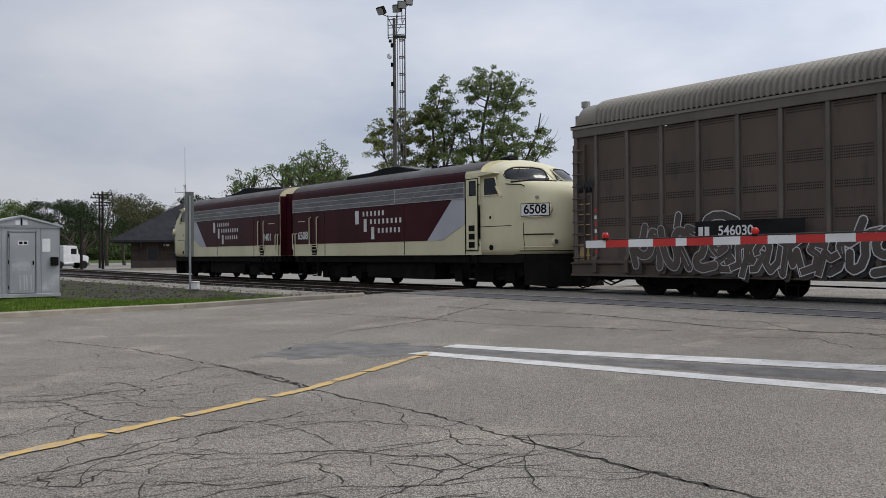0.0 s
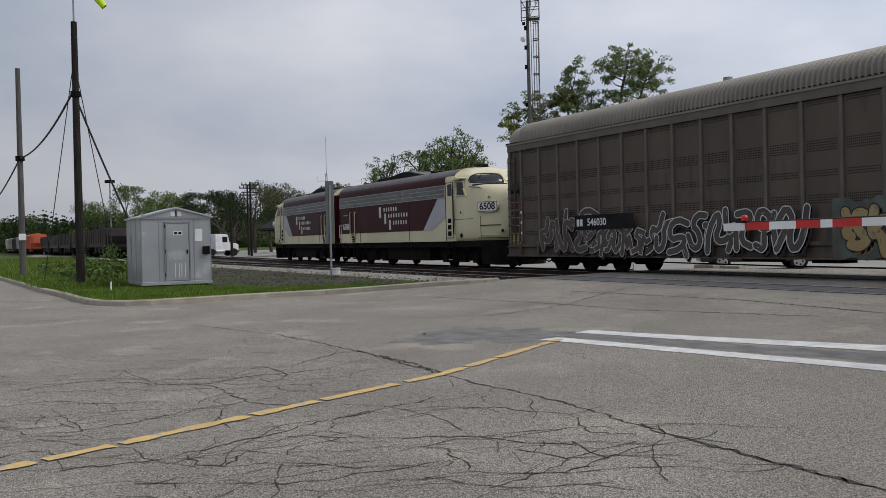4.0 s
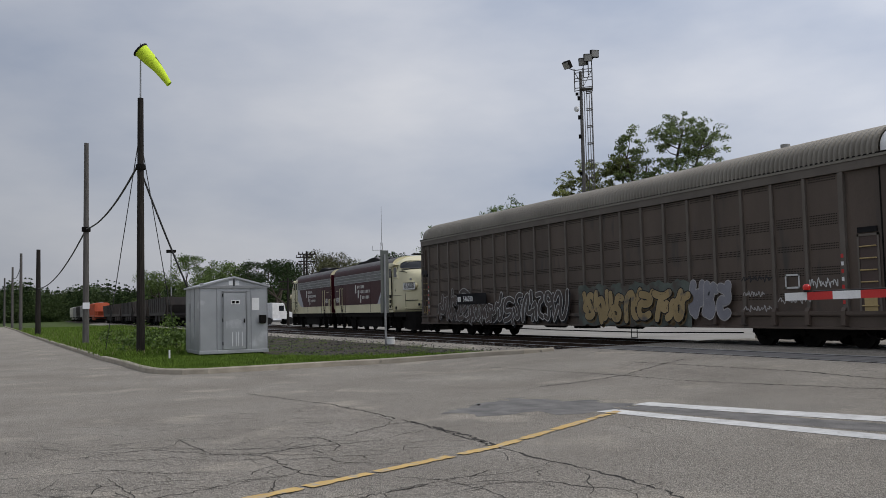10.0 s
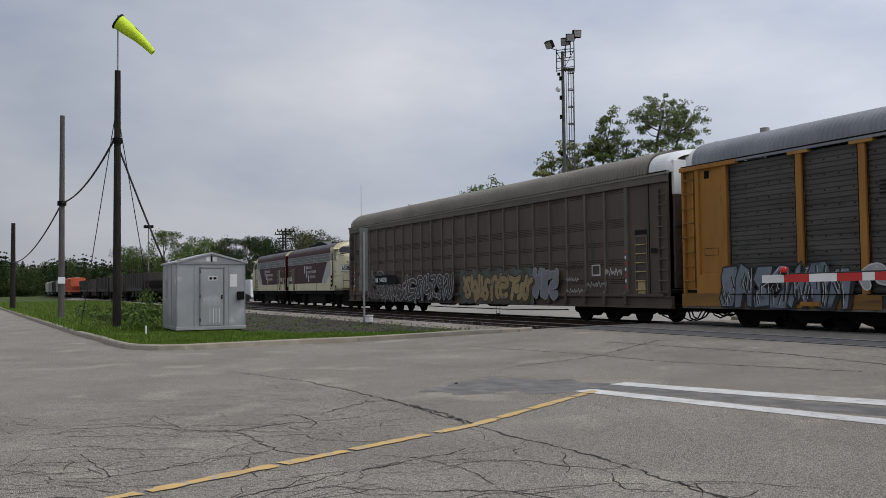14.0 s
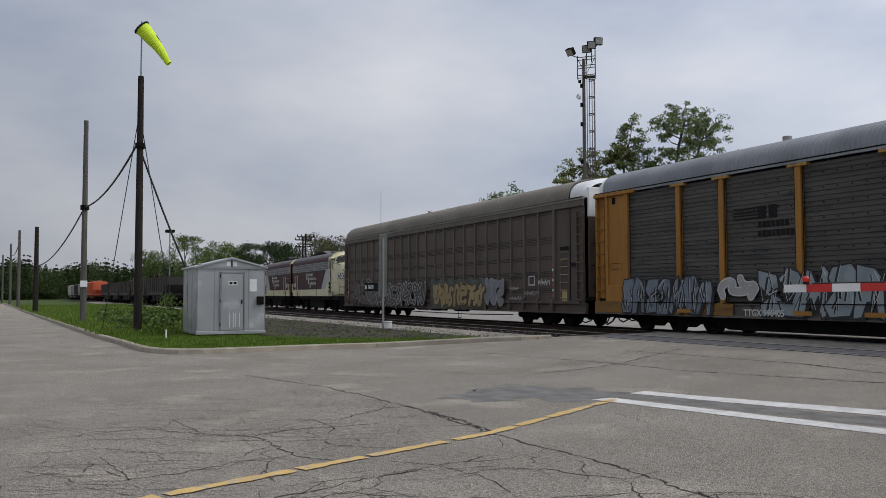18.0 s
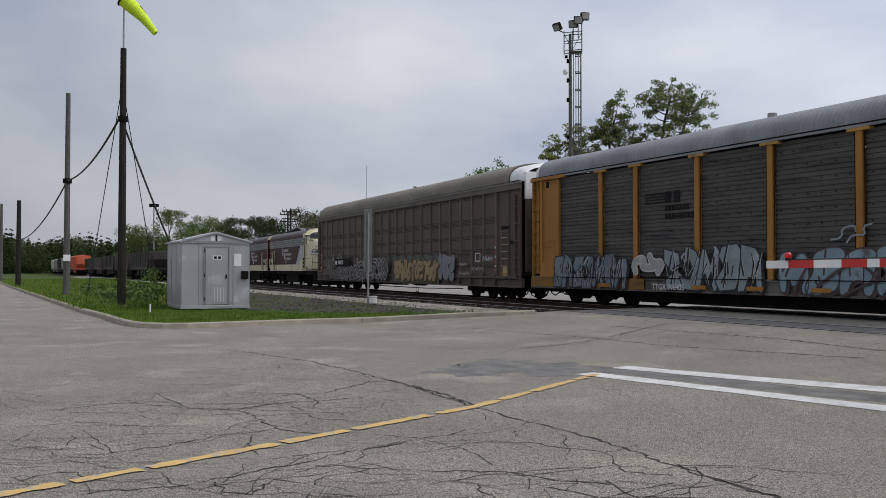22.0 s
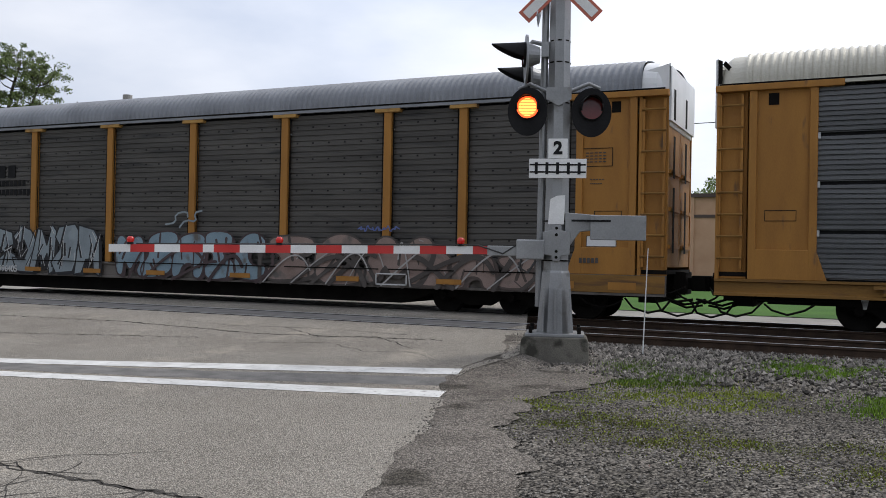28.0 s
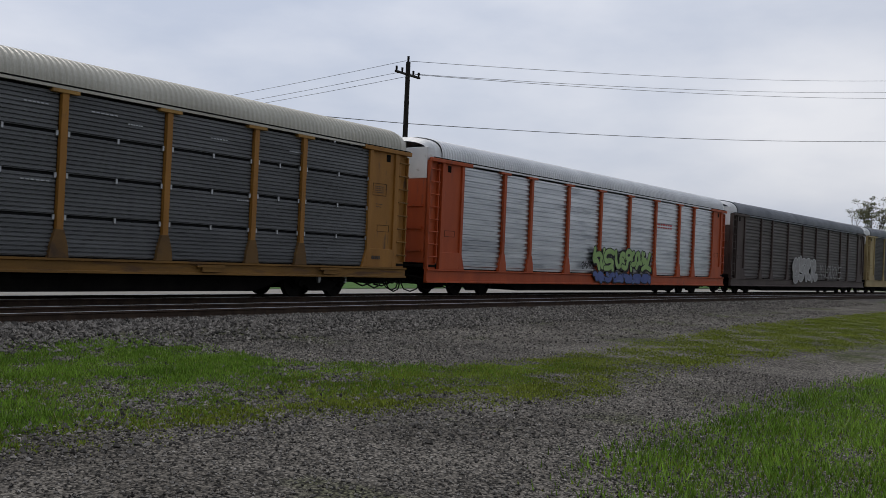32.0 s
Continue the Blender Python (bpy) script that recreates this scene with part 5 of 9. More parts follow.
def graffiti(car, x0, x1, z0, z1, letters, fill, line, inner=None, seed=1, y=-1.625, halo=None, slant=0.1, spiky=0.5, line_w=0.07, body=0.2, label="spray-painted graffiti lettering", depth=None):
    """Interlocking letter shapes: coloured body, edge line, a few highlights, a block shadow if depth is given; without fill a thin tag."""
    rnd = random.Random(seed)
    gf, gl, gi, gd = Geo(), Geo(), Geo(), Geo()
    w = (x1 - x0) / letters
    full = z1 - z0
    body = body * full
    square = spiky > 0.6
    deck = list(range(len(GLYPHS)))
    rnd.shuffle(deck)
    for k in range(letters):
        hw = w * rnd.uniform(1.15, 1.4)
        bx = x0 + k * w + rnd.uniform(-0.08, 0.02) * w
        top, bot = z1 - rnd.uniform(0, 0.13) * full, z0 + rnd.uniform(0, 0.10) * full
        lean = slant * full * rnd.uniform(0.2, 1.4) * rnd.choice((-1, 1, 1))
        yk = y - 0.004 * k
        flip = rnd.random() < 0.5
        upset = rnd.random() < 0.35
        for path in GLYPHS[deck[k % len(deck)]] if line_w > 0.036 or fill else [SCRAWL]:
            pts = []
            for a, b in path:
                a, b = (1 - a if flip else a), (1 - b if upset else b)
                zz = bot + body / 2 + (top - bot - body) * b
                pts.append((bx + body / 2 + max(0.1, hw - body) * a + lean * (b - 0.5) + rnd.uniform(-0.04, 0.04) * w, zz + rnd.uniform(-0.03, 0.03) * full))
            if not square and len(pts) > 2:     # soften the corners
                soft = [pts[0]]
                for p, q in zip(pts, pts[1:]):
                    soft += [(p[0] * 0.72 + q[0] * 0.28, p[1] * 0.72 + q[1] * 0.28), (p[0] * 0.28 + q[0] * 0.72, p[1] * 0.28 + q[1] * 0.72)]
                pts = soft + [pts[-1]]
            elif square and fill and rnd.random() < 0.6:      # arrow barbs on the ends
                p, q = pts[-2], pts[-1]
                pts.append((q[0] + 0.2 * (q[0] - p[0]) + rnd.uniform(-0.15, 0.2) * w, q[1] + rnd.uniform(-0.06, 0.08) * full))
            if depth:
                for j in range(1, 4):
                    thick(gd, [(p[0] + 0.035 * j, p[1] - 0.03 * j) for p in pts], body + line_w, yk + 0.0012, square)
            if fill:
                thick(gl, pts, body + 2 * line_w, yk, square)
                thick(gf, pts, body, yk - 0.002, square)
            else:
                thick(gl, pts, line_w, yk)
            if inner:
                for _ in range(2):
                    i = rnd.randrange(len(pts) - 1)
                    p, q = pts[i], pts[i + 1]
                    off = body * rnd.choice((0.26, -0.2))
                    f = rnd.uniform(0.45, 0.95)
                    thick(gi, [(p[0] - off, p[1] + off), (p[0] * (1 - f) + q[0] * f - off, p[1] * (1 - f) + q[1] * f + off)], line_w * 0.5, yk - 0.0032)
    if depth:
        tagged(part("graffiti_shadow", gd, depth, car, label), kind="stuff")
    if halo:
        hw = 0.22
        gh = Geo()
        pts = []
        m = 40
        for k in range(m + 1):
            pts.append((x0 - hw + (x1 - x0 + 2 * hw) * k / m, z1 + 0.08 + 0.06 * math.sin(k * 0.9) + 0.04 * math.sin(k * 2.3 + 1)))
        for k in range(m, -1, -1):
            pts.append((x0 - hw + (x1 - x0 + 2 * hw) * k / m, z0 - 0.04 - 0.04 * math.sin(k * 1.3)))
        gh.add([(a, y + 0.004, b) for a, b in pts], [tuple(range(len(pts)))])
        part("graffiti_backdrop", gh, halo, car, "sprayed colour haze behind graffiti")
    if fill:
        tagged(part("graffiti_fill", gf, fill, car, label), kind="stuff")
    tagged(part("graffiti_outline", gl, line, car, label), kind="stuff")
    if inner and gi.f:
        tagged(part("graffiti_detail", gi, inner, car, label), kind="stuff")



# heavy letter-like bodies in a unit box, none of them a letter
BODIES = [
    [(0.02, 0.0), (0.06, 0.72), (0.22, 1.0), (0.8, 0.98), (1.0, 0.74), (0.94, 0.0), (0.68, 0.04), (0.66, 0.34), (0.36, 0.36), (0.3, 0.02)],
    [(0.0, 0.1), (0.04, 0.96), (0.34, 1.0), (0.48, 0.62), (0.66, 1.0), (1.0, 0.9), (0.96, 0.04), (0.74, 0.0), (0.7, 0.42), (0.5, 0.14), (0.3, 0.46), (0.26, 0.0)],
    [(0.08, 0.7), (0.1, 1.0), (0.96, 0.96), (0.9, 0.66), (0.56, 0.56), (0.98, 0.4), (1.0, 0.08), (0.1, 0.0), (0.0, 0.26), (0.4, 0.44)],
    [(0.0, 0.22), (0.16, 0.0), (0.9, 0.04), (1.02, 0.3), (0.84, 0.5), (1.0, 0.8), (0.8, 1.0), (0.14, 0.96), (0.02, 0.74), (0.2, 0.5)],
    [(0.04, 0.0), (0.0, 0.6), (0.24, 0.94), (0.62, 1.02), (0.98, 0.78), (0.8, 0.6), (0.52, 0.7), (0.4, 0.5), (0.6, 0.3), (1.04, 0.34), (0.92, 0.0)],
]


def fat_letters(car, x0, x1, z0, z1, letters, fill, line, shadow, shine, seed, angular, label):
    """Heavy filled letter shapes with an edge line, a cast block shadow, dark slits and short highlights."""
    rnd = random.Random(seed)
    gf, gl, gs, gi = Geo(), Geo(), Geo(), Geo()
    w, h = (x1 - x0) / letters, z1 - z0
    for k in range(letters):
        shape = BODIES[(k * 2 + seed) % len(BODIES)]
        wide, lean = w * rnd.uniform(1.0, 1.16), rnd.uniform(-0.12, 0.3) * h
        low, top = z0 + rnd.uniform(0, 0.04) * h, z1 - rnd.uniform(0, 0.14) * h
        flip = rnd.random() < 0.5
        if angular:
            shape = [(u + rnd.uniform(-0.1, 0.1), v + (rnd.uniform(0.0, 0.16) if v > 0.8 and rnd.random() < 0.4 else 0.0)) for u, v in shape]
        body = [(x0 + k * w + wide * ((1 - u) if flip else u) + lean * (v - 0.5), low + (top - low) * (v + rnd.uniform(-0.03, 0.03))) for u, v in shape]
        if not angular:
            body = rounded(body, 2)
        y = -1.634 - 0.0045 * k
        gs.add([(x + 0.09, y + 0.0015, max(z0, z - 0.07)) for x, z in body], [tuple(range(len(body)))])
        gf.add([(x, y, z) for x, z in body], [tuple(range(len(body)))])
        thick(gl, body + [body[0]], 0.045, y - 0.001)
        mx = sum(p[0] for p in body) / len(body)
        for _ in range(6 if angular else 3):
            a = (mx + rnd.uniform(-0.4, 0.4) * w, low + h * rnd.uniform(0.05, 0.55))
            b = (a[0] + rnd.uniform(-0.2, 0.3) * w, min(top, a[1] + h * rnd.uniform(0.15, 0.5)))
            thick(gl, [a, b], rnd.uniform(0.025, 0.085), y - 0.0012, angular)
            if angular:
                thick(gi, [(a[0] + 0.05, a[1]), (b[0] + 0.05, b[1])], 0.014, y - 0.0035)
        p, q = body[len(body) // 3], body[len(body) // 3 + 1]
        thick(gi, [(p[0] * 0.8 + mx * 0.2, p[1] - 0.07), (q[0] * 0.8 + mx * 0.2, q[1] - 0.07)], 0.022, y - 0.0035)
    for name, g, m in (("graffiti_shadow", gs, shadow), ("graffiti_fill", gf, fill), ("graffiti_outline", gl, line), ("graffiti_detail", gi, shine)):
        tagged(part(name, g, m, car, label), kind="stuff")


def sweeps(car, x0, x1, z0, z1, n, material, width, seed, y, label):
    """Long sprayed arcs rising to one side and hooking over."""
    rnd = random.Random(seed)
    g = Geo()
    for k in range(n):
        x, run = x0 + (x1 - x0) * (k + rnd.uniform(0, 0.6)) / n, rnd.uniform(0.6, 2.0) * rnd.choice((-0.5, 1, 1, 1))
        peak, turn = z0 + (z1 - z0) * rnd.uniform(0.55, 1.0), rnd.uniform(0.5, 0.85)
        pts = []
        for j in range(13):
            u = j / 12
            pts.append((min(max(x + run * (u + 0.15 * math.sin(2.6 * u)), x0), x1), z0 + (peak - z0) * math.sin(math.pi * turn * u)))
        thick(g, pts, width * rnd.uniform(0.7, 1.2), y - 0.0035 * (k % 3))
    tagged(part("graffiti_sweep", g, material, car, label), kind="stuff")


# ---------------------------------------------------------------- locomotives
CAB_RINGS = [(1.18, 1.50, 6.4, 8.10), (1.35, 1.56, 6.4, 8.28), (1.7, 1.58, 6.3, 8.4), (2.1, 1.58, 6.3, 8.45), (2.5, 1.58, 6.25, 8.44), (2.85, 1.58, 6.2, 8.38), (3.1, 1.575, 6.1, 8.26), (3.28, 1.57, 6.05, 8.05), (3.42, 1.56, 6.0, 7.8),
             (3.50, 1.555, 6.0, 7.5), (3.555, 1.55, 6.0, 7.15), (3.59, 1.54, 6.0, 6.85), (3.62, 1.53, 6.0, 6.74), (3.75, 1.50, 5.9, 6.66), (3.88, 1.45, 5.8, 6.56), (4.0, 1.36, 5.7, 6.43), (4.1, 1.24, 5.5, 6.27), (4.2, 1.06, 5.3, 6.05),
             (4.3, 0.82, 5.1, 5.75), (4.37, 0.55, 4.95, 5.5), (4.41, 0.25, 4.85, 5.25), (4.42, 0.03, 4.8, 4.95)]


def cab_section(z):
    for a, b in zip(CAB_RINGS, CAB_RINGS[1:]):
        if a[0] <= z <= b[0]:
            u = (z - a[0]) / (b[0] - a[0])
            return tuple(p + (q - p) * u for p, q in zip(a[1:], b[1:]))
    return CAB_RINGS[0][1:] if z < 2 else CAB_RINGS[-1][1:]


def cab_point(angle, z, dx, out=0.0, s=-1):
    """On the rounded front: angle 0 at the flank, 90 at the centre line."""
    w, xs, xf = cab_section(z)
    c, sn = max(0.0, math.cos(radians(angle))), max(0.0, math.sin(radians(angle)))
    return (xs + dx + (xf - xs + out) * sn ** 0.91, s * (w + out) * c ** 0.91, z)


def body_ring(x, out=0.0):
    """Half-round roofed cross-section behind the cab."""
    w, sh, top = 1.58 + out, 3.84, 4.42 + out
    pts = [(-w, 1.18), (-w, 1.7), (-w, 2.6), (-w, 3.4), (-w, sh)]
    pts += [(-w * math.cos(k * math.pi / 20) ** 0.6 if k < 10 else 0.0, sh + (top - sh) * math.sin(k * math.pi / 20) ** 0.95) for k in range(1, 11)]
    pts += [(-y, z) for y, z in pts[-2::-1]]
    return [(x, y, z) for y, z in pts]


def name_bars(car, m, rows):
    """Plain upright bars, one a letter."""
    for xa, xb, z0, z1, n in rows:
        w = (xb - xa) / n
        for k in range(n):
            bar = part("name_bar", Geo().box(xa + (k + 0.14) * w, xa + (k + 0.56) * w, -0.003, 0.003, z0, z1), LETTER_WHITE, car)
            bar.matrix_basis = m


def locomotive(label, number, L, nose, name_x, number_x):
    car = thing("diesel_locomotive", label, "locomotive", group="two streamlined locomotives")
    dx = nose - 8.95
    door = 4.13 + dx
    back = door + 0.3
    part("body_shell", Geo().loft([body_ring(x) for x in spread(-L, back, 6)]), CREAM, car, "cream painted streamlined body")
    rings = []
    for z, w, xs, xf in CAB_RINGS:
        half = [(back, -w, z), ((back + xs + dx) / 2, -w, z)] + [cab_point(6 * k, z, dx) for k in range(16)]
        rings.append(half + [(a, -b, c) for a, b, c in half[-2::-1]])
    part("cab", Geo().loft(rings), CREAM, car, "rounded cream cab and bulldog nose", smooth=True)
    part("cab_roof_fill", Geo().loft([body_ring(x) for x in (back - 0.02, back + 0.45)]), CREAM, car)

    def strip(x0, x1, z0, z1, out):
        return Geo().loft([[p for p in body_ring(x, out)[:11] if z0 <= p[2] <= z1] for x in spread(x0, x1, 4)], closed=False, caps=False)

    crown = [[p for p in body_ring(x, 0.014) if p[2] > 4.0] for x in spread(-L, back + 0.44, 6)]
    part("roof", Geo().loft(crown, closed=False, caps=False), LOCO_ROOF, car, "sooty dark roof")
    for s in (-1, 1):
        edge = [[(x, y * (1 if s < 0 else -1), z) for x, y, z in body_ring(xx, 0.012)[4:7]] for xx in spread(-L, door - 0.05, 4)]
        part("maroon_cornice", Geo().loft(edge, closed=False, caps=False), MAROON, car, "maroon roof edge")
        part("cornice_band", Geo().box(-L, door - 0.05, *sorted((s * 1.57, s * 1.592)), 3.68, 3.845), MAROON, car)
        y0, y1 = sorted((s * 1.575, s * 1.592))
        part("maroon_panel", Geo().prism([(-L, 1.70), (1.85 + dx, 1.70), (3.35 + dx, 3.13), (-L, 3.13)], "y", y0, y1), MAROON, car, "maroon side panel")
        part("grey_wedge", Geo().prism([(1.86 + dx, 1.70), (2.75 + dx, 1.70), (4.06 + dx, 2.25), (4.06 + dx, 3.13), (3.36 + dx, 3.13)], "y", y0, y1), PALE_GREY, car, "pale grey flash before the cab")
        part("grille_backing", Geo().box(-L + 0.06, door - 0.08, *sorted((s * 1.57, s * 1.594)), 3.13, 3.68), GRILLE_BACK, car)
        g = Geo()
        for k in range(16):
            z = 3.15 + k * 0.0325
            g.box(-L + 0.1, door - 0.1, *sorted((s * 1.59, s * 1.604)), z, z + 0.012)
        part("grille", g, GRILLE, car, "stainless air intake grille with horizontal slats")
        for z in (3.125, 3.30, 3.49, 3.67):
            part("grille_rail", Geo().box(-L + 0.05, door - 0.07, *sorted((s * 1.59, s * 1.618)), z - 0.011, z + 0.011), CLIP, car)
        for x in (-0.2, door - 0.09, -L + 0.06):
            part("grille_post", Geo().box(x - 0.02, x + 0.02, *sorted((s * 1.59, s * 1.612)), 3.13, 3.68), CLIP, car)
        for x in (-L + 0.12, -L + 2.9, 0.4, door - 0.06):
            part("panel_seam", Geo().box(x - 0.012, x + 0.012, *sorted((s * 1.58, s * 1.596)), 1.2, 3.12), UNDER, car)
        for x, tall, low in ((-L + 1.65, 2.87, 1.45), (-L + 2.29, 2.87, 1.45), (-L + 0.1, 2.2, 1.45), (-L + 0.35, 2.2, 1.45)):
            part("handrail", Geo().pipe([(x + 0.05, s * 1.585, low), (x, s * 1.66, low + 0.05), (x, s * 1.66, tall - 0.05), (x + 0.05, s * 1.585, tall)], 0.022), CREAM, car)
        rx = -L + 1.97
        part("door_seam", frame_geo(rx, s * 1.598, 2.35, 0.27, 0.95, 0.02), UNDER, car)
        part("grab_bar", Geo().box(-L + 0.55, -L + 1.15, *sorted((s * 1.59, s * 1.62)), 2.69, 2.72), CREAM, car)
        # dark plate in place of a hollow, its shade given by colour
        part("ladder_recess", Geo().box(rx - 0.2, rx + 0.2, *sorted((s * 1.56, s * 1.597)), 1.22, 1.66), UNDER, car)
        for z in (1.3, 1.44, 1.58):
            part("ladder_rung", Geo().rod((rx - 0.2, s * 1.61, z), (rx + 0.2, s * 1.61, z), 0.015, 0.015, 6), CREAM, car)
        # cab side
        part("cab_door", Geo().box(door, door + 0.62, *sorted((s * 1.55, s * 1.602)), 1.34, 3.74), CREAM, car, bevel=0.012)
        part("door_gap", frame_geo(door + 0.31, s * 1.60, 2.54, 0.335, 1.225, 0.028), UNDER, car)
        dw = part("door_window", Geo().box(door + 0.2, door + 0.52, *sorted((s * 1.598, s * 1.61)), 3.2, 3.66), GLASS, car)
        part("window_rubber", frame_geo(door + 0.36, s * 1.612, 3.43, 0.18, 0.25, 0.03), UNDER, dw)
        for z in (1.42, 1.70, 1.98):
            part("door_step", Geo().box(door + 0.14, door + 0.46, *sorted((s * 1.597, s * 1.606)), z, z + 0.2), UNDER, car)
            part("step_lip", Geo().box(door + 0.12, door + 0.48, *sorted((s * 1.597, s * 1.625)), z - 0.03, z), CREAM, car)
        part("door_rail", Geo().pipe([(door + 0.7, s * 1.585, 1.5), (door + 0.7, s * 1.65, 1.55), (door + 0.7, s * 1.65, 3.5), (door + 0.7, s * 1.585, 3.55)], 0.02), UNDER, car)
        cw = part("cab_window", Geo().prism([(door + 0.94, 3.14), (door + 1.72, 3.14), (door + 1.48, 3.72), (door + 0.94, 3.72)], "y", *sorted((s * 1.50, s * 1.588))), GLASS, car)
        part("window_frame", Geo().pipe([(door + 0.94, s * 1.59, 3.14), (door + 1.74, s * 1.59, 3.14), (door + 1.5, s * 1.57, 3.73), (door + 0.94, s * 1.57, 3.73), (door + 0.94, s * 1.59, 3.14)], 0.028), CREAM, cw)
        part("wind_deflector", Geo().prism([(door + 1.58, 3.42), (door + 1.80, 3.06), (door + 1.85, 3.08), (door + 1.63, 3.44)], "y", *sorted((s * 1.56, s * 1.65))), CREAM, car)
        part("visor", Geo().prism([(door + 0.72, 3.80), (door + 1.60, 3.85), (door + 1.60, 3.88), (door + 0.9, 3.95), (door + 0.72, 3.83)], "y", *sorted((s * 1.40, s * 1.70))), CREAM, car, bevel=0.01)
        part("crest_plate", Geo().box(door + 1.15, door + 1.40, *sorted((s * 1.575, s * 1.594)), 2.28, 2.55), CREAM, car)
        part("crest_mark", Geo().box(door + 1.23, door + 1.32, *sorted((s * 1.594, s * 1.597)), 2.36, 2.46), UNDER, car)
        part("skirt_vent", Geo().rod((door + 1.3, s * 1.57, 1.42), (door + 1.3, s * 1.60, 1.42), 0.09, 0.09, 14), UNDER, car)
        part("body_line", Geo().box(door + 0.7, door + 2.3, *sorted((s * 1.575, s * 1.587)), 2.11, 2.13), UNDER, car)
        part("skirt_line", Geo().pipe([cab_point(a, 1.30, dx, 0.01, s) for a in range(10, 91, 10)], 0.016, 5), UNDER, car)
        part("nose_seam", Geo().pipe([cab_point(16, z, dx, 0.004, s) for z in (1.35, 1.8, 2.2)], 0.010, 5), UNDER, car)
        # windscreen pane, following the curved front
        lo = lambda a: 3.60 + 0.10 * max(0, (34 - a) / 34) ** 2
        hi = lambda a: 4.03 - 0.20 * max(0, (40 - a) / 34) ** 2 - 0.05 * max(0, (a - 66) / 18) ** 2
        angs = spread(7, 84, 12)
        rows = []
        for a in angs:
            e = 0.0 if 10 < a < 80 else 0.05
            rows.append([cab_point(a, lo(a) + e + (hi(a) - lo(a) - 2 * e) * k / 5, dx, 0.012, s) for k in range(6)])
        ws = part("windscreen", Geo().loft(rows, closed=False, caps=False), GLASS, car, "dark curved windscreen pane")
        part("windscreen_rubber", Geo().pipe([r[0] for r in rows] + [r[-1] for r in rows[::-1]] + [rows[0][0]], 0.022, 6), BLACK, ws)
        part("windscreen_frame", Geo().pipe([cab_point(a, lo(a) - 0.035, dx, 0.012, s) for a in angs] + [cab_point(a, hi(a) + 0.035, dx, 0.012, s) for a in angs[::-1]] + [cab_point(7, lo(7) - 0.035, dx, 0.012, s)], 0.022, 6), CREAM, ws)
        part("wiper", Geo().pipe([cab_point(48, 4.06, dx, 0.05, s), cab_point(38, 3.86, dx, 0.04, s)], 0.014), BLACK, car)
        # shadow line under the panes, modelled as a thin black tube
        part("wiper_shadow_strip", Geo().pipe([cab_point(a, 3.555 - 0.03 * abs(a - 50) / 40, dx, 0.02, s) for a in range(14, 86, 8)], 0.03, 6), BLACK, car, "black strip for the shadow below the windscreen")
        part("grab_rail", Geo().pipe([cab_point(6, 3.47, dx, 0.06, s), cab_point(14, 3.44, dx, 0.07, s), cab_point(24, 3.42, dx, 0.08, s), cab_point(26, 3.36, dx, 0.02, s)], 0.018), UNDER, car)
        part("grab_rail", Geo().pipe([cab_point(16, 1.83, dx, 0.0, s)] + [cab_point(a, 1.82, dx, 0.05, s) for a in range(18, 46, 5)] + [cab_point(47, 1.82, dx, 0.0, s)], 0.02), BLACK, car)
        part("nose_step", Geo().pipe([cab_point(a, 1.42, dx, 0.04, s) for a in range(14, 50, 5)], 0.02), CREAM, car)
        # number board
        base = pose(7.42 + dx, s * 1.42, 2.59, 0, 0, 22 if s < 0 else 158)
        bd = part("number_board", Geo().prism(rounded([(-0.53, -0.245), (0.53, -0.245), (0.53, 0.245), (-0.53, 0.245)], 3)[:], "y", -0.05, 0.14), CREAM, car, "raised number board")
        bd.matrix_basis = base
        ring = part("board_rim", Geo().box(-0.50, 0.50, -0.062, -0.045, -0.205, 0.205), BLACK, bd, bevel=0.006)
        face = part("number_face", Geo().box(-0.475, 0.475, -0.07, -0.058, -0.18, 0.18), WHITE, bd)
        lettering("number", number, 0.40, BLACK, bd, pose(0, -0.074, 0, 90, 0, 0), "black fleet number", 0.008)
        lamp = Vector(cab_point(50, 1.58, dx, 0.0, s))
        part("class_lamp", Geo().rod(lamp - Vector((0.05, 0, 0)), lamp + Vector((0.07, s * 0.06, 0)), 0.115, 0.10, 16), CREAM, car)
        part("lamp_glass", Geo().rod(lamp + Vector((0.07, s * 0.06, 0)), lamp + Vector((0.08, s * 0.07, 0)), 0.075, 0.07, 14), GLASS, car)
        upper = Vector(cab_point(33, 2.98, dx, 0.0, s))
        part("marker_lamp", Geo().rod(upper, upper + Vector((0.05, s * 0.06, 0)), 0.06, 0.05, 12), GRILLE, car)
    part("headlight", Geo().rod((7.6 + dx, 0, 3.05), (8.43 + dx, 0, 3.0), 0.30, 0.26, 20), CREAM, car)
    part("headlight_glass", Geo().rod((8.43 + dx, 0, 3.0), (8.45 + dx, 0, 3.0), 0.2, 0.2, 18), LAMP_GLASS, car)
    part("nose_door", Geo().box(8.30 + dx, 8.465 + dx, -0.32, 0.32, 1.4, 2.55), CREAM, car, bevel=0.03)
    part("pilot", Geo().loft([[(6.9 + dx, -1.45, 0.22), (6.9 + dx, 1.45, 0.22), (6.9 + dx, 1.5, 1.2), (6.9 + dx, -1.5, 1.2)], [(7.7 + dx, -1.2, 0.18), (7.7 + dx, 1.2, 0.18), (7.7 + dx, 1.25, 1.2), (7.7 + dx, -1.25, 1.2)], [(8.3 + dx, -0.7, 0.18), (8.3 + dx, 0.7, 0.18), (8.12 + dx, 0.65, 1.2), (8.12 + dx, -0.65, 1.2)]]), UNDER, car)
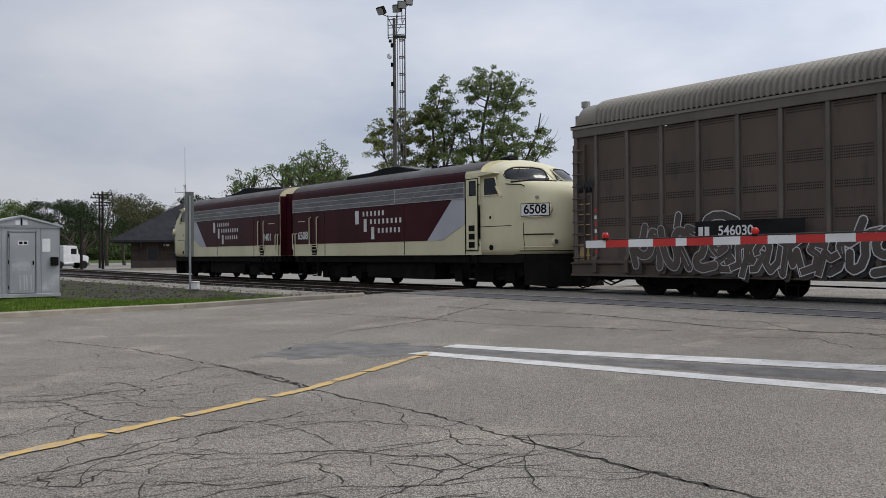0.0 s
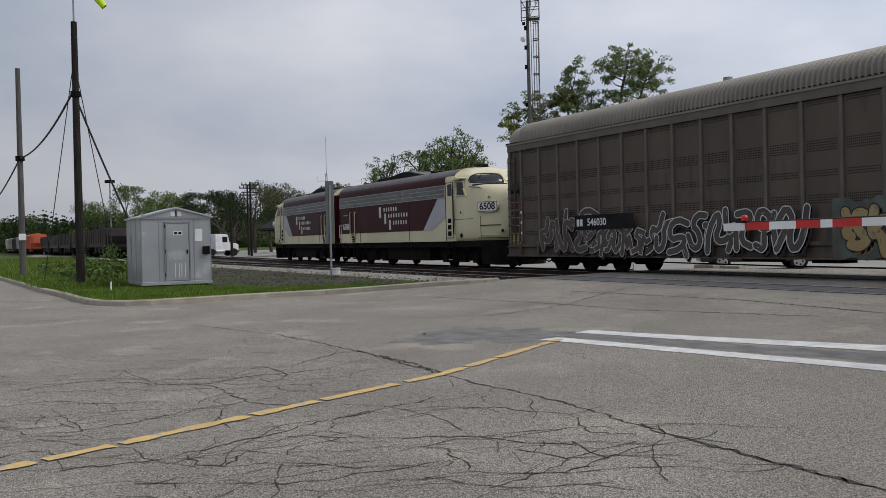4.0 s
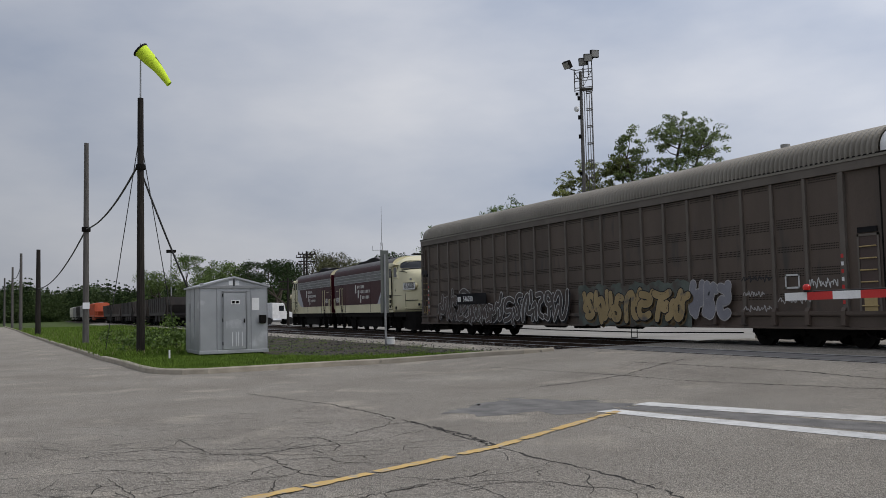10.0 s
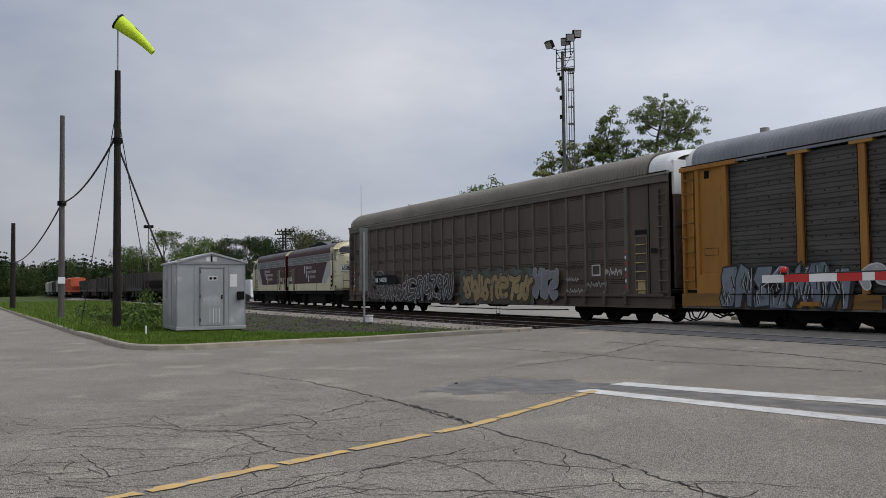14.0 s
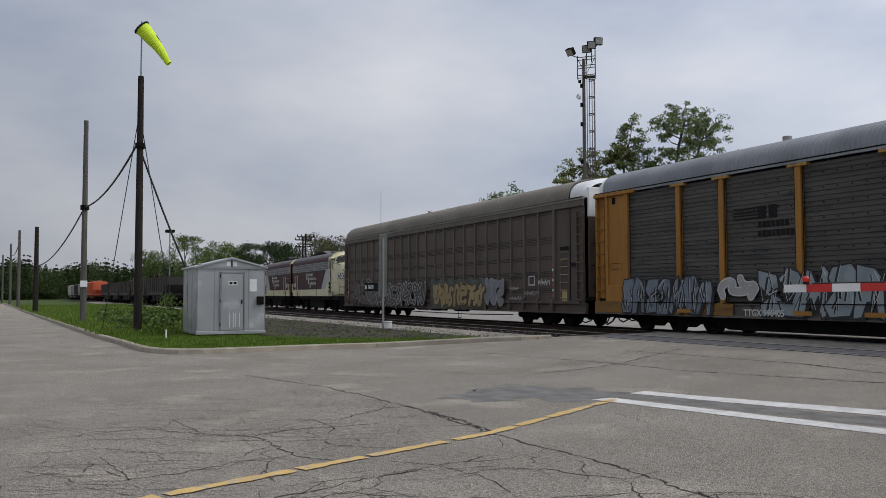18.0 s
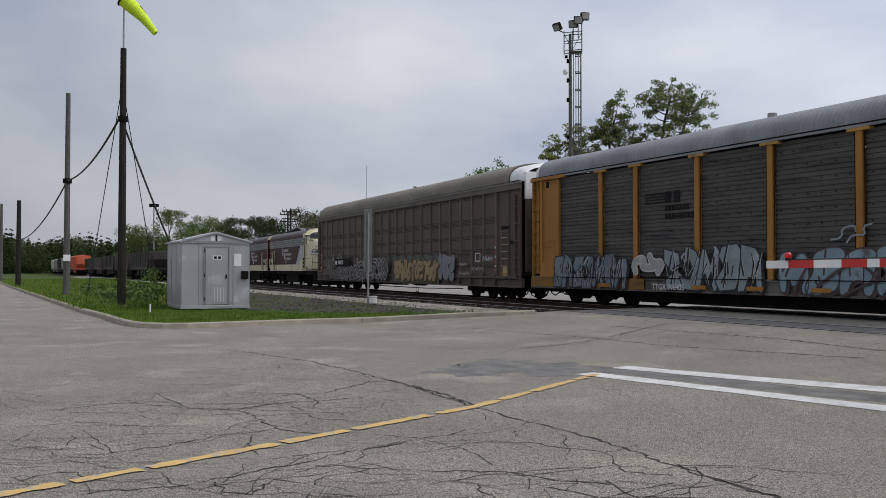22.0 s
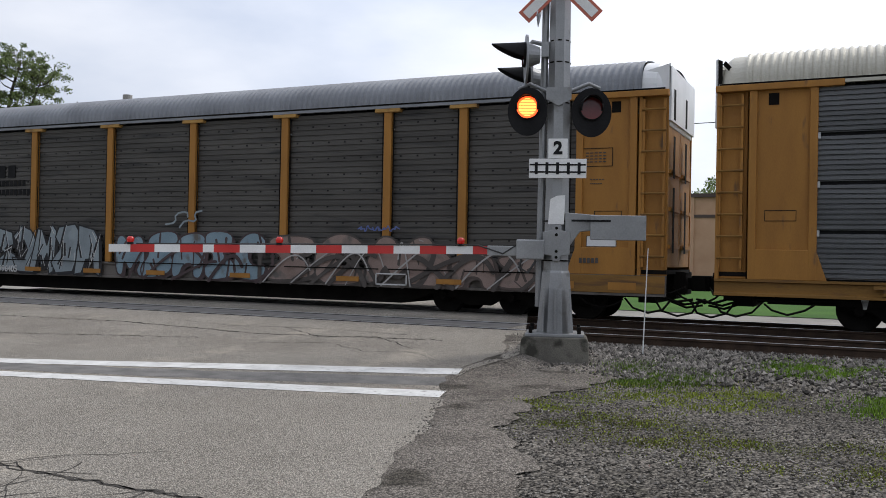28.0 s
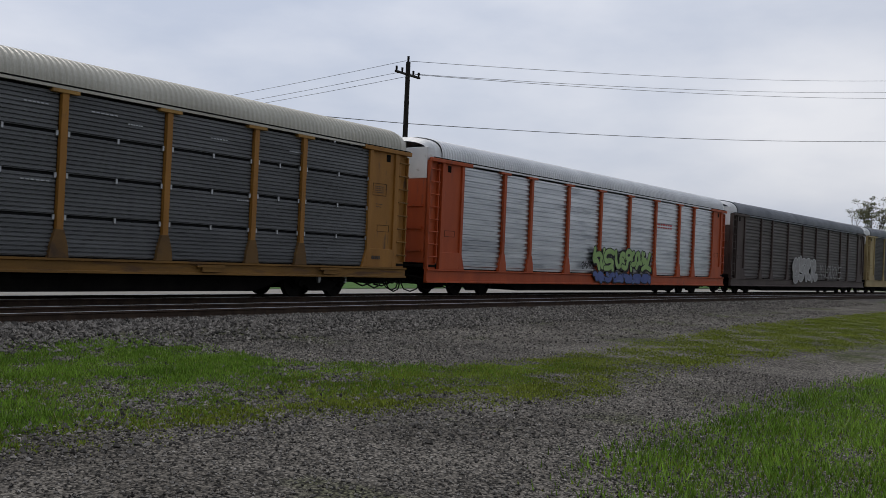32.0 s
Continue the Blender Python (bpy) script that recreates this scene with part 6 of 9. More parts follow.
    part("coupler", Geo().box(8.0 + dx, 8.9 + dx, -0.14, 0.14, 0.7, 1.0), UNDER, car, bevel=0.03)
    # roof gear
    part("exhaust_hatch", Geo().prism([(-5.0, 4.25), (-5.0, 4.54), (-3.3, 4.56), (-2.1, 4.68), (-1.3, 4.68), (0.4, 4.40)], "y", -0.8, 0.8), BLACK, car, "black raised roof hatch", bevel=0.02)
    part("hatch_lid", Geo().prism([(-4.9, 4.545), (-3.3, 4.565), (-2.1, 4.685), (-1.3, 4.685), (0.3, 4.42), (0.3, 4.44), (-1.3, 4.71), (-2.1, 4.71), (-3.3, 4.59), (-4.9, 4.57)], "y", -0.72, 0.72), LOCO_ROOF, car)
    for x in (-L + 0.9, -L + 1.9):
        part("roof_fan", Geo().rod((x, 0, 4.38), (x, 0, 4.52), 0.48, 0.44, 20), LOCO_ROOF, car)
    part("roof_box", Geo().box(1.1, 1.9, -0.5, 0.5, 4.38, 4.52), BLACK, car, bevel=0.04)
    for y in (-0.45, 0.45):
        part("exhaust_stack", Geo().rod((0.8, y, 4.3), (0.8, y, 4.56), 0.12, 0.12, 12), BLACK, car)
    for k, y in enumerate((-0.2, 0.0, 0.2)):
        part("horn", Geo().rod((door + 0.2, y, 4.52), (door + 0.75 - 0.08 * k, y, 4.53), 0.03, 0.07, 10), BLACK, car)
    part("roof_conduit", Geo().pipe([(-L + 0.3, -0.7, 4.37), (-L + 5, -0.75, 4.38), (door - 0.2, -0.75, 4.37)], 0.03), LOCO_ROOF, car)
    # underside: tanks, boxes and trucks under a deep sill
    g = Geo().box(-2.6, 2.0, -1.35, 1.35, 0.30, 1.18)
    g.rod((-2.9, -1.15, 0.95), (2.4, -1.15, 0.95), 0.16, 0.16, 10)
    part("fuel_tank", g, UNDER, car, bevel=0.06)
    part("frame_rail", Geo().box(-L + 0.05, 6.9 + dx, -1.5, 1.5, 0.92, 1.2), UNDER, car)
    for x in (-L + 3.6, 4.55 + dx):
        truck(car, x, 2.74, 2, True)
        g = Geo()
        for s in (-1, 1):
            g.box(x - 1.95, x + 1.95, s * 1.02 - 0.12, s * 1.02 + 0.12, 0.5, 1.0)
            g.box(x - 0.55, x + 0.55, s * 1.12 - 0.12, s * 1.12 + 0.12, 0.26, 0.95)
            for q in (-1.37, 1.37):
                g.box(x + q - 0.22, x + q + 0.22, s * 1.1 - 0.1, s * 1.1 + 0.1, 0.24, 0.66)
            g.rod((x - 1.0, s * 1.2, 0.86), (x - 0.35, s * 1.2, 0.86), 0.13, 0.13, 10)
            g.rod((x + 0.4, s * 1.2, 0.86), (x + 1.05, s * 1.2, 0.86), 0.13, 0.13, 10)
        part("truck_frame", g, UNDER, car, bevel=0.02)
    for s in (-1, 1):
        for x in (-L + 0.7, -L + 2.0, door + 0.3):
            g = Geo()
            for z in (0.35, 0.62, 0.9):
                g.box(x - 0.2, x + 0.2, *sorted((s * 1.38, s * 1.58)), z, z + 0.03)
            g.box(x - 0.22, x - 0.19, *sorted((s * 1.38, s * 1.56)), 0.3, 1.2).box(x + 0.19, x + 0.22, *sorted((s * 1.38, s * 1.56)), 0.3, 1.2)
            part("step", g, UNDER, car)
            part("step_edge", Geo().box(x - 0.16, x + 0.16, *sorted((s * 1.58, s * 1.59)), 0.36, 0.378), WHITE, car, "white painted step edge")
    part("gangway_bellows", Geo().box(-L - 0.5, -L - 0.01, -1.25, 1.25, 1.2, 4.05), MAROON, car, "dark red gangway bellows")
    part("rear_wall", Geo().box(-L - 0.04, -L - 0.005, -1.55, 1.55, 1.2, 3.95), MAROON, car)
    part("rear_coupler", Geo().box(-L - 0.6, -L, -0.14, 0.14, 0.7, 1.0), UNDER, car)
    # road name, drawn as plain bars on the side that faces the street
    f = -1 if dx == 0 else 1
    rows = [(0, 0.62, 2.44, 2.98, 1), (0.62, 2.3, 2.74, 2.93, 6), (0.66, 1.16, 2.12, 2.64, 1), (1.16, 3.5, 2.42, 2.61, 8), (1.2, 1.72, 1.82, 2.30, 1), (1.72, 3.4, 2.06, 2.25, 6)]
    name_bars(car, pose(name_x, f * 1.597, 0, 0, 0, 0 if f < 0 else 180), rows)
    lettering("number", number, 0.46, LETTER_WHITE, car, pose(number_x, f * 1.60, 2.06, 90, 0, 0 if f < 0 else 180), "white fleet number on the flank", 0.012)
    return car


loco_a = locomotive("cream and maroon streamlined diesel locomotive with rounded nose", "6508", 8.45, 8.95, -3.15, -7.5)
TRAIN.append((loco_a, -28.55, 0))
loco_b = locomotive("cream and maroon streamlined diesel locomotive facing away", "1401", 7.2, 9.05, 0.99, -5.87)
TRAIN.append((loco_b, -45.35, 180))
brown = rack_b("dirty brown enclosed car carrier with graffiti along its lower side")
TRAIN.append((brown, -4.70, 0))
ns = rack_a("yellow-posted car carrier with sooty grey panels and graffiti", YELLOW, GALV_DARK, ROOF_GREY, NS_SILL, WHITE_CAP, rows=1, gusset=False, clips=False, post_w=0.2, sill_z=(0.58, 1.02), panel_z=1.03, pitch=0.13, rib=0.02, axles=3)
TRAIN.append((ns, 24.57, 0))
csx = rack_a("yellow-posted car carrier with grey corrugated panels and cream roof", YELLOW, GALV, ROOF_TAN, SILL_YELLOW, ROOF_TAN, sill_z=(0.66, 1.0), panel_z=1.0, pitch=0.09, rib=0.04, at=(-9.45, -7.42, -4.5, -1.6, 1.25, 4.13, 7.06, 8.96), ends=(-12.08, 11.92))
TRAIN.append((csx, 53.58, 0))
# sheet-steel hoods over the end doors
for side in (-1.44, 1.42):
    part("hood_cheek", Geo().prism([(13.2, 4.93), (14.02, 4.93), (14.02, 5.50), (13.2, 5.30)], "y", side, side + 0.02), WHITE_CAP, ns, "white sheet-steel end hood")
    part("hood_cheek", Geo().prism([(-14.02, 4.93), (-13.92, 4.93), (-13.92, 5.47), (-14.02, 5.52)], "y", side, side + 0.02).prism([(-13.92, 5.40), (-13.86, 5.47), (-13.45, 5.0), (-13.52, 4.95)], "y", side, side + 0.02), UNDER, csx, "torn dark edge of the end hood")
part("hood_front", Geo().box(14.0, 14.05, -1.44, 1.44, 4.3, 5.44), WHITE_CAP, ns, "white sheet-steel end hood")
part("hood_front", Geo().box(-14.05, -14.0, -1.44, 1.44, 4.1, 5.50), WHITE_CAP, csx, "white sheet-steel end hood")
for x0, x1 in ((-14.0, -6.9), (10.9, 14.0)):
    part("sill_end", Geo().box(x0, x1, -1.612, -1.602, 0.64, 1.01), SILL_YELLOW, ns, "rusty yellow end of the side sill")
for x in (11.75, 13.1):
    part("reflective_patch", Geo().box(x - 0.3, x + 0.3, -1.620, -1.614, 0.70, 0.86), YELLOW, ns)
part("hood_flap", Geo().prism([(13.05, 5.30), (13.25, 5.33), (13.32, 4.98), (13.12, 4.93)], "y", -1.475, -1.45), UNDER, ns, "torn black rubber flap")
for y in (-1.05, 0.35):
    for z0, z1 in ((3.1, 4.0), (1.5, 2.9), (4.35, 5.0)):
        part("door_slot", Geo().box(14.05, 14.056, y - 0.1, y + 0.1, z0, z1), UNDER, ns, "dark slot in the end door")
org = rack_a("orange car carrier with bright corrugated panels and white roof", ORANGE, GALV_BRIGHT, ROOF_WHITE, ORANGE, WHITE_CAP, rows=1, post_w=0.17, tee=True, clips=False, pitch=0.19, rib=0.045, sill_z=(0.50, 0.98), panel_z=1.0)
TRAIN.append((org, 82.8, 0))
dark = rack_a("dark brown car carrier with pale graffiti", DARK_BROWN, GALV_BROWN, ROOF_GREY, DARK_BROWN, WHITE_CAP, rows=1, post_w=0.15, tee=False, clips=False, pitch=0.2, rib=0.05, sill_z=(0.50, 0.98), panel_z=1.0)
TRAIN.append((dark, 111.95, 0))
tan = rack_a("faded tan car carrier at the end of view", TAN_YELLOW, GALV_DARK, ROOF_GREY, TAN_YELLOW, WHITE_CAP, rows=1, tee=False, clips=False)
TRAIN.append((tan, 140.7, 0))


# ---------------------------------------------------------------- crossing signal and gate
SIG = pose(-4.235, 13.43, 0, 0, 0, 17)     # turned to face the road
sig = thing("crossing_signal", "grey steel railway crossing signal mast on a concrete base", "crossing signal", SIG)
part("foundation", Geo().prism([(-0.52, 0.0), (0.52, 0.0), (0.5, 0.42), (0.46, 0.47), (-0.46, 0.47), (-0.5, 0.42)], "y", -0.42, 0.42), DARK_CONCRETE, sig, "square weathered concrete base", bevel=0.02)
part("base_plate", Geo().box(-0.44, 0.44, -0.38, 0.38, 0.47, 0.52), STEEL_MAST, sig, bevel=0.01)
for x in (-0.36, 0.36):
    for y in (-0.3, 0.3):
        part("anchor_bolt", Geo().rod((x, y, 0.5), (x, y, 0.62), 0.03, 0.03, 6), UNDER, sig)
oct8 = [(math.cos(a), math.sin(a)) for a in [math.pi / 8 + k * math.pi / 4 for k in range(8)]]
part("pedestal", Geo().loft([[(c * r, s * r, z) for c, s in oct8] for r, z in ((0.30, 0.52), (0.285, 0.7), (0.225, 1.42), (0.212, 1.46))]), STEEL_MAST, sig, "flared sheet-steel pedestal")
for a in (-0.6, 0.0, 0.7):
    part("pedestal_rib", Geo().box(a * 0.3 - 0.012, a * 0.3 + 0.012, -0.33, -0.2, 0.54, 1.2), STEEL_MAST, sig)
part("mast", Geo().loft([[(c * r, s * r, z) for c, s in oct8] for r, z in ((0.205, 1.3), (0.185, 3.0), (0.165, 6.2), (0.15, 6.22))]), STEEL_MAST, sig, "tapered octagonal mast")
part("conduit", Geo().rod((-0.26, 0.02, 0.9), (-0.22, 0.02, 5.6), 0.055, 0.055, 10), STEEL_MAST, sig)
for z in (1.6, 2.2, 4.0, 4.62, 4.95):
    r = 0.212 - 0.0125 * (z - 1.3)
    part("clamp", Geo().rod((0, 0, z), (0, 0, z + 0.02), r, r, 16), UNDER, sig)


def flasher(parent, m, lens, core=None, reach=0.26, target=BLACK):
    """One flashing lamp: oval target, hood and red lens; its front looks along local -y."""
    oval = [(0.30 * math.cos(k * math.pi / 20), 0.37 * math.sin(k * math.pi / 20) - 0.06) for k in range(40)]
    f = part("flasher", Geo().prism(oval, "y", -0.02, 0.01), target, parent, "oval black target with red lens")
    f.matrix_basis = m
    part("lamp_housing", Geo().rod((0, 0.0, 0), (0, 0.2, 0), 0.2, 0.12, 20), target, f)
    part("lens", Geo().rod((0, -0.05, 0), (0, -0.03, 0), 0.165, 0.165, 28), lens, f)
    if core:
        part("lens_core", Geo().rod((0, -0.056, 0.0), (0, -0.051, 0.0), 0.135, 0.135, 24), core, f)
        for k in range(-6, 7):
            w = math.sqrt(max(0, 0.155 ** 2 - (k * 0.023) ** 2))
            part("lens_rib", Geo().box(-w, w, -0.062, -0.057, k * 0.023 - 0.004, k * 0.023 + 0.004), lens, f)
    rings = []
    for u in (0.0, 0.5, 1.0):
        ring = []
        for k in range(21):
            a = math.radians(-35 + 250 * k / 20)
            out = max(0.0, (math.sin(a) + 0.4) / 1.4) ** 0.7
            r = 0.185 - 0.03 * u
            ring.append((math.cos(a) * r, -0.02 - reach * u * out, math.sin(a) * r + 0.01))
        rings.append(ring)
    g = Geo().loft(rings, closed=False, caps=False)
    g.loft([[(x * 0.95, y, z * 0.95) for x, y, z in ring] for ring in rings], closed=False, caps=False)
    part("hood", g, BLACK, f)
    part("rim", Geo().loft([[(math.cos(a) * r, y, math.sin(a) * r) for a in [k * math.pi / 14 for k in range(28)]] for r, y in ((0.167, -0.06), (0.185, -0.06), (0.185, -0.02))], caps=False), UNDER, f)
    return f


ZF = 3.93
g = Geo().pipe([(-0.62, -0.06, ZF + 0.30), (-0.45, -0.05, ZF + 0.38), (0, -0.12, ZF + 0.18), (0.45, -0.05, ZF + 0.38), (0.62, -0.06, ZF + 0.30)], 0.03, 8)
g.prism([(-0.19, ZF + 0.12), (0, ZF + 0.02), (0.19, ZF + 0.12), (0.19, ZF + 0.3), (-0.19, ZF + 0.3)], "y", -0.21, -0.19)
part("cross_arm", g, STEEL_MAST, sig, "bent pipe arm with a clamp plate")
flasher(sig, pose(-0.47, -0.16, ZF, 0, 0, -1), LIT_LENS, LIT_CORE)
flasher(sig, pose(0.49, -0.16, ZF - 0.02, 0, 0, 5), DIM_LENS)
# second pair, turned towards the side street
arm2 = Geo().pipe([(-0.2, 0, 4.92), (-0.42, -0.05, 4.96), (-0.5, -0.06, 4.86)], 0.035, 8)
arm2.box(-0.28, -0.16, -0.1, 0.1, 4.72, 4.95)
part("side_arm", arm2, STEEL_MAST, sig)
flasher(sig, pose(-0.50, -0.12, 4.74, 0, 0, -82), DIM_LENS, None, 0.52, STEEL_MAST)
flasher(sig, pose(-0.46, 0.62, 4.52, 0, 0, -82), DIM_LENS, None, 0.52, STEEL_MAST)
# crossbuck
for a, sgn in ((45, 1), (-45, -1)):
    cb = part("crossbuck_blade", Geo().box(-0.78, 0.78, -0.012, 0.0, -0.115, 0.115), RED_ORANGE, sig, "white crossbuck blade with red border", bevel=0.004)
    cb.matrix_basis = pose(0, -0.215 - 0.008 * sgn, 5.84, 0, a, 0)
    inn = part("blade_face", Geo().box(-0.73, 0.73, -0.016, -0.0125, -0.07, 0.07), WHITE, cb)
for a in (20, -20):
    cb = part("rear_blade", Geo().box(-0.78, 0.78, 0.0, 0.012, -0.10, 0.10), CLIP, sig, "bare back of a crossbuck blade")
    cb.matrix_basis = pose(-0.26, 0.3, 5.78, 0, a * 2.25, 82)
pl = part("tracks_plate", Geo().box(-0.145, 0.145, -0.235, -0.225, -0.15, 0.15), WHITE, sig, "white plate with the number of tracks", bevel=0.004)
pl.location.z = 3.30
lettering("numeral", "2", 0.26, BLACK, pl, pose(0, -0.239, 0, 90, 0, 0), "black numeral", 0.012)
tp = part("track_symbol_plate", Geo().box(-0.43, 0.43, -0.240, -0.228, -0.145, 0.145), WHITE, sig, "white plate with a black track symbol", bevel=0.004)
tp.location.z = 3.0
for z in (-0.055, 0.055):
    part("rail_bar", Geo().box(-0.42, 0.42, -0.245, -0.241, z - 0.012, z + 0.012), BLACK, tp)
for k in range(5):
    part("tie_bar", Geo().box(-0.32 + k * 0.16 - 0.022, -0.32 + k * 0.16 + 0.022, -0.246, -0.241, -0.09, 0.09), BLACK, tp)
st = part("torn_sticker", Geo().prism([(-0.13, -0.22), (0.11, -0.22), (0.12, 0.22), (0.0, 0.21), (-0.1, 0.16)], "y", -0.214, -0.205), WHITE, sig, "torn white paper sticker")
st.location.z = 2.38
part("cover_plate", Geo().prism([(-0.2, 1.70), (-0.07, 1.68), (-0.05, 1.60), (0.05, 1.60), (0.07, 1.68), (0.2, 1.70), (0.21, 2.04), (0.08, 2.07), (0.05, 2.15), (-0.05, 2.15), (-0.08, 2.07), (-0.21, 2.04)], "y", -0.235, -0.2), STEEL_MAST, sig, "cast cover plate with bolts", bevel=0.01)
for z in (1.66, 1.75, 2.0, 2.1):
    part("bolt", Geo().rod((0, -0.25, z), (0, -0.23, z), 0.025, 0.025, 6), UNDER, sig)
# gate mechanism, counterweight and arm
gate = thing("crossing_gate", "lowered red and white striped crossing gate arm", "crossing gate", SIG)
part("gate_hub", Geo().box(-0.6, -0.18, -0.30, -0.05, 1.62, 1.92), STEEL_MAST, gate, bevel=0.02)
part("counterweight_arm", Geo().prism([(0.14, 1.75), (0.35, 2.05), (0.95, 2.12), (0.95, 2.28), (0.12, 2.34)], "y", -0.2, -0.12), STEEL_MAST, gate, bevel=0.01)
part("counterweight", Geo().box(0.5, 1.32, -0.28, -0.22, 1.93, 2.30), STEEL_MAST, gate, "galvanised counterweight plate", bevel=0.01)
part("arm_slot", Geo().box(0.22, 0.8, -0.292, -0.283, 2.2, 2.23), BLACK, gate)
part("arm_root", Geo().box(-1.04, -0.45, -0.24, -0.16, 1.67, 1.82), STEEL_MAST, gate, bevel=0.01)
part("cable_loop", Geo().pipe([(-0.5, -0.25, 1.7), (-0.55, -0.28, 1.5), (-0.42, -0.28, 1.42), (-0.3, -0.25, 1.6)], 0.02), WIRE, gate)
# striped arm
def arm_z(x):
    return 1.75 + (x + 1.0) * 0.0115


x = -7.16
for k, wd in enumerate([0.37, 0.41, 0.43, 0.38, 0.18, 0.43, 0.42] + [0.41] * 8 + [0.22]):
    red = k % 2 == 1
    za, zb = arm_z(x), arm_z(x + wd)
    part("arm_stripe", Geo().prism([(x, za - 0.062), (x + wd, zb - 0.062), (x + wd, zb + 0.062), (x, za + 0.062)], "y", -0.225, -0.185), RED if red else WHITE, gate, "red reflective band" if red else "white reflective band")
    x += wd
for x in (-1.45, -4.32, -6.8):
    z = arm_z(x)
    part("gate_lamp", Geo().rod((x, -0.205, z + 0.06), (x, -0.205, z + 0.095), 0.05, 0.05, 12), BLACK, gate)
    part("gate_lamp_lens", Geo().loft([[(x + r * math.cos(k * 0.5236), -0.205 + r * math.sin(k * 0.5236), z + h) for k in range(12)] for r, h in ((0.045, 0.095), (0.062, 0.13), (0.055, 0.165), (0.03, 0.19))]), GATE_GLOW, gate, "glowing red gate lamp", smooth=True)
part("arm_cable", Geo().pipe([(-0.5, -0.24, 1.9), (-0.8, -0.25, 1.70), (-1.2, -0.24, 1.83), (-6.7, -0.20, 1.757)], 0.012), WIRE, gate)

# ---------------------------------------------------------------- paint and lettering on the cars
def bars(car, x0, x1, z0, z1, n, material, y=-1.63, label="plain bars in place of lettering", gap=0.3):
    g = Geo()
    w = (x1 - x0) / n
    for k in range(n):
        g.box(x0 + k * w, x0 + (k + 1 - gap) * w, y - 0.003, y + 0.003, z0, z1)
    part("lettering_block", g, material, car, label)


graffiti(brown, -12.3, -9.6, 0.62, 2.0, 3, G_RUST, G_GREY, G_WHITE, 3, y=-1.675, line_w=0.026, body=0.15, spiky=0.3, label="pale-edged graffiti letters over rusty fill", depth=G_DARK)
graffiti(brown, -9.7, -6.6, 0.6, 1.6, 5, G_RUST, G_WHITE, G_TEAL, 4, y=-1.675, line_w=0.022, body=0.16, spiky=0.8, label="white-edged graffiti letters over rusty fill", depth=G_DARK)
graffiti(brown, -11.0, -9.5, 1.45, 2.3, 1, G_DARK, G_WHITE, None, 6, y=-1.668, line_w=0.028, body=0.22, spiky=0.3, label="white-edged rounded graffiti shape")
graffiti(brown, -6.45, -0.55, 0.6, 2.0, 7, G_DARK, G_WHITE, G_GREY, 5, y=-1.672, line_w=0.03, body=0.13, spiky=0.3, slant=0.14, label="white-edged graffiti letters on dark fill", depth=G_BLACK)
graffiti(brown, 0.55, 6.45, 0.62, 1.95, 7, G_TAN, G_BLACK, G_OCHRE, 11, y=-1.672, halo=G_HAZE, line_w=0.035, spiky=0.3, body=0.19, label="large ochre graffiti letters with black edges", depth=G_OCHRE)
graffiti(brown, 6.6, 8.4, 0.75, 2.08, 3, G_LILAC, G_GREY, None, 14, y=-1.672, line_w=0.03, body=0.2, spiky=0.3, label="pale lilac bubble graffiti letters")
graffiti(brown, 8.95, 9.95, 0.95, 1.32, 2, None, G_GREY, None, 21, y=-1.672, line_w=0.03, label="small white tag")
graffiti(brown, 8.95, 9.75, 1.38, 1.7, 2, None, G_GREY, None, 27, y=-1.672, line_w=0.03, label="small white tag")
graffiti(brown, 10.25, 11.35, 1.15, 1.55, 2, None, G_GREY, None, 22, y=-1.672, line_w=0.03, label="small white tag")
part("sprayed_square", frame_geo(10.75, -1.575, 1.85, 0.26, 0.2, 0.05), G_WHITE, brown, "white sprayed square")
graffiti(brown, 11.4, 12.3, 1.5, 2.05, 2, None, G_WHITE, None, 23, y=-1.672, line_w=0.03, label="small white tag")
graffiti(brown, 8.9, 10.0, 1.75, 2.2, 2, None, G_BLACK, None, 24, y=-1.672, line_w=0.034, label="small black tag")
graffiti(brown, -14.5, -13.8, 2.95, 3.5, 2, None, G_BLACK, None, 26, y=-1.63, line_w=0.035, spiky=0.8, label="black tag near the car's end")

fat_letters(ns, -12.35, -7.75, 0.6, 1.86, 7, G_DENIM, G_BLACK, G_BLACK, G_WHITE, 33, True, "block graffiti letters in pale silver with black edges")
graffiti(ns, -7.5, -6.3, 1.05, 1.9, 1, G_GREY, G_WHITE, G_WHITE, 35, y=-1.632, line_w=0.04, body=0.24, label="pale grey graffiti hand shape")
fat_letters(ns, -5.9, -1.75, 0.6, 2.08, 5, G_SILVER, G_BLACK, G_BLACK, G_WHITE, 37, True, "block graffiti letters in pale blue with black edges")
fat_letters(ns, -1.1, 4.0, 0.6, 1.96, 5, G_BLUE, G_MAROON, G_MAROON, G_GREY, 41, False, "large pale blue rounded graffiti letters with maroon shadows")
graffiti(ns, 0.75, 1.6, 1.95, 2.45, 1, None, G_SILVER, None, 43, y=-1.63, line_w=0.05, body=0.1, label="small pale sprayed outline")
fat_letters(ns, 3.9, 8.4, 0.6, 1.9, 3, G_PINK, G_DARK, G_DARK, G_GREY, 47, False, "dusty rose rounded graffiti letters")
fat_letters(ns, 8.0, 11.3, 0.6, 1.5, 3, G_PINK, G_RUST, G_RUST, G_GREY, 48, False, "dusty rose rounded graffiti letters")
sweeps(ns, 3.8, 11.2, 0.62, 1.7, 11, G_DARK, 0.11, 49, -1.672, "dark sprayed sweeps through the graffiti")
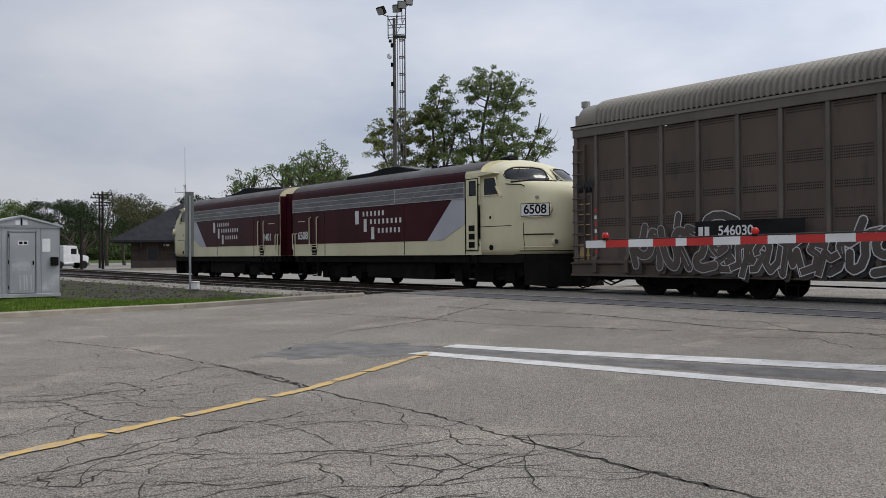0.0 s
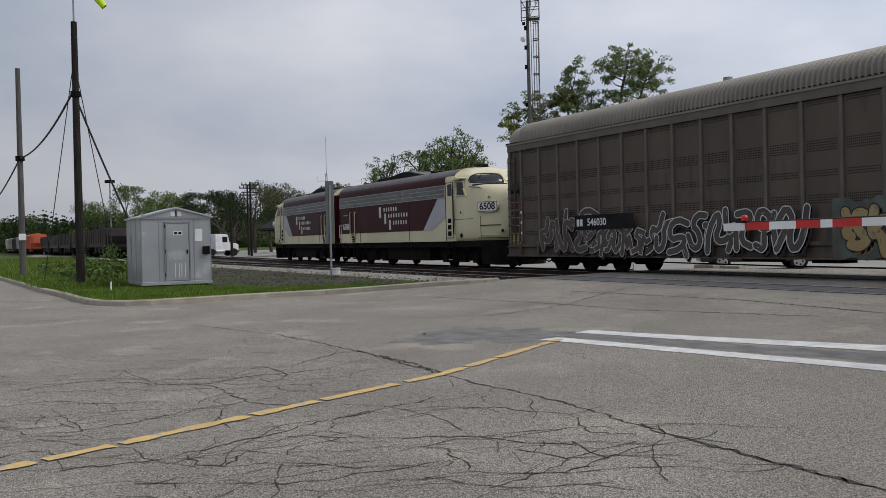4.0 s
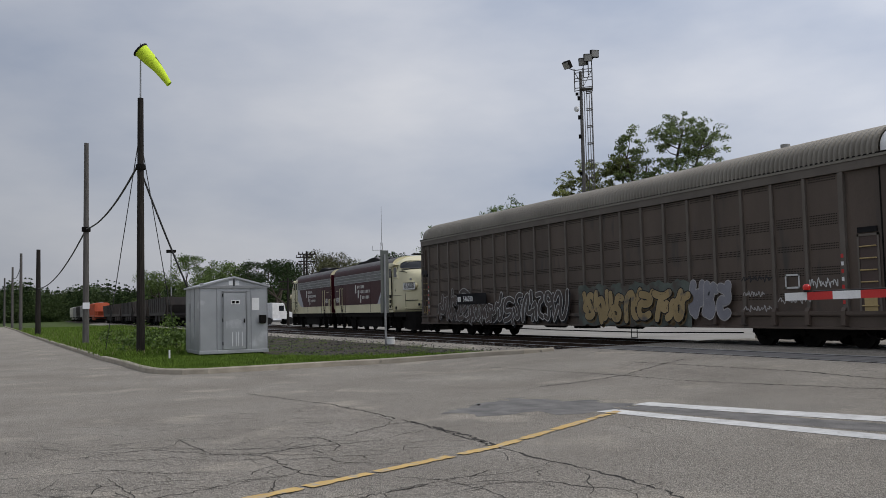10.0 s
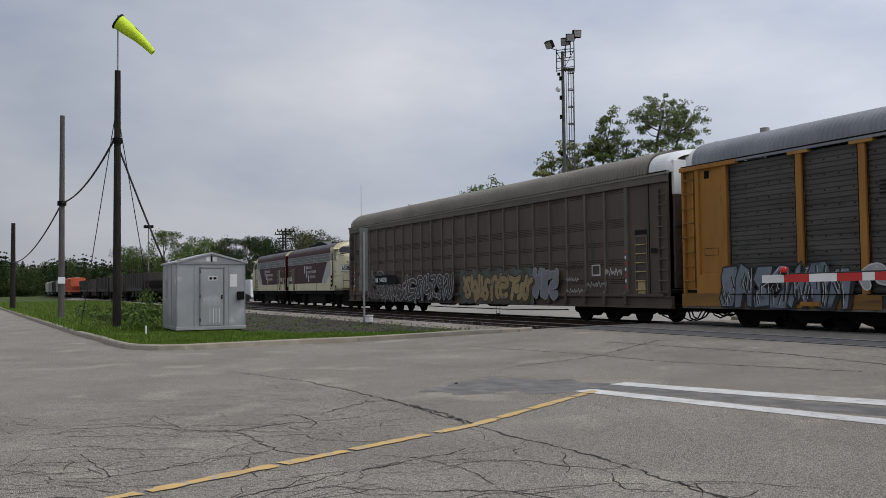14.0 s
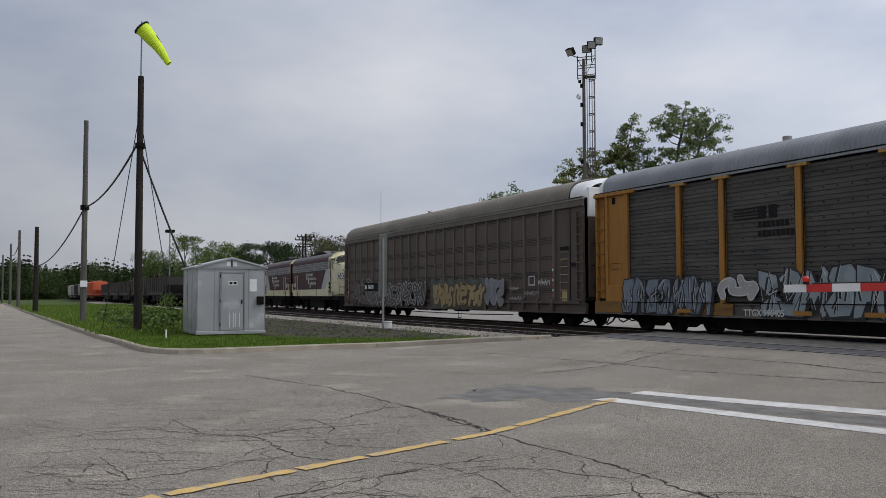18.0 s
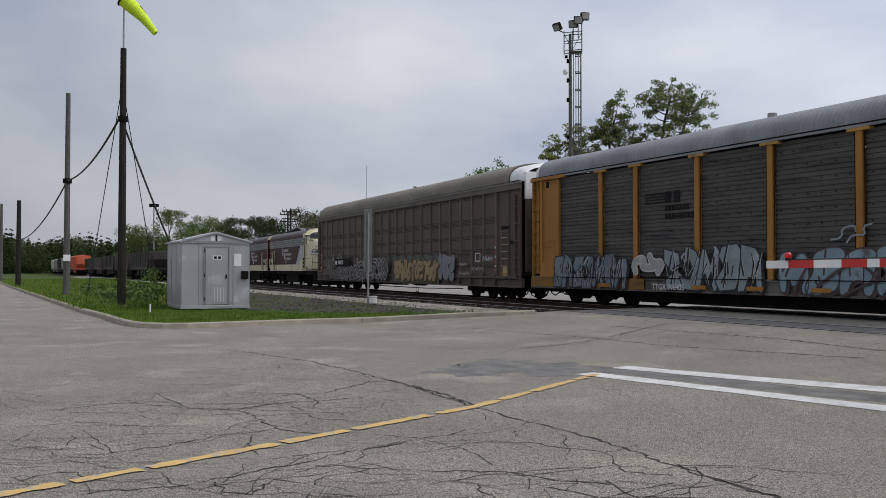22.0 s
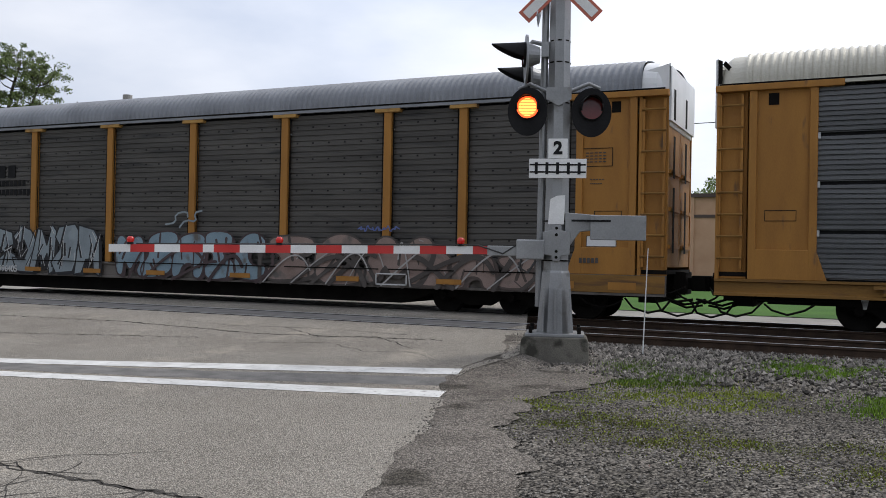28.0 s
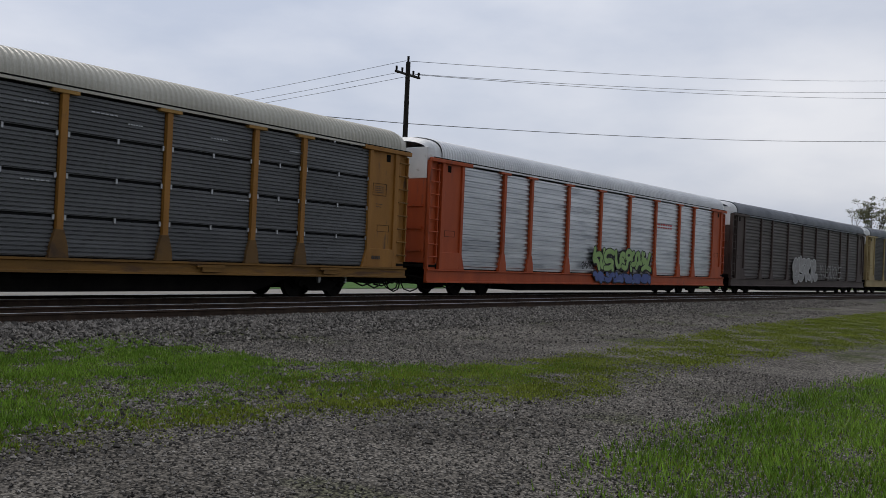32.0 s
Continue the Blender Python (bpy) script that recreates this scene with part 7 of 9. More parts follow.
sweeps(ns, 3.8, 11.4, 0.62, 1.66, 9, G_GREY, 0.032, 51, -1.682, "thin pale sprayed sweeps")
sweeps(ns, -1.2, 4.2, 0.6, 1.5, 5, G_MAROON, 0.09, 52, -1.672, "maroon sprayed sweeps between the letters")
graffiti(ns, 6.6, 7.6, 1.85, 2.1, 2, None, G_NAVY, None, 53, y=-1.63, line_w=0.03, label="small blue tag")
for x in (-9.0, -4.2, -1.9, 0.4, 3.2, 6.4, 9.1):
    part("sill_placard", Geo().box(x - 0.32, x + 0.32, -1.694, -1.688, 0.70, 0.82), YELLOW, ns, "small yellow placard on the sill")
part("sill_grille", frame_geo(7.6, -1.695, 0.78, 0.42, 0.14, 0.03), G_WHITE, ns)
lettering("number", "TTGX 996405", 0.26, G_WHITE, ns, pose(-5.6, -1.702, 0.74, 90, 0, 0), "white stencilled reporting mark and number", 0.004)
for k in range(4):
    part("logo_stripe", Geo().box(-6.95, -5.95, -1.506, -1.502, 3.76 - k * 0.1, 3.80 - k * 0.1), BLACK, ns, "black stripe of a faded emblem")
bars(ns, -5.95, -5.1, 3.45, 3.82, 2, BLACK, -1.505)
bars(ns, -5.95, -4.75, 3.2, 3.36, 7, BLACK, -1.505)
bars(ns, -5.95, -4.55, 2.94, 3.1, 8, BLACK, -1.505)
# dark folded edges round each bay, over the paint
for a, b in zip([-12.05] + list(POSTS), list(POSTS) + [12.05]):
    part("bay_edge", Geo().box(a + 0.13, b - 0.13, -1.692, -1.686, 1.0, 1.028).box(a + 0.13, a + 0.155, -1.56, -1.553, 1.03, 4.8).box(b - 0.155, b - 0.13, -1.56, -1.553, 1.03, 4.8), UNDER, ns)
# perforation rows and bolt heads on the sooty panels
for a, b in zip([-12.05] + list(POSTS), list(POSTS) + [12.05]):
    g = Geo()
    for r in range(9):
        z = 1.3 + r * 0.40
        n = 4 if b - a < 2.5 else 6
        for k in range(n):
            x = a + (b - a) * (k + 0.7) / (n + 0.4)
            g.box(x - 0.024, x + 0.024, -1.496, -1.485, z, z + 0.036)
    tagged(part("panel_bolts", g, BLACK, ns, "rows of small dark panel bolts"), kind="stuff")
for car in (ns, csx):
    bars(car, 12.35, 12.68, 3.06, 3.08, 5, G_DARK, -1.53)
    bars(car, 12.35, 12.62, 2.97, 2.99, 6, G_DARK, -1.53)
    part("data_panel", frame_geo(12.5, -1.53, 3.55, 0.34, 0.2), BLACK, car, "stencilled data frame")
    for k in range(4):
        bars(car, 12.25, 12.72, 3.44 + k * 0.065, 3.462 + k * 0.065, 5, G_DARK, -1.53)
    bars(car, 12.15, 12.6, 1.26, 1.37, 5, G_DARK, -1.60)
part("white_placard", Geo().box(12.3, 12.95, -1.54, -1.53, 1.62, 1.85), WHITE_CAP, ns, "faded white notice")
part("notice_frame", frame_geo(12.62, -1.545, 1.735, 0.33, 0.12), BROWN, ns)

# white emblem board on the grey-panelled car
part("emblem_board", Geo().box(-7.22, -4.60, -1.536, -1.528, 2.94, 3.86), BOARD, csx, "white emblem board with plain dark bars")
# the board is flat; grey lines paint the shade of panel grooves
for k in range(9):
    part("groove_shade_line", Geo().box(-7.22, -4.60, -1.538, -1.5365, 2.985 + k * 0.1, 2.993 + k * 0.1), HOPPER_GREY, csx)
for x, d in ((-6.78, 1), (-5.12, -1)):
    part("emblem_bracket", Geo().box(x - 0.045, x + 0.045, -1.545, -1.538, 3.16, 3.78).box(min(x, x + d * 0.18), max(x, x + d * 0.18), -1.545, -1.538, 3.70, 3.78).box(min(x, x + d * 0.18), max(x, x + d * 0.18), -1.545, -1.538, 3.16, 3.24), G_BLACK, csx)
bars(csx, -6.5, -5.38, 3.34, 3.70, 3, G_BLACK, -1.540, "dark bars in place of an emblem", 0.14)
bars(csx, -6.6, -5.35, 3.25, 3.29, 12, BROWN, -1.540)
for x in (-6.52, -6.28, -5.62, -5.38):
    part("emblem_dot", Geo().rod((x, -1.547, 3.07), (x, -1.538, 3.07), 0.07, 0.07, 14), G_BLACK, csx)
lettering("number", "TTGX 991232", 0.235, G_WHITE, csx, pose(-6.2, -1.606, 0.83, 90, 0, 0), "white stencilled reporting mark and number", 0.004)
part("number_ground", Geo().box(-7.2, -5.2, -1.6035, -1.600, 0.72, 0.95), UNDER, csx)
for x in (-10.6, -1.0, 5.6, 10.2):
    part("sill_bracket", Geo().box(x - 0.45, x + 0.45, -1.66, -1.60, 0.86, 0.93).box(x - 0.28, x + 0.3, -1.64, -1.60, 0.74, 0.86), SILL_YELLOW, csx)
for x in (-11.2, -10.0, 10.2, 11.4):
    part("jacking_pad", Geo().prism([(x - 0.07, 0.64), (x + 0.07, 0.64), (x + 0.03, 0.46), (x - 0.03, 0.46)], "y", -1.2, -1.1), CLIP, csx, "small pale steel pad under the sill")
rnd = random.Random(12)
for a, b in zip(POSTS[:-1], POSTS[1:]):   # scrubbed pale scuffs on the panels
    for _ in range(2):
        x = rnd.uniform(a + 0.3, b - 0.9)
        z = rnd.choice((4.45, 4.3, 3.4, 2.72))
        bars(csx, x, x + rnd.uniform(0.4, 0.8), z, z + 0.03, 6, CLIP, -1.53, "pale scuff marks", 0.25)

graffiti(org, -2.1, 3.7, 1.12, 2.3, 6, G_GREEN, G_BLACK, None, 61, y=-1.632, line_w=0.045, body=0.2, spiky=0.3, slant=0.05, label="lime green graffiti letters with black edges", depth=G_BLACK)
graffiti(org, -1.9, 3.6, 0.55, 1.12, 6, G_NAVY, G_BLACK, G_BLUE, 62, y=-1.634, line_w=0.05, body=0.4, spiky=0.3, label="violet blue lower half of graffiti letters")
graffiti(org, -3.2, -2.3, 1.15, 1.6, 3, None, G_BLACK, None, 63, y=-1.632, line_w=0.05, label="small black tag")
bars(org, 4.55, 6.6, 3.45, 3.68, 7, RED, -1.505)
graffiti(dark, -3.5, 1.4, 0.75, 2.6, 4, G_GREY, G_WHITE, None, 71, y=-1.632, line_w=0.06, body=0.22, label="pale graffiti letters")
graffiti(dark, 2.2, 7.4, 0.9, 2.4, 5, None, G_GREY, None, 73, y=-1.632, line_w=0.08, label="faded pale graffiti letters")


# ---------------------------------------------------------------- corner with the signal cabin
SHED_X, SHED_Y0, SHED_Y1, SHED_D = -33.4, 5.82, 8.30, 2.9
shed = thing("signal_cabin", "small galvanised steel signal cabin with a shallow gable roof", "cabin", pose(SHED_X, (SHED_Y0 + SHED_Y1) / 2, 0.12))
w = (SHED_Y1 - SHED_Y0) / 2
part("cabin_body", Geo().box(-SHED_D, 0, -w, w, 0.14, 2.46), SHED_STEEL, shed, bevel=0.01)
part("floor_skid", Geo().box(-SHED_D - 0.02, 0.03, -w - 0.02, w + 0.02, 0.05, 0.17), SHED_STEEL, shed, bevel=0.01)
for x in (-SHED_D + 0.2, -1.4, -0.15):
    for y in (-w + 0.2, w - 0.25):
        part("foot", Geo().box(x - 0.1, x + 0.1, y - 0.1, y + 0.1, -0.15, 0.06), UNDER, shed)
part("gable_roof", Geo().prism([(-w - 0.08, 2.44), (0, 2.78), (w + 0.08, 2.44), (w + 0.08, 2.50), (0, 2.85), (-w - 0.08, 2.50)], "x", -SHED_D - 0.06, 0.08), SHED_STEEL, shed, bevel=0.005)
part("gable_end", Geo().prism([(-w, 2.46), (w, 2.46), (0, 2.78)], "x", -0.03, 0.004), SHED_STEEL, shed)
part("eave_trim", Geo().box(0.0, 0.05, -w - 0.03, w + 0.03, 2.42, 2.50), STEEL_MAST, shed)
door = part("door", Geo().box(0.0, 0.035, -0.38, 0.42, 0.2, 2.25), SHED_STEEL, shed, "grey steel door with louvres", bevel=0.008)
part("door_frame", Geo().box(0.0, 0.05, -0.44, -0.40, 0.2, 2.3).box(0.0, 0.05, 0.44, 0.48, 0.2, 2.3).box(0.0, 0.05, -0.44, 0.48, 2.27, 2.32), STEEL_MAST, shed)
for y in (-0.07, 0.06, 0.15, 0.28):
    part("louvre", Geo().box(0.036, 0.05, y - 0.011, y + 0.011, 0.3, 0.82), WHITE_CAP, door)
part("door_sign", Geo().box(0.036, 0.044, -0.12, 0.2, 1.83, 1.98), WHITE, door, "small white notice")
part("door_sign_bars", Geo().box(0.045, 0.048, -0.09, 0.02, 1.86, 1.95).box(0.045, 0.048, 0.06, 0.17, 1.86, 1.95), UNDER, door)
for y in (-w + 0.02, -0.62, 0.62, w - 0.02):
    part("wall_seam", Geo().box(0.0, 0.012, y - 0.012, y + 0.012, 0.17, 2.42), STEEL_MAST, shed)
for x in (-0.02, -0.98, -1.95, -SHED_D + 0.02):
    part("wall_seam", Geo().box(x - 0.012, x + 0.012, -w - 0.012, -w, 0.17, 2.42), STEEL_MAST, shed)
for z in (0.35, 1.2, 2.1):
    part("hinge", Geo().rod((0.045, -0.42, z), (0.045, -0.42, z + 0.12), 0.02, 0.02, 8), UNDER, shed)
part("door_handle", Geo().box(0.035, 0.08, 0.34, 0.38, 1.15, 1.3), UNDER, door)
part("kick_patch", Geo().prism([(-0.3, 0.95), (0.3, 0.95), (0.3, 1.2), (0.1, 1.3), (-0.3, 1.22)], "x", 0.036, 0.0375), CLIP, door, "rubbed pale patch")
part("notice", Geo().box(0.0, 0.012, 0.66, 0.92, 1.6, 2.05), WHITE, shed, "white paper notice")
part("meter_box", Geo().box(0.0, 0.14, 0.92, 1.16, 1.12, 1.42), UNDER, shed, "dark meter box", bevel=0.02)
for y in (-0.12, 0.12):
    part("gable_vent", Geo().box(0.004, 0.02, y - 0.07, y + 0.07, 2.52, 2.68), WHITE_CAP, shed)
part("gable_post", Geo().box(0.004, 0.03, -0.02, 0.02, 2.46, 2.74), UNDER, shed)
for y in (-w + 0.1, w - 0.12):
    part("lifting_lug", Geo().box(-0.12, 0.0, y - 0.05, y + 0.05, 2.5, 2.62), STEEL_MAST, shed)
part("side_vent", Geo().box(-2.2, -1.9, -w - 0.02, -w, 1.2, 1.9), STEEL_MAST, shed)

stake = solid("marker_stake", Geo().rod((-32.2, 4.6, 0.05), (-32.2, 4.6, 0.42), 0.03, 0.03, 8), WHITE, "short white marker stake in the grass", "stake")
post = thing("sign_post", "steel sign post seen nearly edge-on with two plates", "sign post", pose(-33.2, 12.9, 0.1))
part("post", Geo().box(-0.03, 0.03, -0.035, 0.035, 0.0, 3.7), STEEL_MAST, post)
p = part("upper_plate", Geo().box(-0.015, 0.0, -0.17, 0.17, 2.0, 3.85), SIGN_BACK, post, "bare metal back of a tall sign plate", bevel=0.006)
part("lower_plate", Geo().box(-0.03, -0.016, -0.19, 0.16, 1.4, 2.0), SIGN_BACK, post, "bare metal back of a small plate", bevel=0.006)
pail = thing("pail", "small white plastic pail lying in the stones", "pail", pose(-32.9, 12.98, 0.27))
part("body", Geo().loft([[(math.cos(a) * r, math.sin(a) * r, z) for a in [k * math.pi / 8 for k in range(16)]] for r, z in ((0.12, 0.0), (0.15, 0.03), (0.165, 0.26), (0.175, 0.27), (0.17, 0.30))]), WHITE, pail)
part("rim", Geo().rod((0, 0, 0.25), (0, 0, 0.28), 0.182, 0.182, 16), HOPPER_GREY, pail)
solid("concrete_block", Geo().box(-33.0, -32.0, 14.35, 14.75, 0.0, 0.30), CONCRETE, "weathered concrete block beside the track", "block", bevel=0.03)


def pole(name, label, x, y, top, r, material, lean=(0, 0)):
    p = thing(name, label, "pole", pose(x, y, 0.05))
    part("shaft", Geo().rod((0, 0, -0.2), (lean[0], lean[1], top), r, r * 0.68, 12), material, p, smooth=False)
    return p


wp = pole("windsock_pole", "dark wooden pole carrying a windsock", -37.2, 4.24, 10.15, 0.165, POLE_WOOD)
part("rod", Geo().rod((0, 0, 10.0), (0, 0, 12.35), 0.035, 0.025, 8), STEEL_MAST, wp)
part("band", Geo().rod((0, 0, 7.3), (0, 0, 7.5), 0.19, 0.19, 12), UNDER, wp)
p2 = pole("cut_pole", "grey weathered wooden pole without wires", -54.2, 3.3, 11.3, 0.18, POLE_GREY)
part("tag", Geo().box(0.2, 0.24, -0.18, 0.18, 2.0, 2.35), WHITE_CAP, p2, "pale metal tag")
part("band", Geo().rod((0, 0, 6.3), (0, 0, 6.55), 0.24, 0.24, 12), UNDER, p2)
pole("cut_pole", "short dark wooden pole beside the street", -88, 1.45, 7.6, 0.25, POLE_WOOD)
pole("cut_pole", "far wooden pole beside the street", -121, 0.1, 9.4, 0.22, POLE_GREY)
pole("cut_pole", "far wooden pole beside the street", -165, -1.1, 10.0, 0.22, POLE_GREY)
pole("cut_pole", "far wooden pole beside the street", -220, -3.0, 10.4, 0.24, POLE_GREY)


def cable(name, label, a, b, sag, r, n=14, material=None):
    a, b = Vector(a), Vector(b)
    pts = []
    for k in range(n + 1):
        u = k / n
        p = a.lerp(b, u)
        p.z -= sag * 4 * u * (1 - u)
        pts.append(p)
    return solid(name, Geo().pipe(pts, r, 6), material or WIRE, label, "cable")


cable("span_cable", "thick dark cable slung between two poles", (-37.2, 4.15, 7.55), (-54.2, 3.3, 6.5), 0.5, 0.042)
cable("span_cable", "thick dark cable slung between two poles", (-54.2, 3.3, 6.5), (-88, 1.45, 4.2), 0.8, 0.042)
cable("span_cable", "dark cable slung between far poles", (-121, 0.1, 8.0), (-165, -1.1, 8.4), 0.8, 0.05)
cable("guy_cable", "dark guy cable running from pole to ground", (-37.2, 4.3, 7.15), (-39.5, 7.6, 0.1), 0.25, 0.04)
cable("guy_wire", "thin guy wire of the windsock pole", (-37.2, 4.24, 9.0), (-41.5, 3.3, 0.1), 0.0, 0.018)
cable("guy_wire", "thin guy wire of the windsock pole", (-37.2, 4.24, 8.6), (-39.6, 6.0, 0.1), 0.0, 0.018)

# windsock: hoop, opening darkened by a black inner sheet, and cloth in three tapering rings
SOCK_AT = (-37.2, 4.24, 12.15)
SOCK_ROWS = [(0, 42, 74), (2, 42, 74), (4, 45, 74), (5, 40, 78), (5.5, 46, 72), (6, 46, 74), (6.5, 44, 76), (7, 26, 82), (7.5, 46, 74), (8, 60, 70), (8.5, 30, 78), (9, 43, 74), (9.5, 55, 70), (10, 46, 74), (10.5, 30, 80), (11, 50, 72),
             (12, 62, 66), (13, 62, 62), (13.5, 42, 72), (14, 36, 78), (14.5, 36, 78), (16.5, 46, 74), (18, 48, 74), (19, 47, 74), (20, 50, 72), (21, 44, 74), (22, 42, 76), (23, 40, 76), (24, 42, 76), (32, 42, 74)]
sock = thing("windsock", "fluorescent yellow windsock streaming from a pole", "windsock")
sock.matrix_basis = pose(*SOCK_AT, 0, 42, 74)


def ring_at(x, r, sag=0.0, n=18):
    return [(x, math.cos(2 * math.pi * k / n) * r, math.sin(2 * math.pi * k / n) * r - sag) for k in range(n)]


part("cloth", Geo().loft([ring_at(0.02, 0.30), ring_at(0.5, 0.265, 0.01), ring_at(0.95, 0.20, 0.03), ring_at(1.25, 0.17, 0.07), ring_at(1.6, 0.13, 0.13), ring_at(1.75, 0.12, 0.16)], caps=False), SOCK, sock, "lime yellow cloth sleeve", smooth=True)
part("hoop", Geo().pipe(ring_at(0.0, 0.31) + ring_at(0.0, 0.31)[:1], 0.04, 6), BLACK, sock, "black steel hoop")
# black inner cone gives the sleeve's mouth its shade
part("mouth_shade", Geo().loft([ring_at(0.03, 0.285), ring_at(0.7, 0.2, 0.02)], caps=False), BLACK, sock)
part("spoke", Geo().pipe([(0, -0.31, 0), (0, 0.31, 0)], 0.015, 6), BLACK, sock)
part("spoke", Geo().pipe([(0, 0, -0.31), (0, 0, 0.31)], 0.015, 6), BLACK, sock)
part("stripe", Geo().loft([ring_at(0.62, 0.256, 0.014)[2:7], ring_at(0.98, 0.203, 0.03)[1:6]], closed=False, caps=False), BLACK, sock, "dark mark on the cloth")


# ---------------------------------------------------------------- yard light tower, masts and poles beyond the tracks
TW = (-62.3, 42.0)
tower = thing("light_tower", "tall grey yard light tower with caged ladder", "light tower", pose(TW[0], TW[1], 0, 0, 0, 56))
part("shaft", Geo().loft([[(c * r, s * r, z) for c, s in oct8] for r, z in ((0.21, 0), (0.13, 21.0))]), DARK_STEEL, tower)
CAGE_X, CAGE_R = 0.56, 0.33
for k in range(7):
    a = radians(-108 + 36 * k)
    part("cage_bar", Geo().rod((CAGE_X + CAGE_R * math.cos(a), CAGE_R * math.sin(a), 5.0), (CAGE_X + CAGE_R * math.cos(a), CAGE_R * math.sin(a), 19.3), 0.028, 0.028, 6), DARK_STEEL, tower)
for y in (-0.2, 0.2):
    part("ladder_stile", Geo().rod((0.26, y, 2.5), (0.26, y, 19.4), 0.03, 0.03, 6), DARK_STEEL, tower)
for k in range(11):
    z = 5.0 + k * 1.42
    part("cage_hoop", Geo().pipe([(CAGE_X + CAGE_R * math.cos(a), CAGE_R * math.sin(a), z) for a in [radians(-120 + 24 * j) for j in range(11)]], 0.045, 6), DARK_STEEL, tower)
for z in (12.3, 15.4, 17.0, 18.6):
    part("junction_box", Geo().box(-0.3, -0.1, -0.2, 0.1, z, z + 0.3), UNDER, tower)
for z in (19.5, 20.3, 21.0):
    part("platform_rail", Geo().pipe([(-0.5, -0.45, z), (0.95, -0.45, z + 0.1), (0.95, 0.45, z + 0.1), (-0.5, 0.45, z), (-0.5, -0.45, z)], 0.035, 6), DARK_STEEL, tower)
for x, y in ((-0.5, -0.45), (0.95, -0.45), (0.95, 0.45), (-0.5, 0.45), (0.2, -0.45), (0.2, 0.45)):
    part("platform_post", Geo().rod((x, y, 19.4), (x, y, 21.15), 0.04, 0.04, 6), DARK_STEEL, tower)
part("platform_brace", Geo().pipe([(-0.5, -0.45, 20.9), (0.2, -0.45, 19.6), (0.95, -0.45, 21.0)], 0.035, 6), DARK_STEEL, tower)
part("platform_deck", Geo().box(-0.1, 0.95, -0.45, 0.45, 19.45, 19.5), DARK_STEEL, tower, "open steel grating")
for x, y, z, rx, rz in ((-1.05, -0.5, 21.5, 35, -40), (0.25, 0.3, 21.9, 20, -10), (0.65, -0.3, 22.05, 15, 5), (1.2, 0.3, 22.5, 8, 20)):
    f = part("floodlight", Geo().box(-0.36, 0.36, -0.18, 0.18, -0.32, 0.32), UNDER, tower, "square floodlight", bevel=0.06)
    f.matrix_basis = pose(x, y, z, rx, 0, rz)
    part("floodlight_glass", Geo().box(-0.30, 0.30, -0.20, -0.182, -0.26, 0.26), HOPPER_GREY, f)
    part("floodlight_bracket", Geo().pipe([(max(-0.5, min(0.95, x)), y, 20.6), (max(-0.5, min(0.95, x)), y, z - 0.5), (x, y, z - 0.25)], 0.04, 6), UNDER, tower)
part("dish", Geo().rod((-0.35, -0.25, 17.8), (-0.48, -0.38, 17.8), 0.24, 0.20, 16), WHITE_CAP, tower, "small white antenna dish")
part("camera_box", Geo().box(-0.45, -0.2, -0.25, 0.05, 19.0, 19.2), UNDER, tower)

ant = thing("radio_mast", "thin lattice radio mast with side antennas", "radio mast", pose(-93.0, 36.0, 0))
for a in (0, 2.1, 4.2):
    part("leg", Geo().rod((0.22 * math.cos(a), 0.22 * math.sin(a), 0), (0.1 * math.cos(a), 0.1 * math.sin(a), 9.0), 0.035, 0.03, 5), STEEL_MAST, ant)
part("whip", Geo().rod((0, 0, 8.8), (0, 0, 13.0), 0.03, 0.02, 5), STEEL_MAST, ant)
for k in range(9):
    part("brace", Geo().pipe([(0.2, 0, k), (-0.1, 0.17, k + 0.5), (-0.1, -0.17, k + 1.0)], 0.02, 4), STEEL_MAST, ant)
part("side_antenna", Geo().pipe([(0, 0, 8.2), (-0.5, -0.9, 8.2), (-0.5, -0.9, 8.7)], 0.03, 5).pipe([(0, 0, 6.6), (0.4, 0.8, 6.6), (0.4, 0.8, 7.1)], 0.03, 5), STEEL_MAST, ant)


def lot_pole(x, y, h, kind):
    p = thing("utility_pole" if kind == "wood" else "lamp_mast", "wooden utility pole with crossarms" if kind == "wood" else "tall far lamp mast", "pole", pose(x, y, 0))
    part("shaft", Geo().rod((0, 0, 0), (0, 0, h), 0.17, 0.11, 8), POLE_WOOD if kind == "wood" else STEEL_MAST, p)
    if kind == "wood":
        for z in (h - 0.4, h - 1.3):
            part("crossarm", Geo().box(-0.06, 0.06, -1.1, 1.1, z - 0.07, z + 0.07), POLE_WOOD, p)
        for y0 in (-1.0, -0.5, 0.5, 1.0):
            part("insulator", Geo().rod((0, y0, h - 0.34), (0, y0, h - 0.1), 0.07, 0.05, 8), UNDER, p)
    else:
        part("lamp_head", Geo().box(-0.6, 0.6, -0.9, 0.9, h - 0.3, h + 0.3), UNDER, p, bevel=0.1)
    return p


lot_pole(-110, 32.5, 9.2, "wood")
lot_pole(-118, 34.5, 9.3, "wood")
lot_pole(-104, 28.4, 5.6, "wood")
lot_pole(-190, 27.8, 14.5, "lamp")
flue = thing("roof_flue", "grey metal flue with a cap on a post beyond the train", "flue", pose(-52.0, 53.8, 0))
part("pipe", Geo().rod((0, 0, 0), (0, 0, 13.3), 0.30, 0.26, 12), STEEL_MAST, flue)
part("cap", Geo().rod((0, 0, 13.3), (0, 0, 13.75), 0.36, 0.36, 12), HOPPER_GREY, flue)

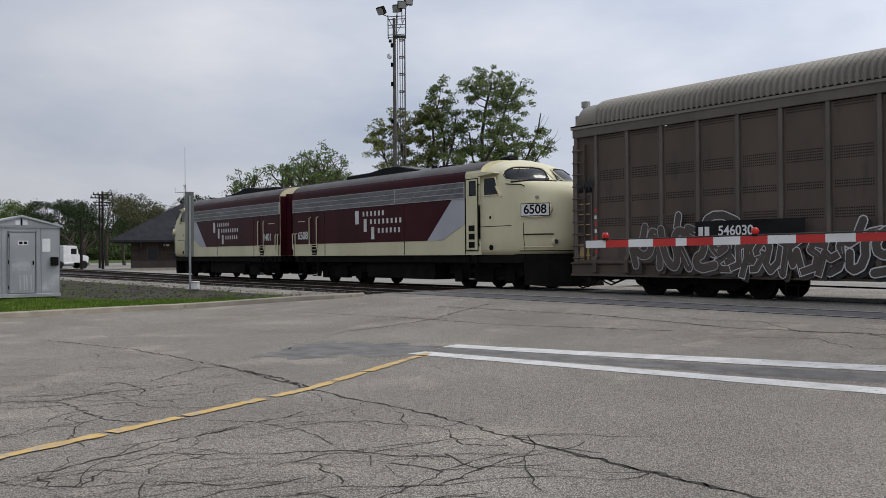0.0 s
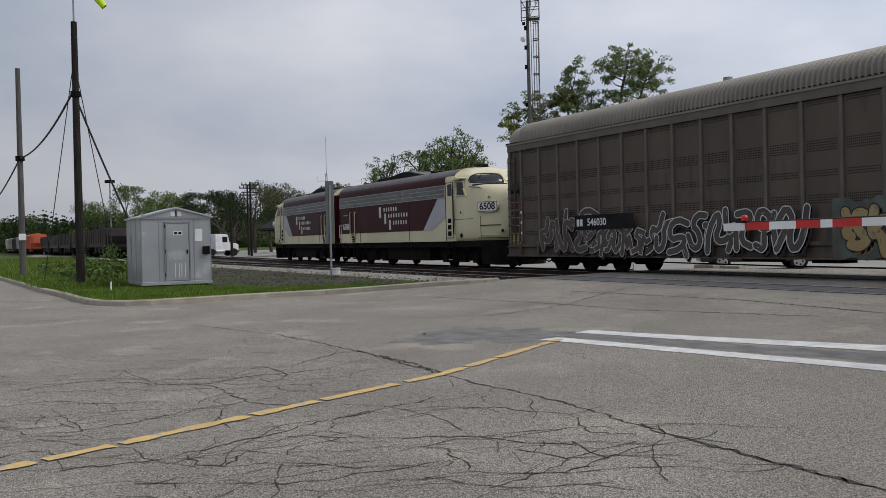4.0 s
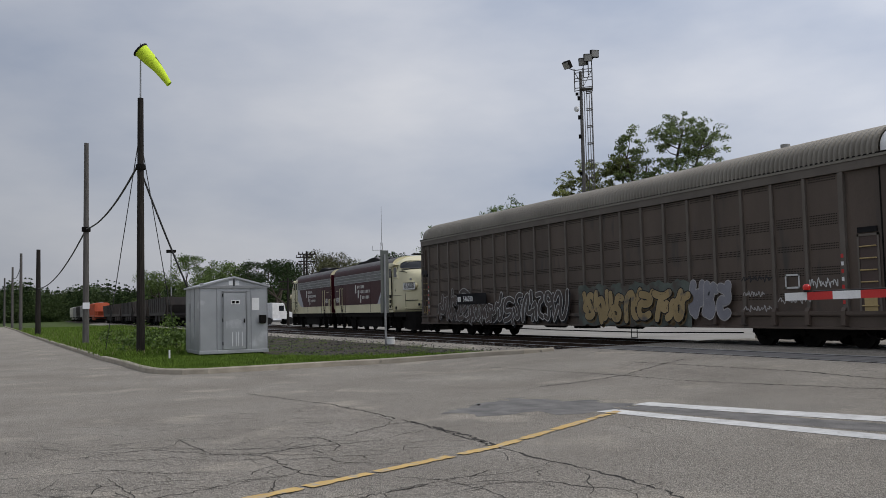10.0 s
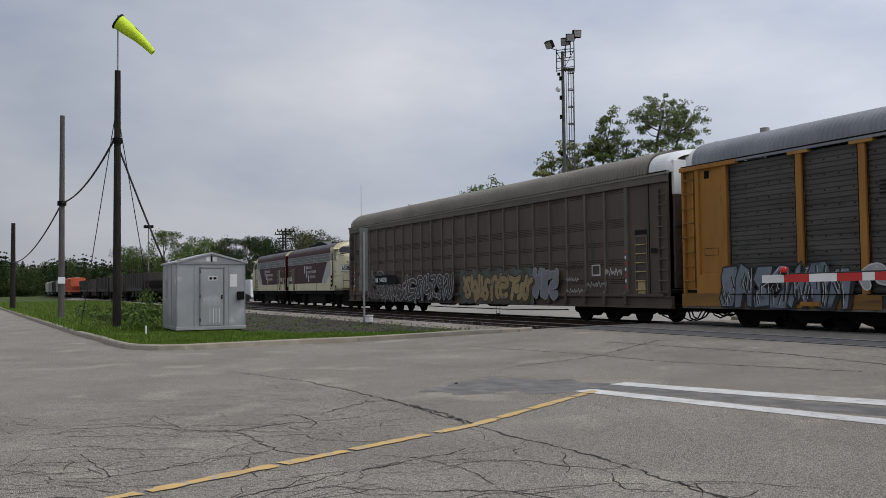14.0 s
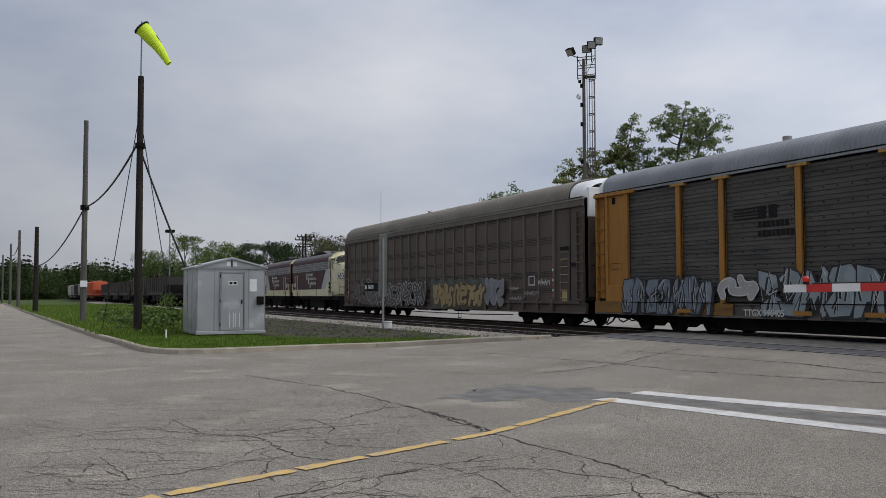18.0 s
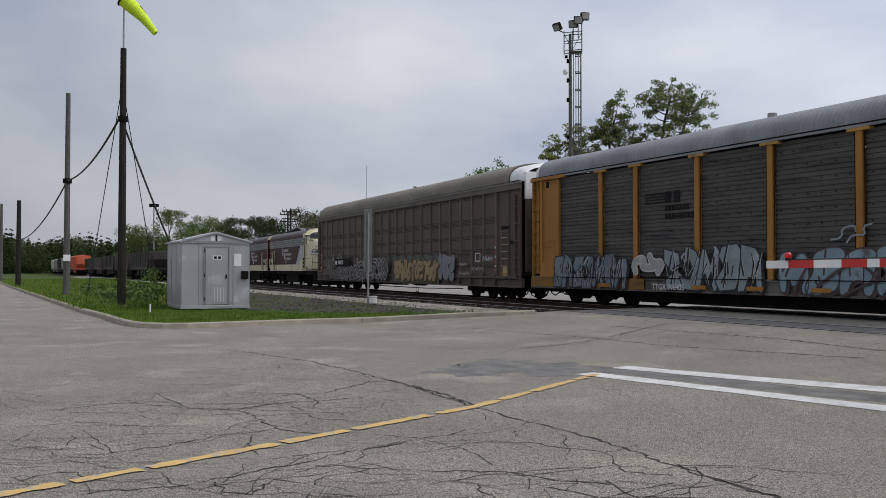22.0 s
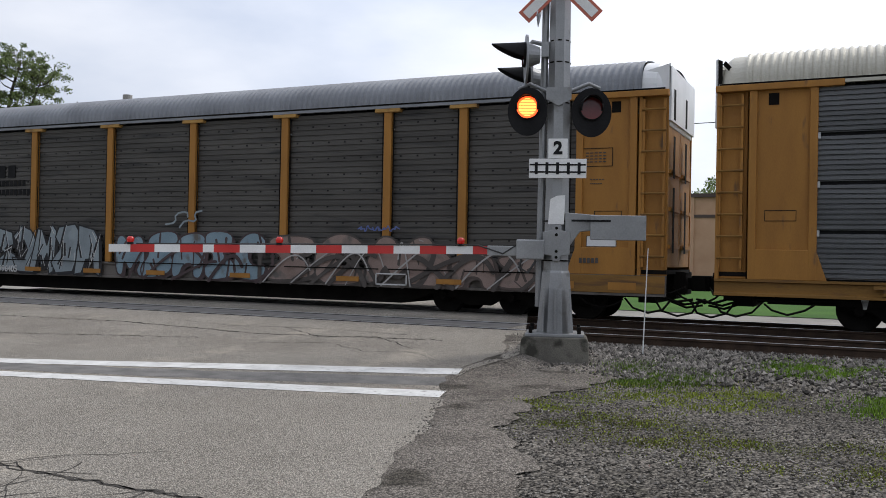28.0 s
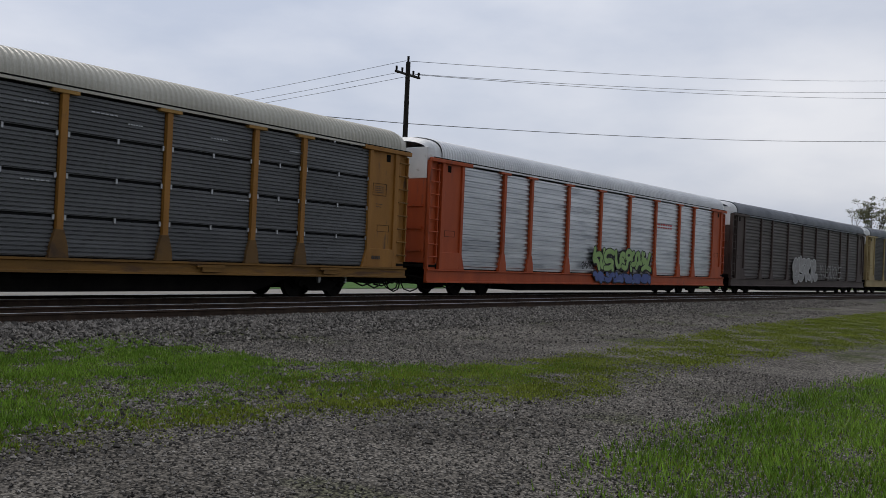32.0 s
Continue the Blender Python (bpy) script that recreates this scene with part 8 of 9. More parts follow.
# street-side power line east of the crossing
def power_pole(x, y, h, turn, transformer):
    p = thing("power_pole", "tall dark power pole with crossarm and insulators", "pole", pose(x, y, 0, 0, 0, turn))
    part("shaft", Geo().rod((0, 0, 0), (0, 0, h), 0.2, 0.14, 10), POLE_WOOD, p)
    part("crossarm", Geo().box(-1.2, 1.2, -0.06, 0.06, h - 0.82, h - 0.70), POLE_WOOD, p)
    for x0 in (-1.1, -0.55, 0.55, 1.1):
        part("insulator", Geo().rod((x0, 0, h - 0.68), (x0, 0, h - 0.44), 0.06, 0.07, 8), UNDER, p)
    part("top_pin", Geo().rod((0, 0, h), (0, 0, h + 0.35), 0.06, 0.08, 8), UNDER, p)
    if transformer:
        part("transformer", Geo().rod((0.45, -0.2, h - 1.9), (0.45, -0.2, h - 0.95), 0.3, 0.3, 14), HOPPER_GREY, p, "grey can transformer")
        part("cutout_arm", Geo().box(-0.06, 0.06, -1.1, 1.1, h - 0.42, h - 0.30), POLE_WOOD, p)
        for k, yy in enumerate((-0.95, -0.5, 0.5, 0.95)):
            part("cutout", Geo().rod((0.05, yy, h - 0.34), (0.16, yy + 0.16, h - 0.08), 0.045, 0.05, 8), UNDER, p)
        for a, b, top in ((-1.1, 0.4, 0.25), (-0.55, -0.5, 0.5), (0.55, 0.95, 0.2), (1.1, 0.5, 0.45)):
            part("jumper_wire", Geo().pipe([(a, 0, h - 0.45), (a * 0.9, b * 0.3, h + top), (a * 0.3, b * 0.8, h + top * 0.8), (0.1, b, h - 0.2)], 0.022, 5), WIRE, p)
    return p


power_pole(43.95, 33.6, 13.5, 0, False)
power_pole(47.0, 88.0, 12.0, 95, False)
power_pole(11.35, 43.2, 11.5, -38, True)
for dz, dy in ((0.45, 0.1), (-0.15, 1.0), (-0.55, -1.0)):
    cable("power_line", "thin overhead power line", (43.75 + dy * 0.3, 33.6 + dy, 13.1 + dz), (47.0 + dy * 0.3, 88.0 + dy, 11.6 + dz), 0.4, 0.012)
    cable("power_line", "thin overhead power line", (11.25, 43.2 + dy, 11.7 + dz), (47.0, 88.0 + dy, 11.6 + dz), 0.8, 0.012)
    cable("power_line", "thin overhead power line", (43.75 + dy * 0.3, 33.6 + dy, 13.1 + dz), (110.0, 14.0 + dy, 22.3 + dz * 2), 0.5, 0.014)
cable("power_line", "low overhead cable strung above the train", (43.75, 33.6, 9.75), (110.0, 14.0, 16.7), 0.5, 0.02)
cable("power_line", "low overhead cable strung above the train", (43.75, 33.6, 9.75), (-20.0, 50.0, 9.0), 0.9, 0.02)
power_pole(110.0, 14.0, 22.6, 20, False)

# ---------------------------------------------------------------- buildings and vehicles beyond the train
st = thing("station_building", "low dark station with a broad steep charcoal hipped roof", "building", pose(-95.7, 29.0, 0, 0, 0, 71))
part("wall", Geo().box(2.0, 18.0, 2.0, 12.0, 0, 3.1), DARK_WALL, st, bevel=0.02)
part("base_course", Geo().box(1.97, 18.03, 1.97, 12.03, 0, 1.0), DARK_BROWN, st)
part("roof", Geo().add([(0, 0, 3.0), (20, 0, 3.0), (20, 14, 3.0), (0, 14, 3.0), (7.4, 7, 7.45), (12.6, 7, 7.45), (0, 0, 3.2), (20, 0, 3.2), (20, 14, 3.2), (0, 14, 3.2)],
                       [(0, 3, 2, 1), (0, 1, 7, 6), (1, 2, 8, 7), (2, 3, 9, 8), (3, 0, 6, 9), (6, 7, 5, 4), (7, 8, 5), (8, 9, 4, 5), (9, 6, 4)]), SHINGLE, st, "charcoal shingle roof")
for x in (4.2, 6.8, 11.0, 14.5):
    win = part("window", Geo().box(x - 0.5, x + 0.5, 1.94, 2.0, 1.1, 2.5), GLASS, st)
    part("window_frame", frame_geo(x, 1.93, 1.8, 0.56, 0.76, 0.07), DARK_BROWN, win)
for x in (3.0, 5.5, 9.0, 12.7):
    part("wall_bracket", Geo().prism([(2.0, 1.9), (2.0, 3.0), (0.6, 3.0)], "x", x - 0.06, x + 0.06), DARK_BROWN, st)
part("door", Geo().box(8.2, 9.1, 1.94, 2.0, 0.05, 2.15), DARK_BROWN, st)
part("station_sign", Geo().box(5.3, 5.9, 1.86, 1.9, 2.55, 2.75), WHITE_CAP, st, "small pale sign under the eave")
part("platform", Geo().box(1.0, 20.0, -0.2, 2.0, 0.0, 0.25), CONCRETE, st)

tb = thing("brick_building", "tan brick building with a dark roof edge", "building", pose(-9.3, 62.0, 0))
part("wall", Geo().box(-14, 14, 0, 12, 0, 5.9), TAN_WALL, tb)
part("parapet", Geo().box(-14.2, 14.2, -0.2, 12.2, 5.9, 6.15), DARK_BROWN, tb)
for k in range(6):
    x = -11.5 + k * 4.4
    part("pilaster", Geo().box(x + 1.4, x + 1.9, -0.12, 0, 0, 5.9), TAN_WALL, tb)
    win = part("window", Geo().box(x - 0.5, x + 0.8, -0.03, 0.0, 0.9, 2.1), GLASS, tb)
    part("window_sill", Geo().box(x - 0.6, x + 0.9, -0.15, 0.0, 0.8, 0.9), CONCRETE, win)
part("string_course", Geo().box(-14, 14, -0.06, 0.0, 4.55, 4.75), DARK_BROWN, tb)


def motor_car(name, label, m, paint, length=4.7, height=1.5):
    c = thing(name, label, "car", m)
    h = length / 2
    side = [(-h, 0.35), (-h + 0.05, 0.85), (-h + 0.4, 0.98), (-h + 1.2, 1.0), (-h + 1.75, height - 0.05), (h - 1.6, height), (h - 0.75, 1.02), (h - 0.1, 0.9), (h, 0.6), (h - 0.05, 0.3)]
    part("body", Geo().prism(side, "y", -0.86, 0.86), paint, c, bevel=0.08)
    part("side_glass", Geo().prism([(-h + 1.4, 1.03), (-h + 1.85, height - 0.12), (h - 1.65, height - 0.1), (h - 1.0, 1.03)], "y", -0.875, 0.875), GLASS, c)
    for x in (-h + 0.85, h - 0.9):
        for s in (-1, 1):
            wv = part("wheel", Geo().rod((x, s * 0.72, 0.33), (x, s * 0.90, 0.33), 0.33, 0.33, 22), TYRE, c)
            part("rim", Geo().rod((x, s * 0.90, 0.33), (x, s * 0.915, 0.33), 0.22, 0.20, 18), SILVER, wv)
            for k in range(5):
                a = k * 2 * math.pi / 5
                part("spoke_gap", Geo().rod((x + 0.13 * math.cos(a), s * 0.912, 0.33 + 0.13 * math.sin(a)), (x + 0.13 * math.cos(a), s * 0.918, 0.33 + 0.13 * math.sin(a)), 0.04, 0.04, 8), TYRE, wv)
    return c


motor_car("parked_car", "dark parked car with alloy wheels on the gravel lane", pose(-26.6, 28.9, 0.06, 0, 0, 52), CAR_DARK)
for x, y, s in ((-27.6, 26.9, 0.35), (-27.0, 26.8, 0.22), (-25.9, 26.8, 0.5)):
    solid("rubble_block", Geo().box(x - s, x + s, y - 0.2, y + 0.2, 0.04, 0.3), CONCRETE, "dark weathered block lying on the lane", "block", bevel=0.04)

tk = thing("white_truck", "white highway truck tractor parked at the far lot", "truck", pose(-118.5, 31.2, 0, 0, 0, 98))
part("cab", Geo().prism([(-1.5, 0.75), (0.45, 0.75), (0.45, 1.75), (0.25, 2.75), (0.0, 2.85), (-1.5, 2.9)], "y", -1.15, 1.15), WHITE, tk, bevel=0.08)
part("hood", Geo().prism([(0.46, 0.7), (1.75, 0.7), (1.8, 1.45), (1.5, 1.62), (0.46, 1.78)], "y", -0.95, 0.95), WHITE_CAP, tk, bevel=0.08)
part("windscreen", Geo().prism([(0.47, 1.82), (0.27, 2.66), (0.31, 2.68), (0.51, 1.82)], "y", -1.0, 1.0), GLASS, tk)
part("side_window", Geo().box(-0.55, 0.15, -1.165, -1.14, 1.8, 2.5), GLASS, tk)
part("bumper", Geo().box(1.75, 1.9, -1.1, 1.1, 0.45, 0.8), HOPPER_GREY, tk, bevel=0.02)
part("chassis", Geo().box(-3.4, 1.4, -0.45, 0.45, 0.6, 0.85), UNDER, tk)
part("fuel_tank", Geo().rod((-1.4, -0.9, 0.65), (-0.2, -0.9, 0.65), 0.3, 0.3, 14), GALV_BRIGHT, tk)
for x in (-3.0, -2.0, 1.05):
    for y0, y1 in ((-1.15, -0.8), (0.8, 1.15)):
        part("wheel", Geo().rod((x, y0, 0.5), (x, y1, 0.5), 0.5, 0.5, 18), TYRE, tk)


def hopper(x, paint, label, length=16.0, covered=True, top=4.1):
    c = thing("hopper_car", label, "railway car", pose(x, NEAR_Y, NEAR_RAIL_Z), group="standing freight cars")
    h = length / 2
    body = [(-h + 1.2, 1.2), (h - 1.2, 1.2), (h - 0.2, 2.4), (h - 0.2, top), (-h + 0.2, top), (-h + 0.2, 2.4)]
    part("body", Geo().prism(body, "y", -1.5, 1.5), paint, c, bevel=0.04)
    for k in range(9):
        xx = -h + 0.4 + (length - 0.8) * k / 8
        part("side_rib", Geo().box(xx - 0.07, xx + 0.07, -1.58, 1.58, 1.6 if 0 < k < 8 else 2.4, top), paint, c)
    if covered:
        part("roof", Geo().prism([(-1.5, top), (-1.1, top + 0.22), (1.1, top + 0.22), (1.5, top)], "x", -h + 0.2, h - 0.2), paint, c)
        part("hatch", Geo().box(-h + 1, h - 1, -0.4, 0.4, top + 0.22, top + 0.35), HOPPER_GREY, c)
    for s in (-1, 1):
        part("end_platform", Geo().box(min(s * h, s * (h - 1.5)), max(s * h, s * (h - 1.5)), -1.45, 1.45, 0.95, 1.15), UNDER, c)
        part("end_ladder", Geo().box(s * h - 0.06, s * h + 0.06, -1.4, -1.34, 1.1, top).box(s * h - 0.06, s * h + 0.06, -0.95, -0.89, 1.1, top), paint, c)
        for z in (1.5, 2.0, 2.5, 3.0):
            part("rung", Geo().box(s * h - 0.03, s * h + 0.03, -1.4, -0.9, z, z + 0.05), paint, c)
        part("end_sheet", Geo().box(s * (h - 1.0) - 0.04, s * (h - 1.0) + 0.04, -1.4, 1.4, 1.2, top - 0.2), paint, c)
        g = Geo()
        for xx in (-0.9, 0.9):
            g.rod((s * (h - 2.2) + xx, -0.85, 0.42), (s * (h - 2.2) + xx, 0.85, 0.42), 0.42, 0.42, 16)
        g.box(s * (h - 2.2) - 1.2, s * (h - 2.2) + 1.2, -1.05, 1.05, 0.35, 0.75)
        part("truck", g, UNDER, c)
    for xx in (-3, 0, 3):
        part("discharge_gate", Geo().prism([(xx - 1.2, 1.3), (xx + 1.2, 1.3), (xx + 0.4, 0.5), (xx - 0.4, 0.5)], "y", -1.2, 1.2), paint, c)
    return c


for k in range(5):
    hopper(-114.0 - 17.2 * k, HOPPER_DARK if k % 2 == 0 else HOPPER_BROWN, ("black" if k % 2 == 0 else "rusty brown") + " open hopper car standing on the near track", 16.0, False, 3.3)
hopper(-222.0, RUST_CAR, "orange-red covered hopper car standing on the near track", 17.0)
for k in range(5):
    hopper(-240.0 - 18.0 * k, (HOPPER_GREY, HOPPER_GREY, HOPPER_DARK, HOPPER_GREY, ROOF_TAN)[k], ("grey", "grey", "black", "grey", "tan")[k] + " covered hopper car standing on the near track", 17.0)


# ---------------------------------------------------------------- trees
def leaf_quads(g, rnd, centre, radius, n, size, flat=0.7):
    for _ in range(n):
        d = Vector((rnd.gauss(0, 1), rnd.gauss(0, 1), rnd.gauss(0, 1)))
        d = d.normalized() * radius * rnd.random() ** 0.45
        p = Vector(centre) + Vector((d.x, d.y, d.z * flat))
        u = Vector((rnd.uniform(-1, 1), rnd.uniform(-1, 1), rnd.uniform(-1, 1))).normalized()
        v = u.orthogonal().normalized()
        s = size * rnd.uniform(0.6, 1.4)
        k = len(g.v)
        g.v += [tuple(p - u * s), tuple(p + v * s * 0.5), tuple(p + u * s), tuple(p - v * s * 0.5)]
        g.f.append((k, k + 1, k + 2, k + 3))


def tree(label, x, y, h, spread_r, leaf, seed, trunk_r=0.3, clump=1.3, leaves=26, size=0.2, first=0.3, depth=4, flat=0.7, bare=0.0, name="tree", stems=1):
    rnd = random.Random(seed)
    t = thing(name, label, "tree", pose(x, y, 0))
    wood, crown = Geo(), Geo()
    tips = []

    def grow(p, d, length, r, level):
        q = p + d * length
        mid = p.lerp(q, 0.5) + Vector((rnd.uniform(-1, 1), rnd.uniform(-1, 1), 0)) * length * 0.06
        n = 7 if level < 2 else 4
        wood.rod(p, mid, r, r * 0.82, n)
        wood.rod(mid, q, r * 0.82, r * 0.62, n)
        if level >= depth:
            tips.append(q)
            return
        for _ in range(rnd.choice((2, 3, 3)) if level else 4):
            out = Vector((rnd.uniform(-1, 1), rnd.uniform(-1, 1), rnd.uniform(-0.15, 0.9)))
            nd = (d * 0.55 + out.normalized() * (0.85 * spread_r / (h * 0.5))).normalized()
            grow(q if rnd.random() < 0.6 else mid.lerp(q, 0.4), nd, length * rnd.uniform(0.62, 0.86), r * 0.58, level + 1)
        if level >= depth - 1:
            tips.append(q)

    for k in range(stems):
        a = rnd.uniform(0, 6.28)
        d = Vector((math.cos(a) * 0.18 * (stems > 1), math.sin(a) * 0.18 * (stems > 1), 1)).normalized()
        grow(Vector((0.4 * k, 0.2 * k, -0.2)), d, h * first, trunk_r, 0)
    top = max(p.z for p in tips)
    k = h / top
    wood.v = [(a * k, b * k, c * k) for a, b, c in wood.v]
    for p in tips:
        if rnd.random() < bare:
            continue
        leaf_quads(crown, rnd, p * k, clump * rnd.uniform(0.5, 1.25), leaves, size, flat)
    part("trunk", wood, BARK, t, "tapered trunk and limbs")
    if crown.f:
        part("crown", crown, leaf, t, "loose clumps of small leaves")
    return t


def polar(az, d):
    return (-d * math.sin(radians(az)), d * math.cos(radians(az)))


def limb_tree(label, az, d, limbs, tufts, leaf, seed, leaves=62, size=0.12, layer=0.58, twigs=0):
    """A tree of few bent limbs that carry loose flat tufts. limbs: (radius, points across the view and up); tufts: (across, up, radius)."""
    rnd = random.Random(seed)
    x, y = polar(az, d)
    t = thing("tree", label, "tree", pose(x, y, 0, 0, 0, az))
    wood, crown = Geo(), Geo()
    knots = []
    for r, pts in limbs:
        line = [Vector((u, rnd.uniform(-0.5, 0.5), z)) for u, z in pts]
        for i, (p, q) in enumerate(zip(line, line[1:])):
            k0, k1 = 1 - 0.75 * i / len(line), 1 - 0.75 * (i + 1) / len(line)
            wood.rod(p, q, r * k0, r * k1, 7)
            knots += [p.lerp(q, j / 4) for j in range(5)]
    for u, z, rad in tufts:
        c = Vector((u, rnd.uniform(-1.6, 1.6), z))
        low = [k for k in knots if k.z < z + 0.3] or knots
        root = min(low, key=lambda k: (k - c).length + 0.5 * abs(k.z - c.z + 1.2))
        mid = root.lerp(c, 0.55) + Vector((0, 0, -0.25))
        wood.rod(root, mid, 0.07, 0.05, 5)
        wood.rod(mid, c, 0.05, 0.03, 4)
        for _ in range(max(6, int(13 * rad))):
            e = Vector((rnd.gauss(0, 0.72), rnd.gauss(0, 0.9), rnd.gauss(0, 0.5))) * rad
            tip = c + e
            wood.rod(c.lerp(tip, 0.15), tip, 0.022, 0.010, 4)
            leaf_quads(crown, rnd, tip, rnd.uniform(0.34, 0.72), int(leaves * rnd.uniform(0.5, 1.2)), size, layer)
    for _ in range(twigs):
        k = rnd.choice(knots[len(knots) // 3:])
        p = k
        dirn = Vector((rnd.uniform(-0.2, 1.0), rnd.uniform(-0.4, 0.4), rnd.uniform(0.3, 1.0))).normalized()
        for j in range(3):
            q = p + dirn * rnd.uniform(0.5, 0.9)
            wood.rod(p, q, 0.04 - 0.01 * j, 0.03 - 0.01 * j, 4)
            dirn = (dirn + Vector((rnd.uniform(-0.4, 0.4), 0, rnd.uniform(-0.2, 0.4)))).normalized()
            p = q
    part("trunk", wood, BARK, t, "dark trunk and bent limbs")
    part("crown", crown, leaf, t, "open tufts of small leaves")
    return t


limb_tree("tall open tree with dark limbs and layered leaf tufts", 50.45, 88,
          [(0.26, [(0.3, 0), (0.2, 6), (0.0, 10), (-0.1, 13), (0.3, 15.6), (0.9, 18.0)]), (0.15, [(0.0, 10), (1.2, 12.2), (1.9, 14.4), (2.6, 16.6)]), (0.13, [(0.1, 8), (-1.0, 10.6), (-1.3, 13.2)])],
          [(0.6, 18.6, 1.1), (-0.5, 18.0, 0.9), (1.9, 18.3, 1.0), (2.9, 17.6, 0.9), (3.0, 16.6, 0.8), (1.8, 16.9, 1.0), (0.5, 17.0, 0.8), (-0.9, 16.6, 0.6), (2.2, 15.6, 0.7), (-0.6, 15.0, 0.7), (1.0, 14.9, 0.6),
           (-1.6, 13.8, 0.8), (2.0, 13.6, 0.8), (1.0, 12.8, 0.8), (-0.6, 12.4, 0.8), (-1.7, 11.6, 0.9), (2.4, 12.0, 0.9), (0.5, 11.0, 0.9), (1.8, 10.4, 0.9), (3.6, 16.9, 0.7), (3.4, 15.8, 0.6), (-1.4, 17.4, 0.7), (1.2, 15.9, 0.9), (0.2, 13.8, 0.8)], LEAF_A, 102, leaves=64)
limb_tree("slim open tree with thin leaf tufts", 53.0, 88,
          [(0.22, [(0.4, 0), (0.5, 6), (0.1, 9.5), (0.2, 12.5), (-0.5, 15.5)]), (0.12, [(0.2, 9.5), (1.1, 12.5), (1.3, 14.5)])],
          [(-0.7, 16.8, 0.8), (-0.1, 17.4, 0.6), (0.3, 16.2, 0.7), (-1.3, 15.6, 0.7), (0.0, 15.0, 0.7), (1.3, 15.2, 0.6), (1.5, 13.6, 0.7), (-0.8, 13.6, 0.8), (0.6, 13.0, 0.7), (1.6, 12.0, 0.8), (-0.3, 11.6, 0.9), (1.0, 10.6, 0.9), (-1.2, 10.4, 0.8)], LEAF_A, 105)
limb_tree("broad tree in young olive-green leaf", 55.2, 90,
          [(0.3, [(0.8, 0), (0.7, 5), (0.2, 8.5), (-0.6, 12.0), (-1.0, 14.5)]), (0.2, [(0.5, 6), (1.8, 9.5), (2.6, 12.6), (2.4, 14.8)]), (0.14, [(0.4, 7), (-1.8, 9.8), (-2.8, 12.4)])],
          [(2.2, 15.6, 0.8), (2.9, 14.6, 0.8), (1.4, 14.8, 0.8), (0.4, 14.4, 0.7), (-0.9, 15.2, 0.7), (-1.6, 14.0, 0.8), (-2.9, 13.4, 0.8), (-3.4, 12.2, 0.8), (-2.2, 12.4, 0.9), (0.2, 13.0, 1.0), (1.6, 13.0, 1.1), (2.8, 12.6, 1.0), (-0.8, 11.8, 1.0),
           (0.8, 11.4, 1.1), (2.2, 11.0, 1.1), (-2.2, 10.6, 0.9), (0.0, 10.0, 1.1), (1.6, 9.4, 1.1), (-1.2, 9.2, 0.9), (3.0, 9.6, 0.9)], LEAF_OLIVE, 101, leaves=72)
limb_tree("leaning tree with leaf tufts and bare twigs", 48.6, 92,
          [(0.2, [(-0.4, 0), (-0.2, 6), (0.3, 9.4), (0.2, 12.5), (-0.4, 15.0)]), (0.13, [(0.2, 8.6), (1.6, 11.4), (2.6, 13.8), (2.9, 15.6)]), (0.10, [(0.3, 9), (2.2, 10.6), (3.6, 12.4)])],
          [(-0.5, 15.2, 0.6), (0.0, 14.2, 0.7), (-1.0, 13.6, 0.6), (0.8, 13.2, 0.7), (-0.4, 12.4, 0.8), (0.9, 11.8, 0.8), (1.6, 11.0, 0.7), (-1.2, 11.2, 0.9), (0.2, 10.4, 1.0), (1.4, 9.8, 0.9), (-0.8, 9.6, 1.0), (-2.0, 10.2, 1.0), (-2.6, 9.4, 1.0), (2.2, 12.6, 0.7), (2.9, 13.8, 0.6), (3.4, 12.2, 0.5), (2.4, 11.4, 0.7), (-1.9, 12.4, 0.8)], LEAF_A, 107, leaves=64, twigs=16)
limb_tree("low dense tree in fresh leaf behind the locomotive", 50.0, 96,
          [(0.2, [(0, 0), (0.1, 5), (0.3, 9.0)])],
          [(-2.4, 10.6, 1.2), (-1.2, 11.2, 1.1), (0.2, 10.8, 1.2), (1.4, 11.0, 1.1), (2.6, 10.4, 1.1), (-2.0, 9.2, 1.2), (0.0, 9.2, 1.3), (1.8, 9.2, 1.2), (-0.8, 8.0, 1.2), (1.0, 7.8, 1.2)], LEAF_B, 103, leaves=80)
ROUND = dict(clump=0.85, leaves=40, size=0.12, first=0.22, depth=4)
tree("round tree in fresh pale-green leaf", *polar(62.0, 112), 13.6, 5.4, LEAF_B, 111, 0.3, **ROUND)
tree("round tree in fresh pale-green leaf", *polar(64.2, 118), 12.6, 5.0, LEAF_B, 112, 0.3, **ROUND)
tree("fresh green tree beyond the locomotive", *polar(59.6, 112), 14.4, 4.6, LEAF_B, 113, 0.26, **ROUND)
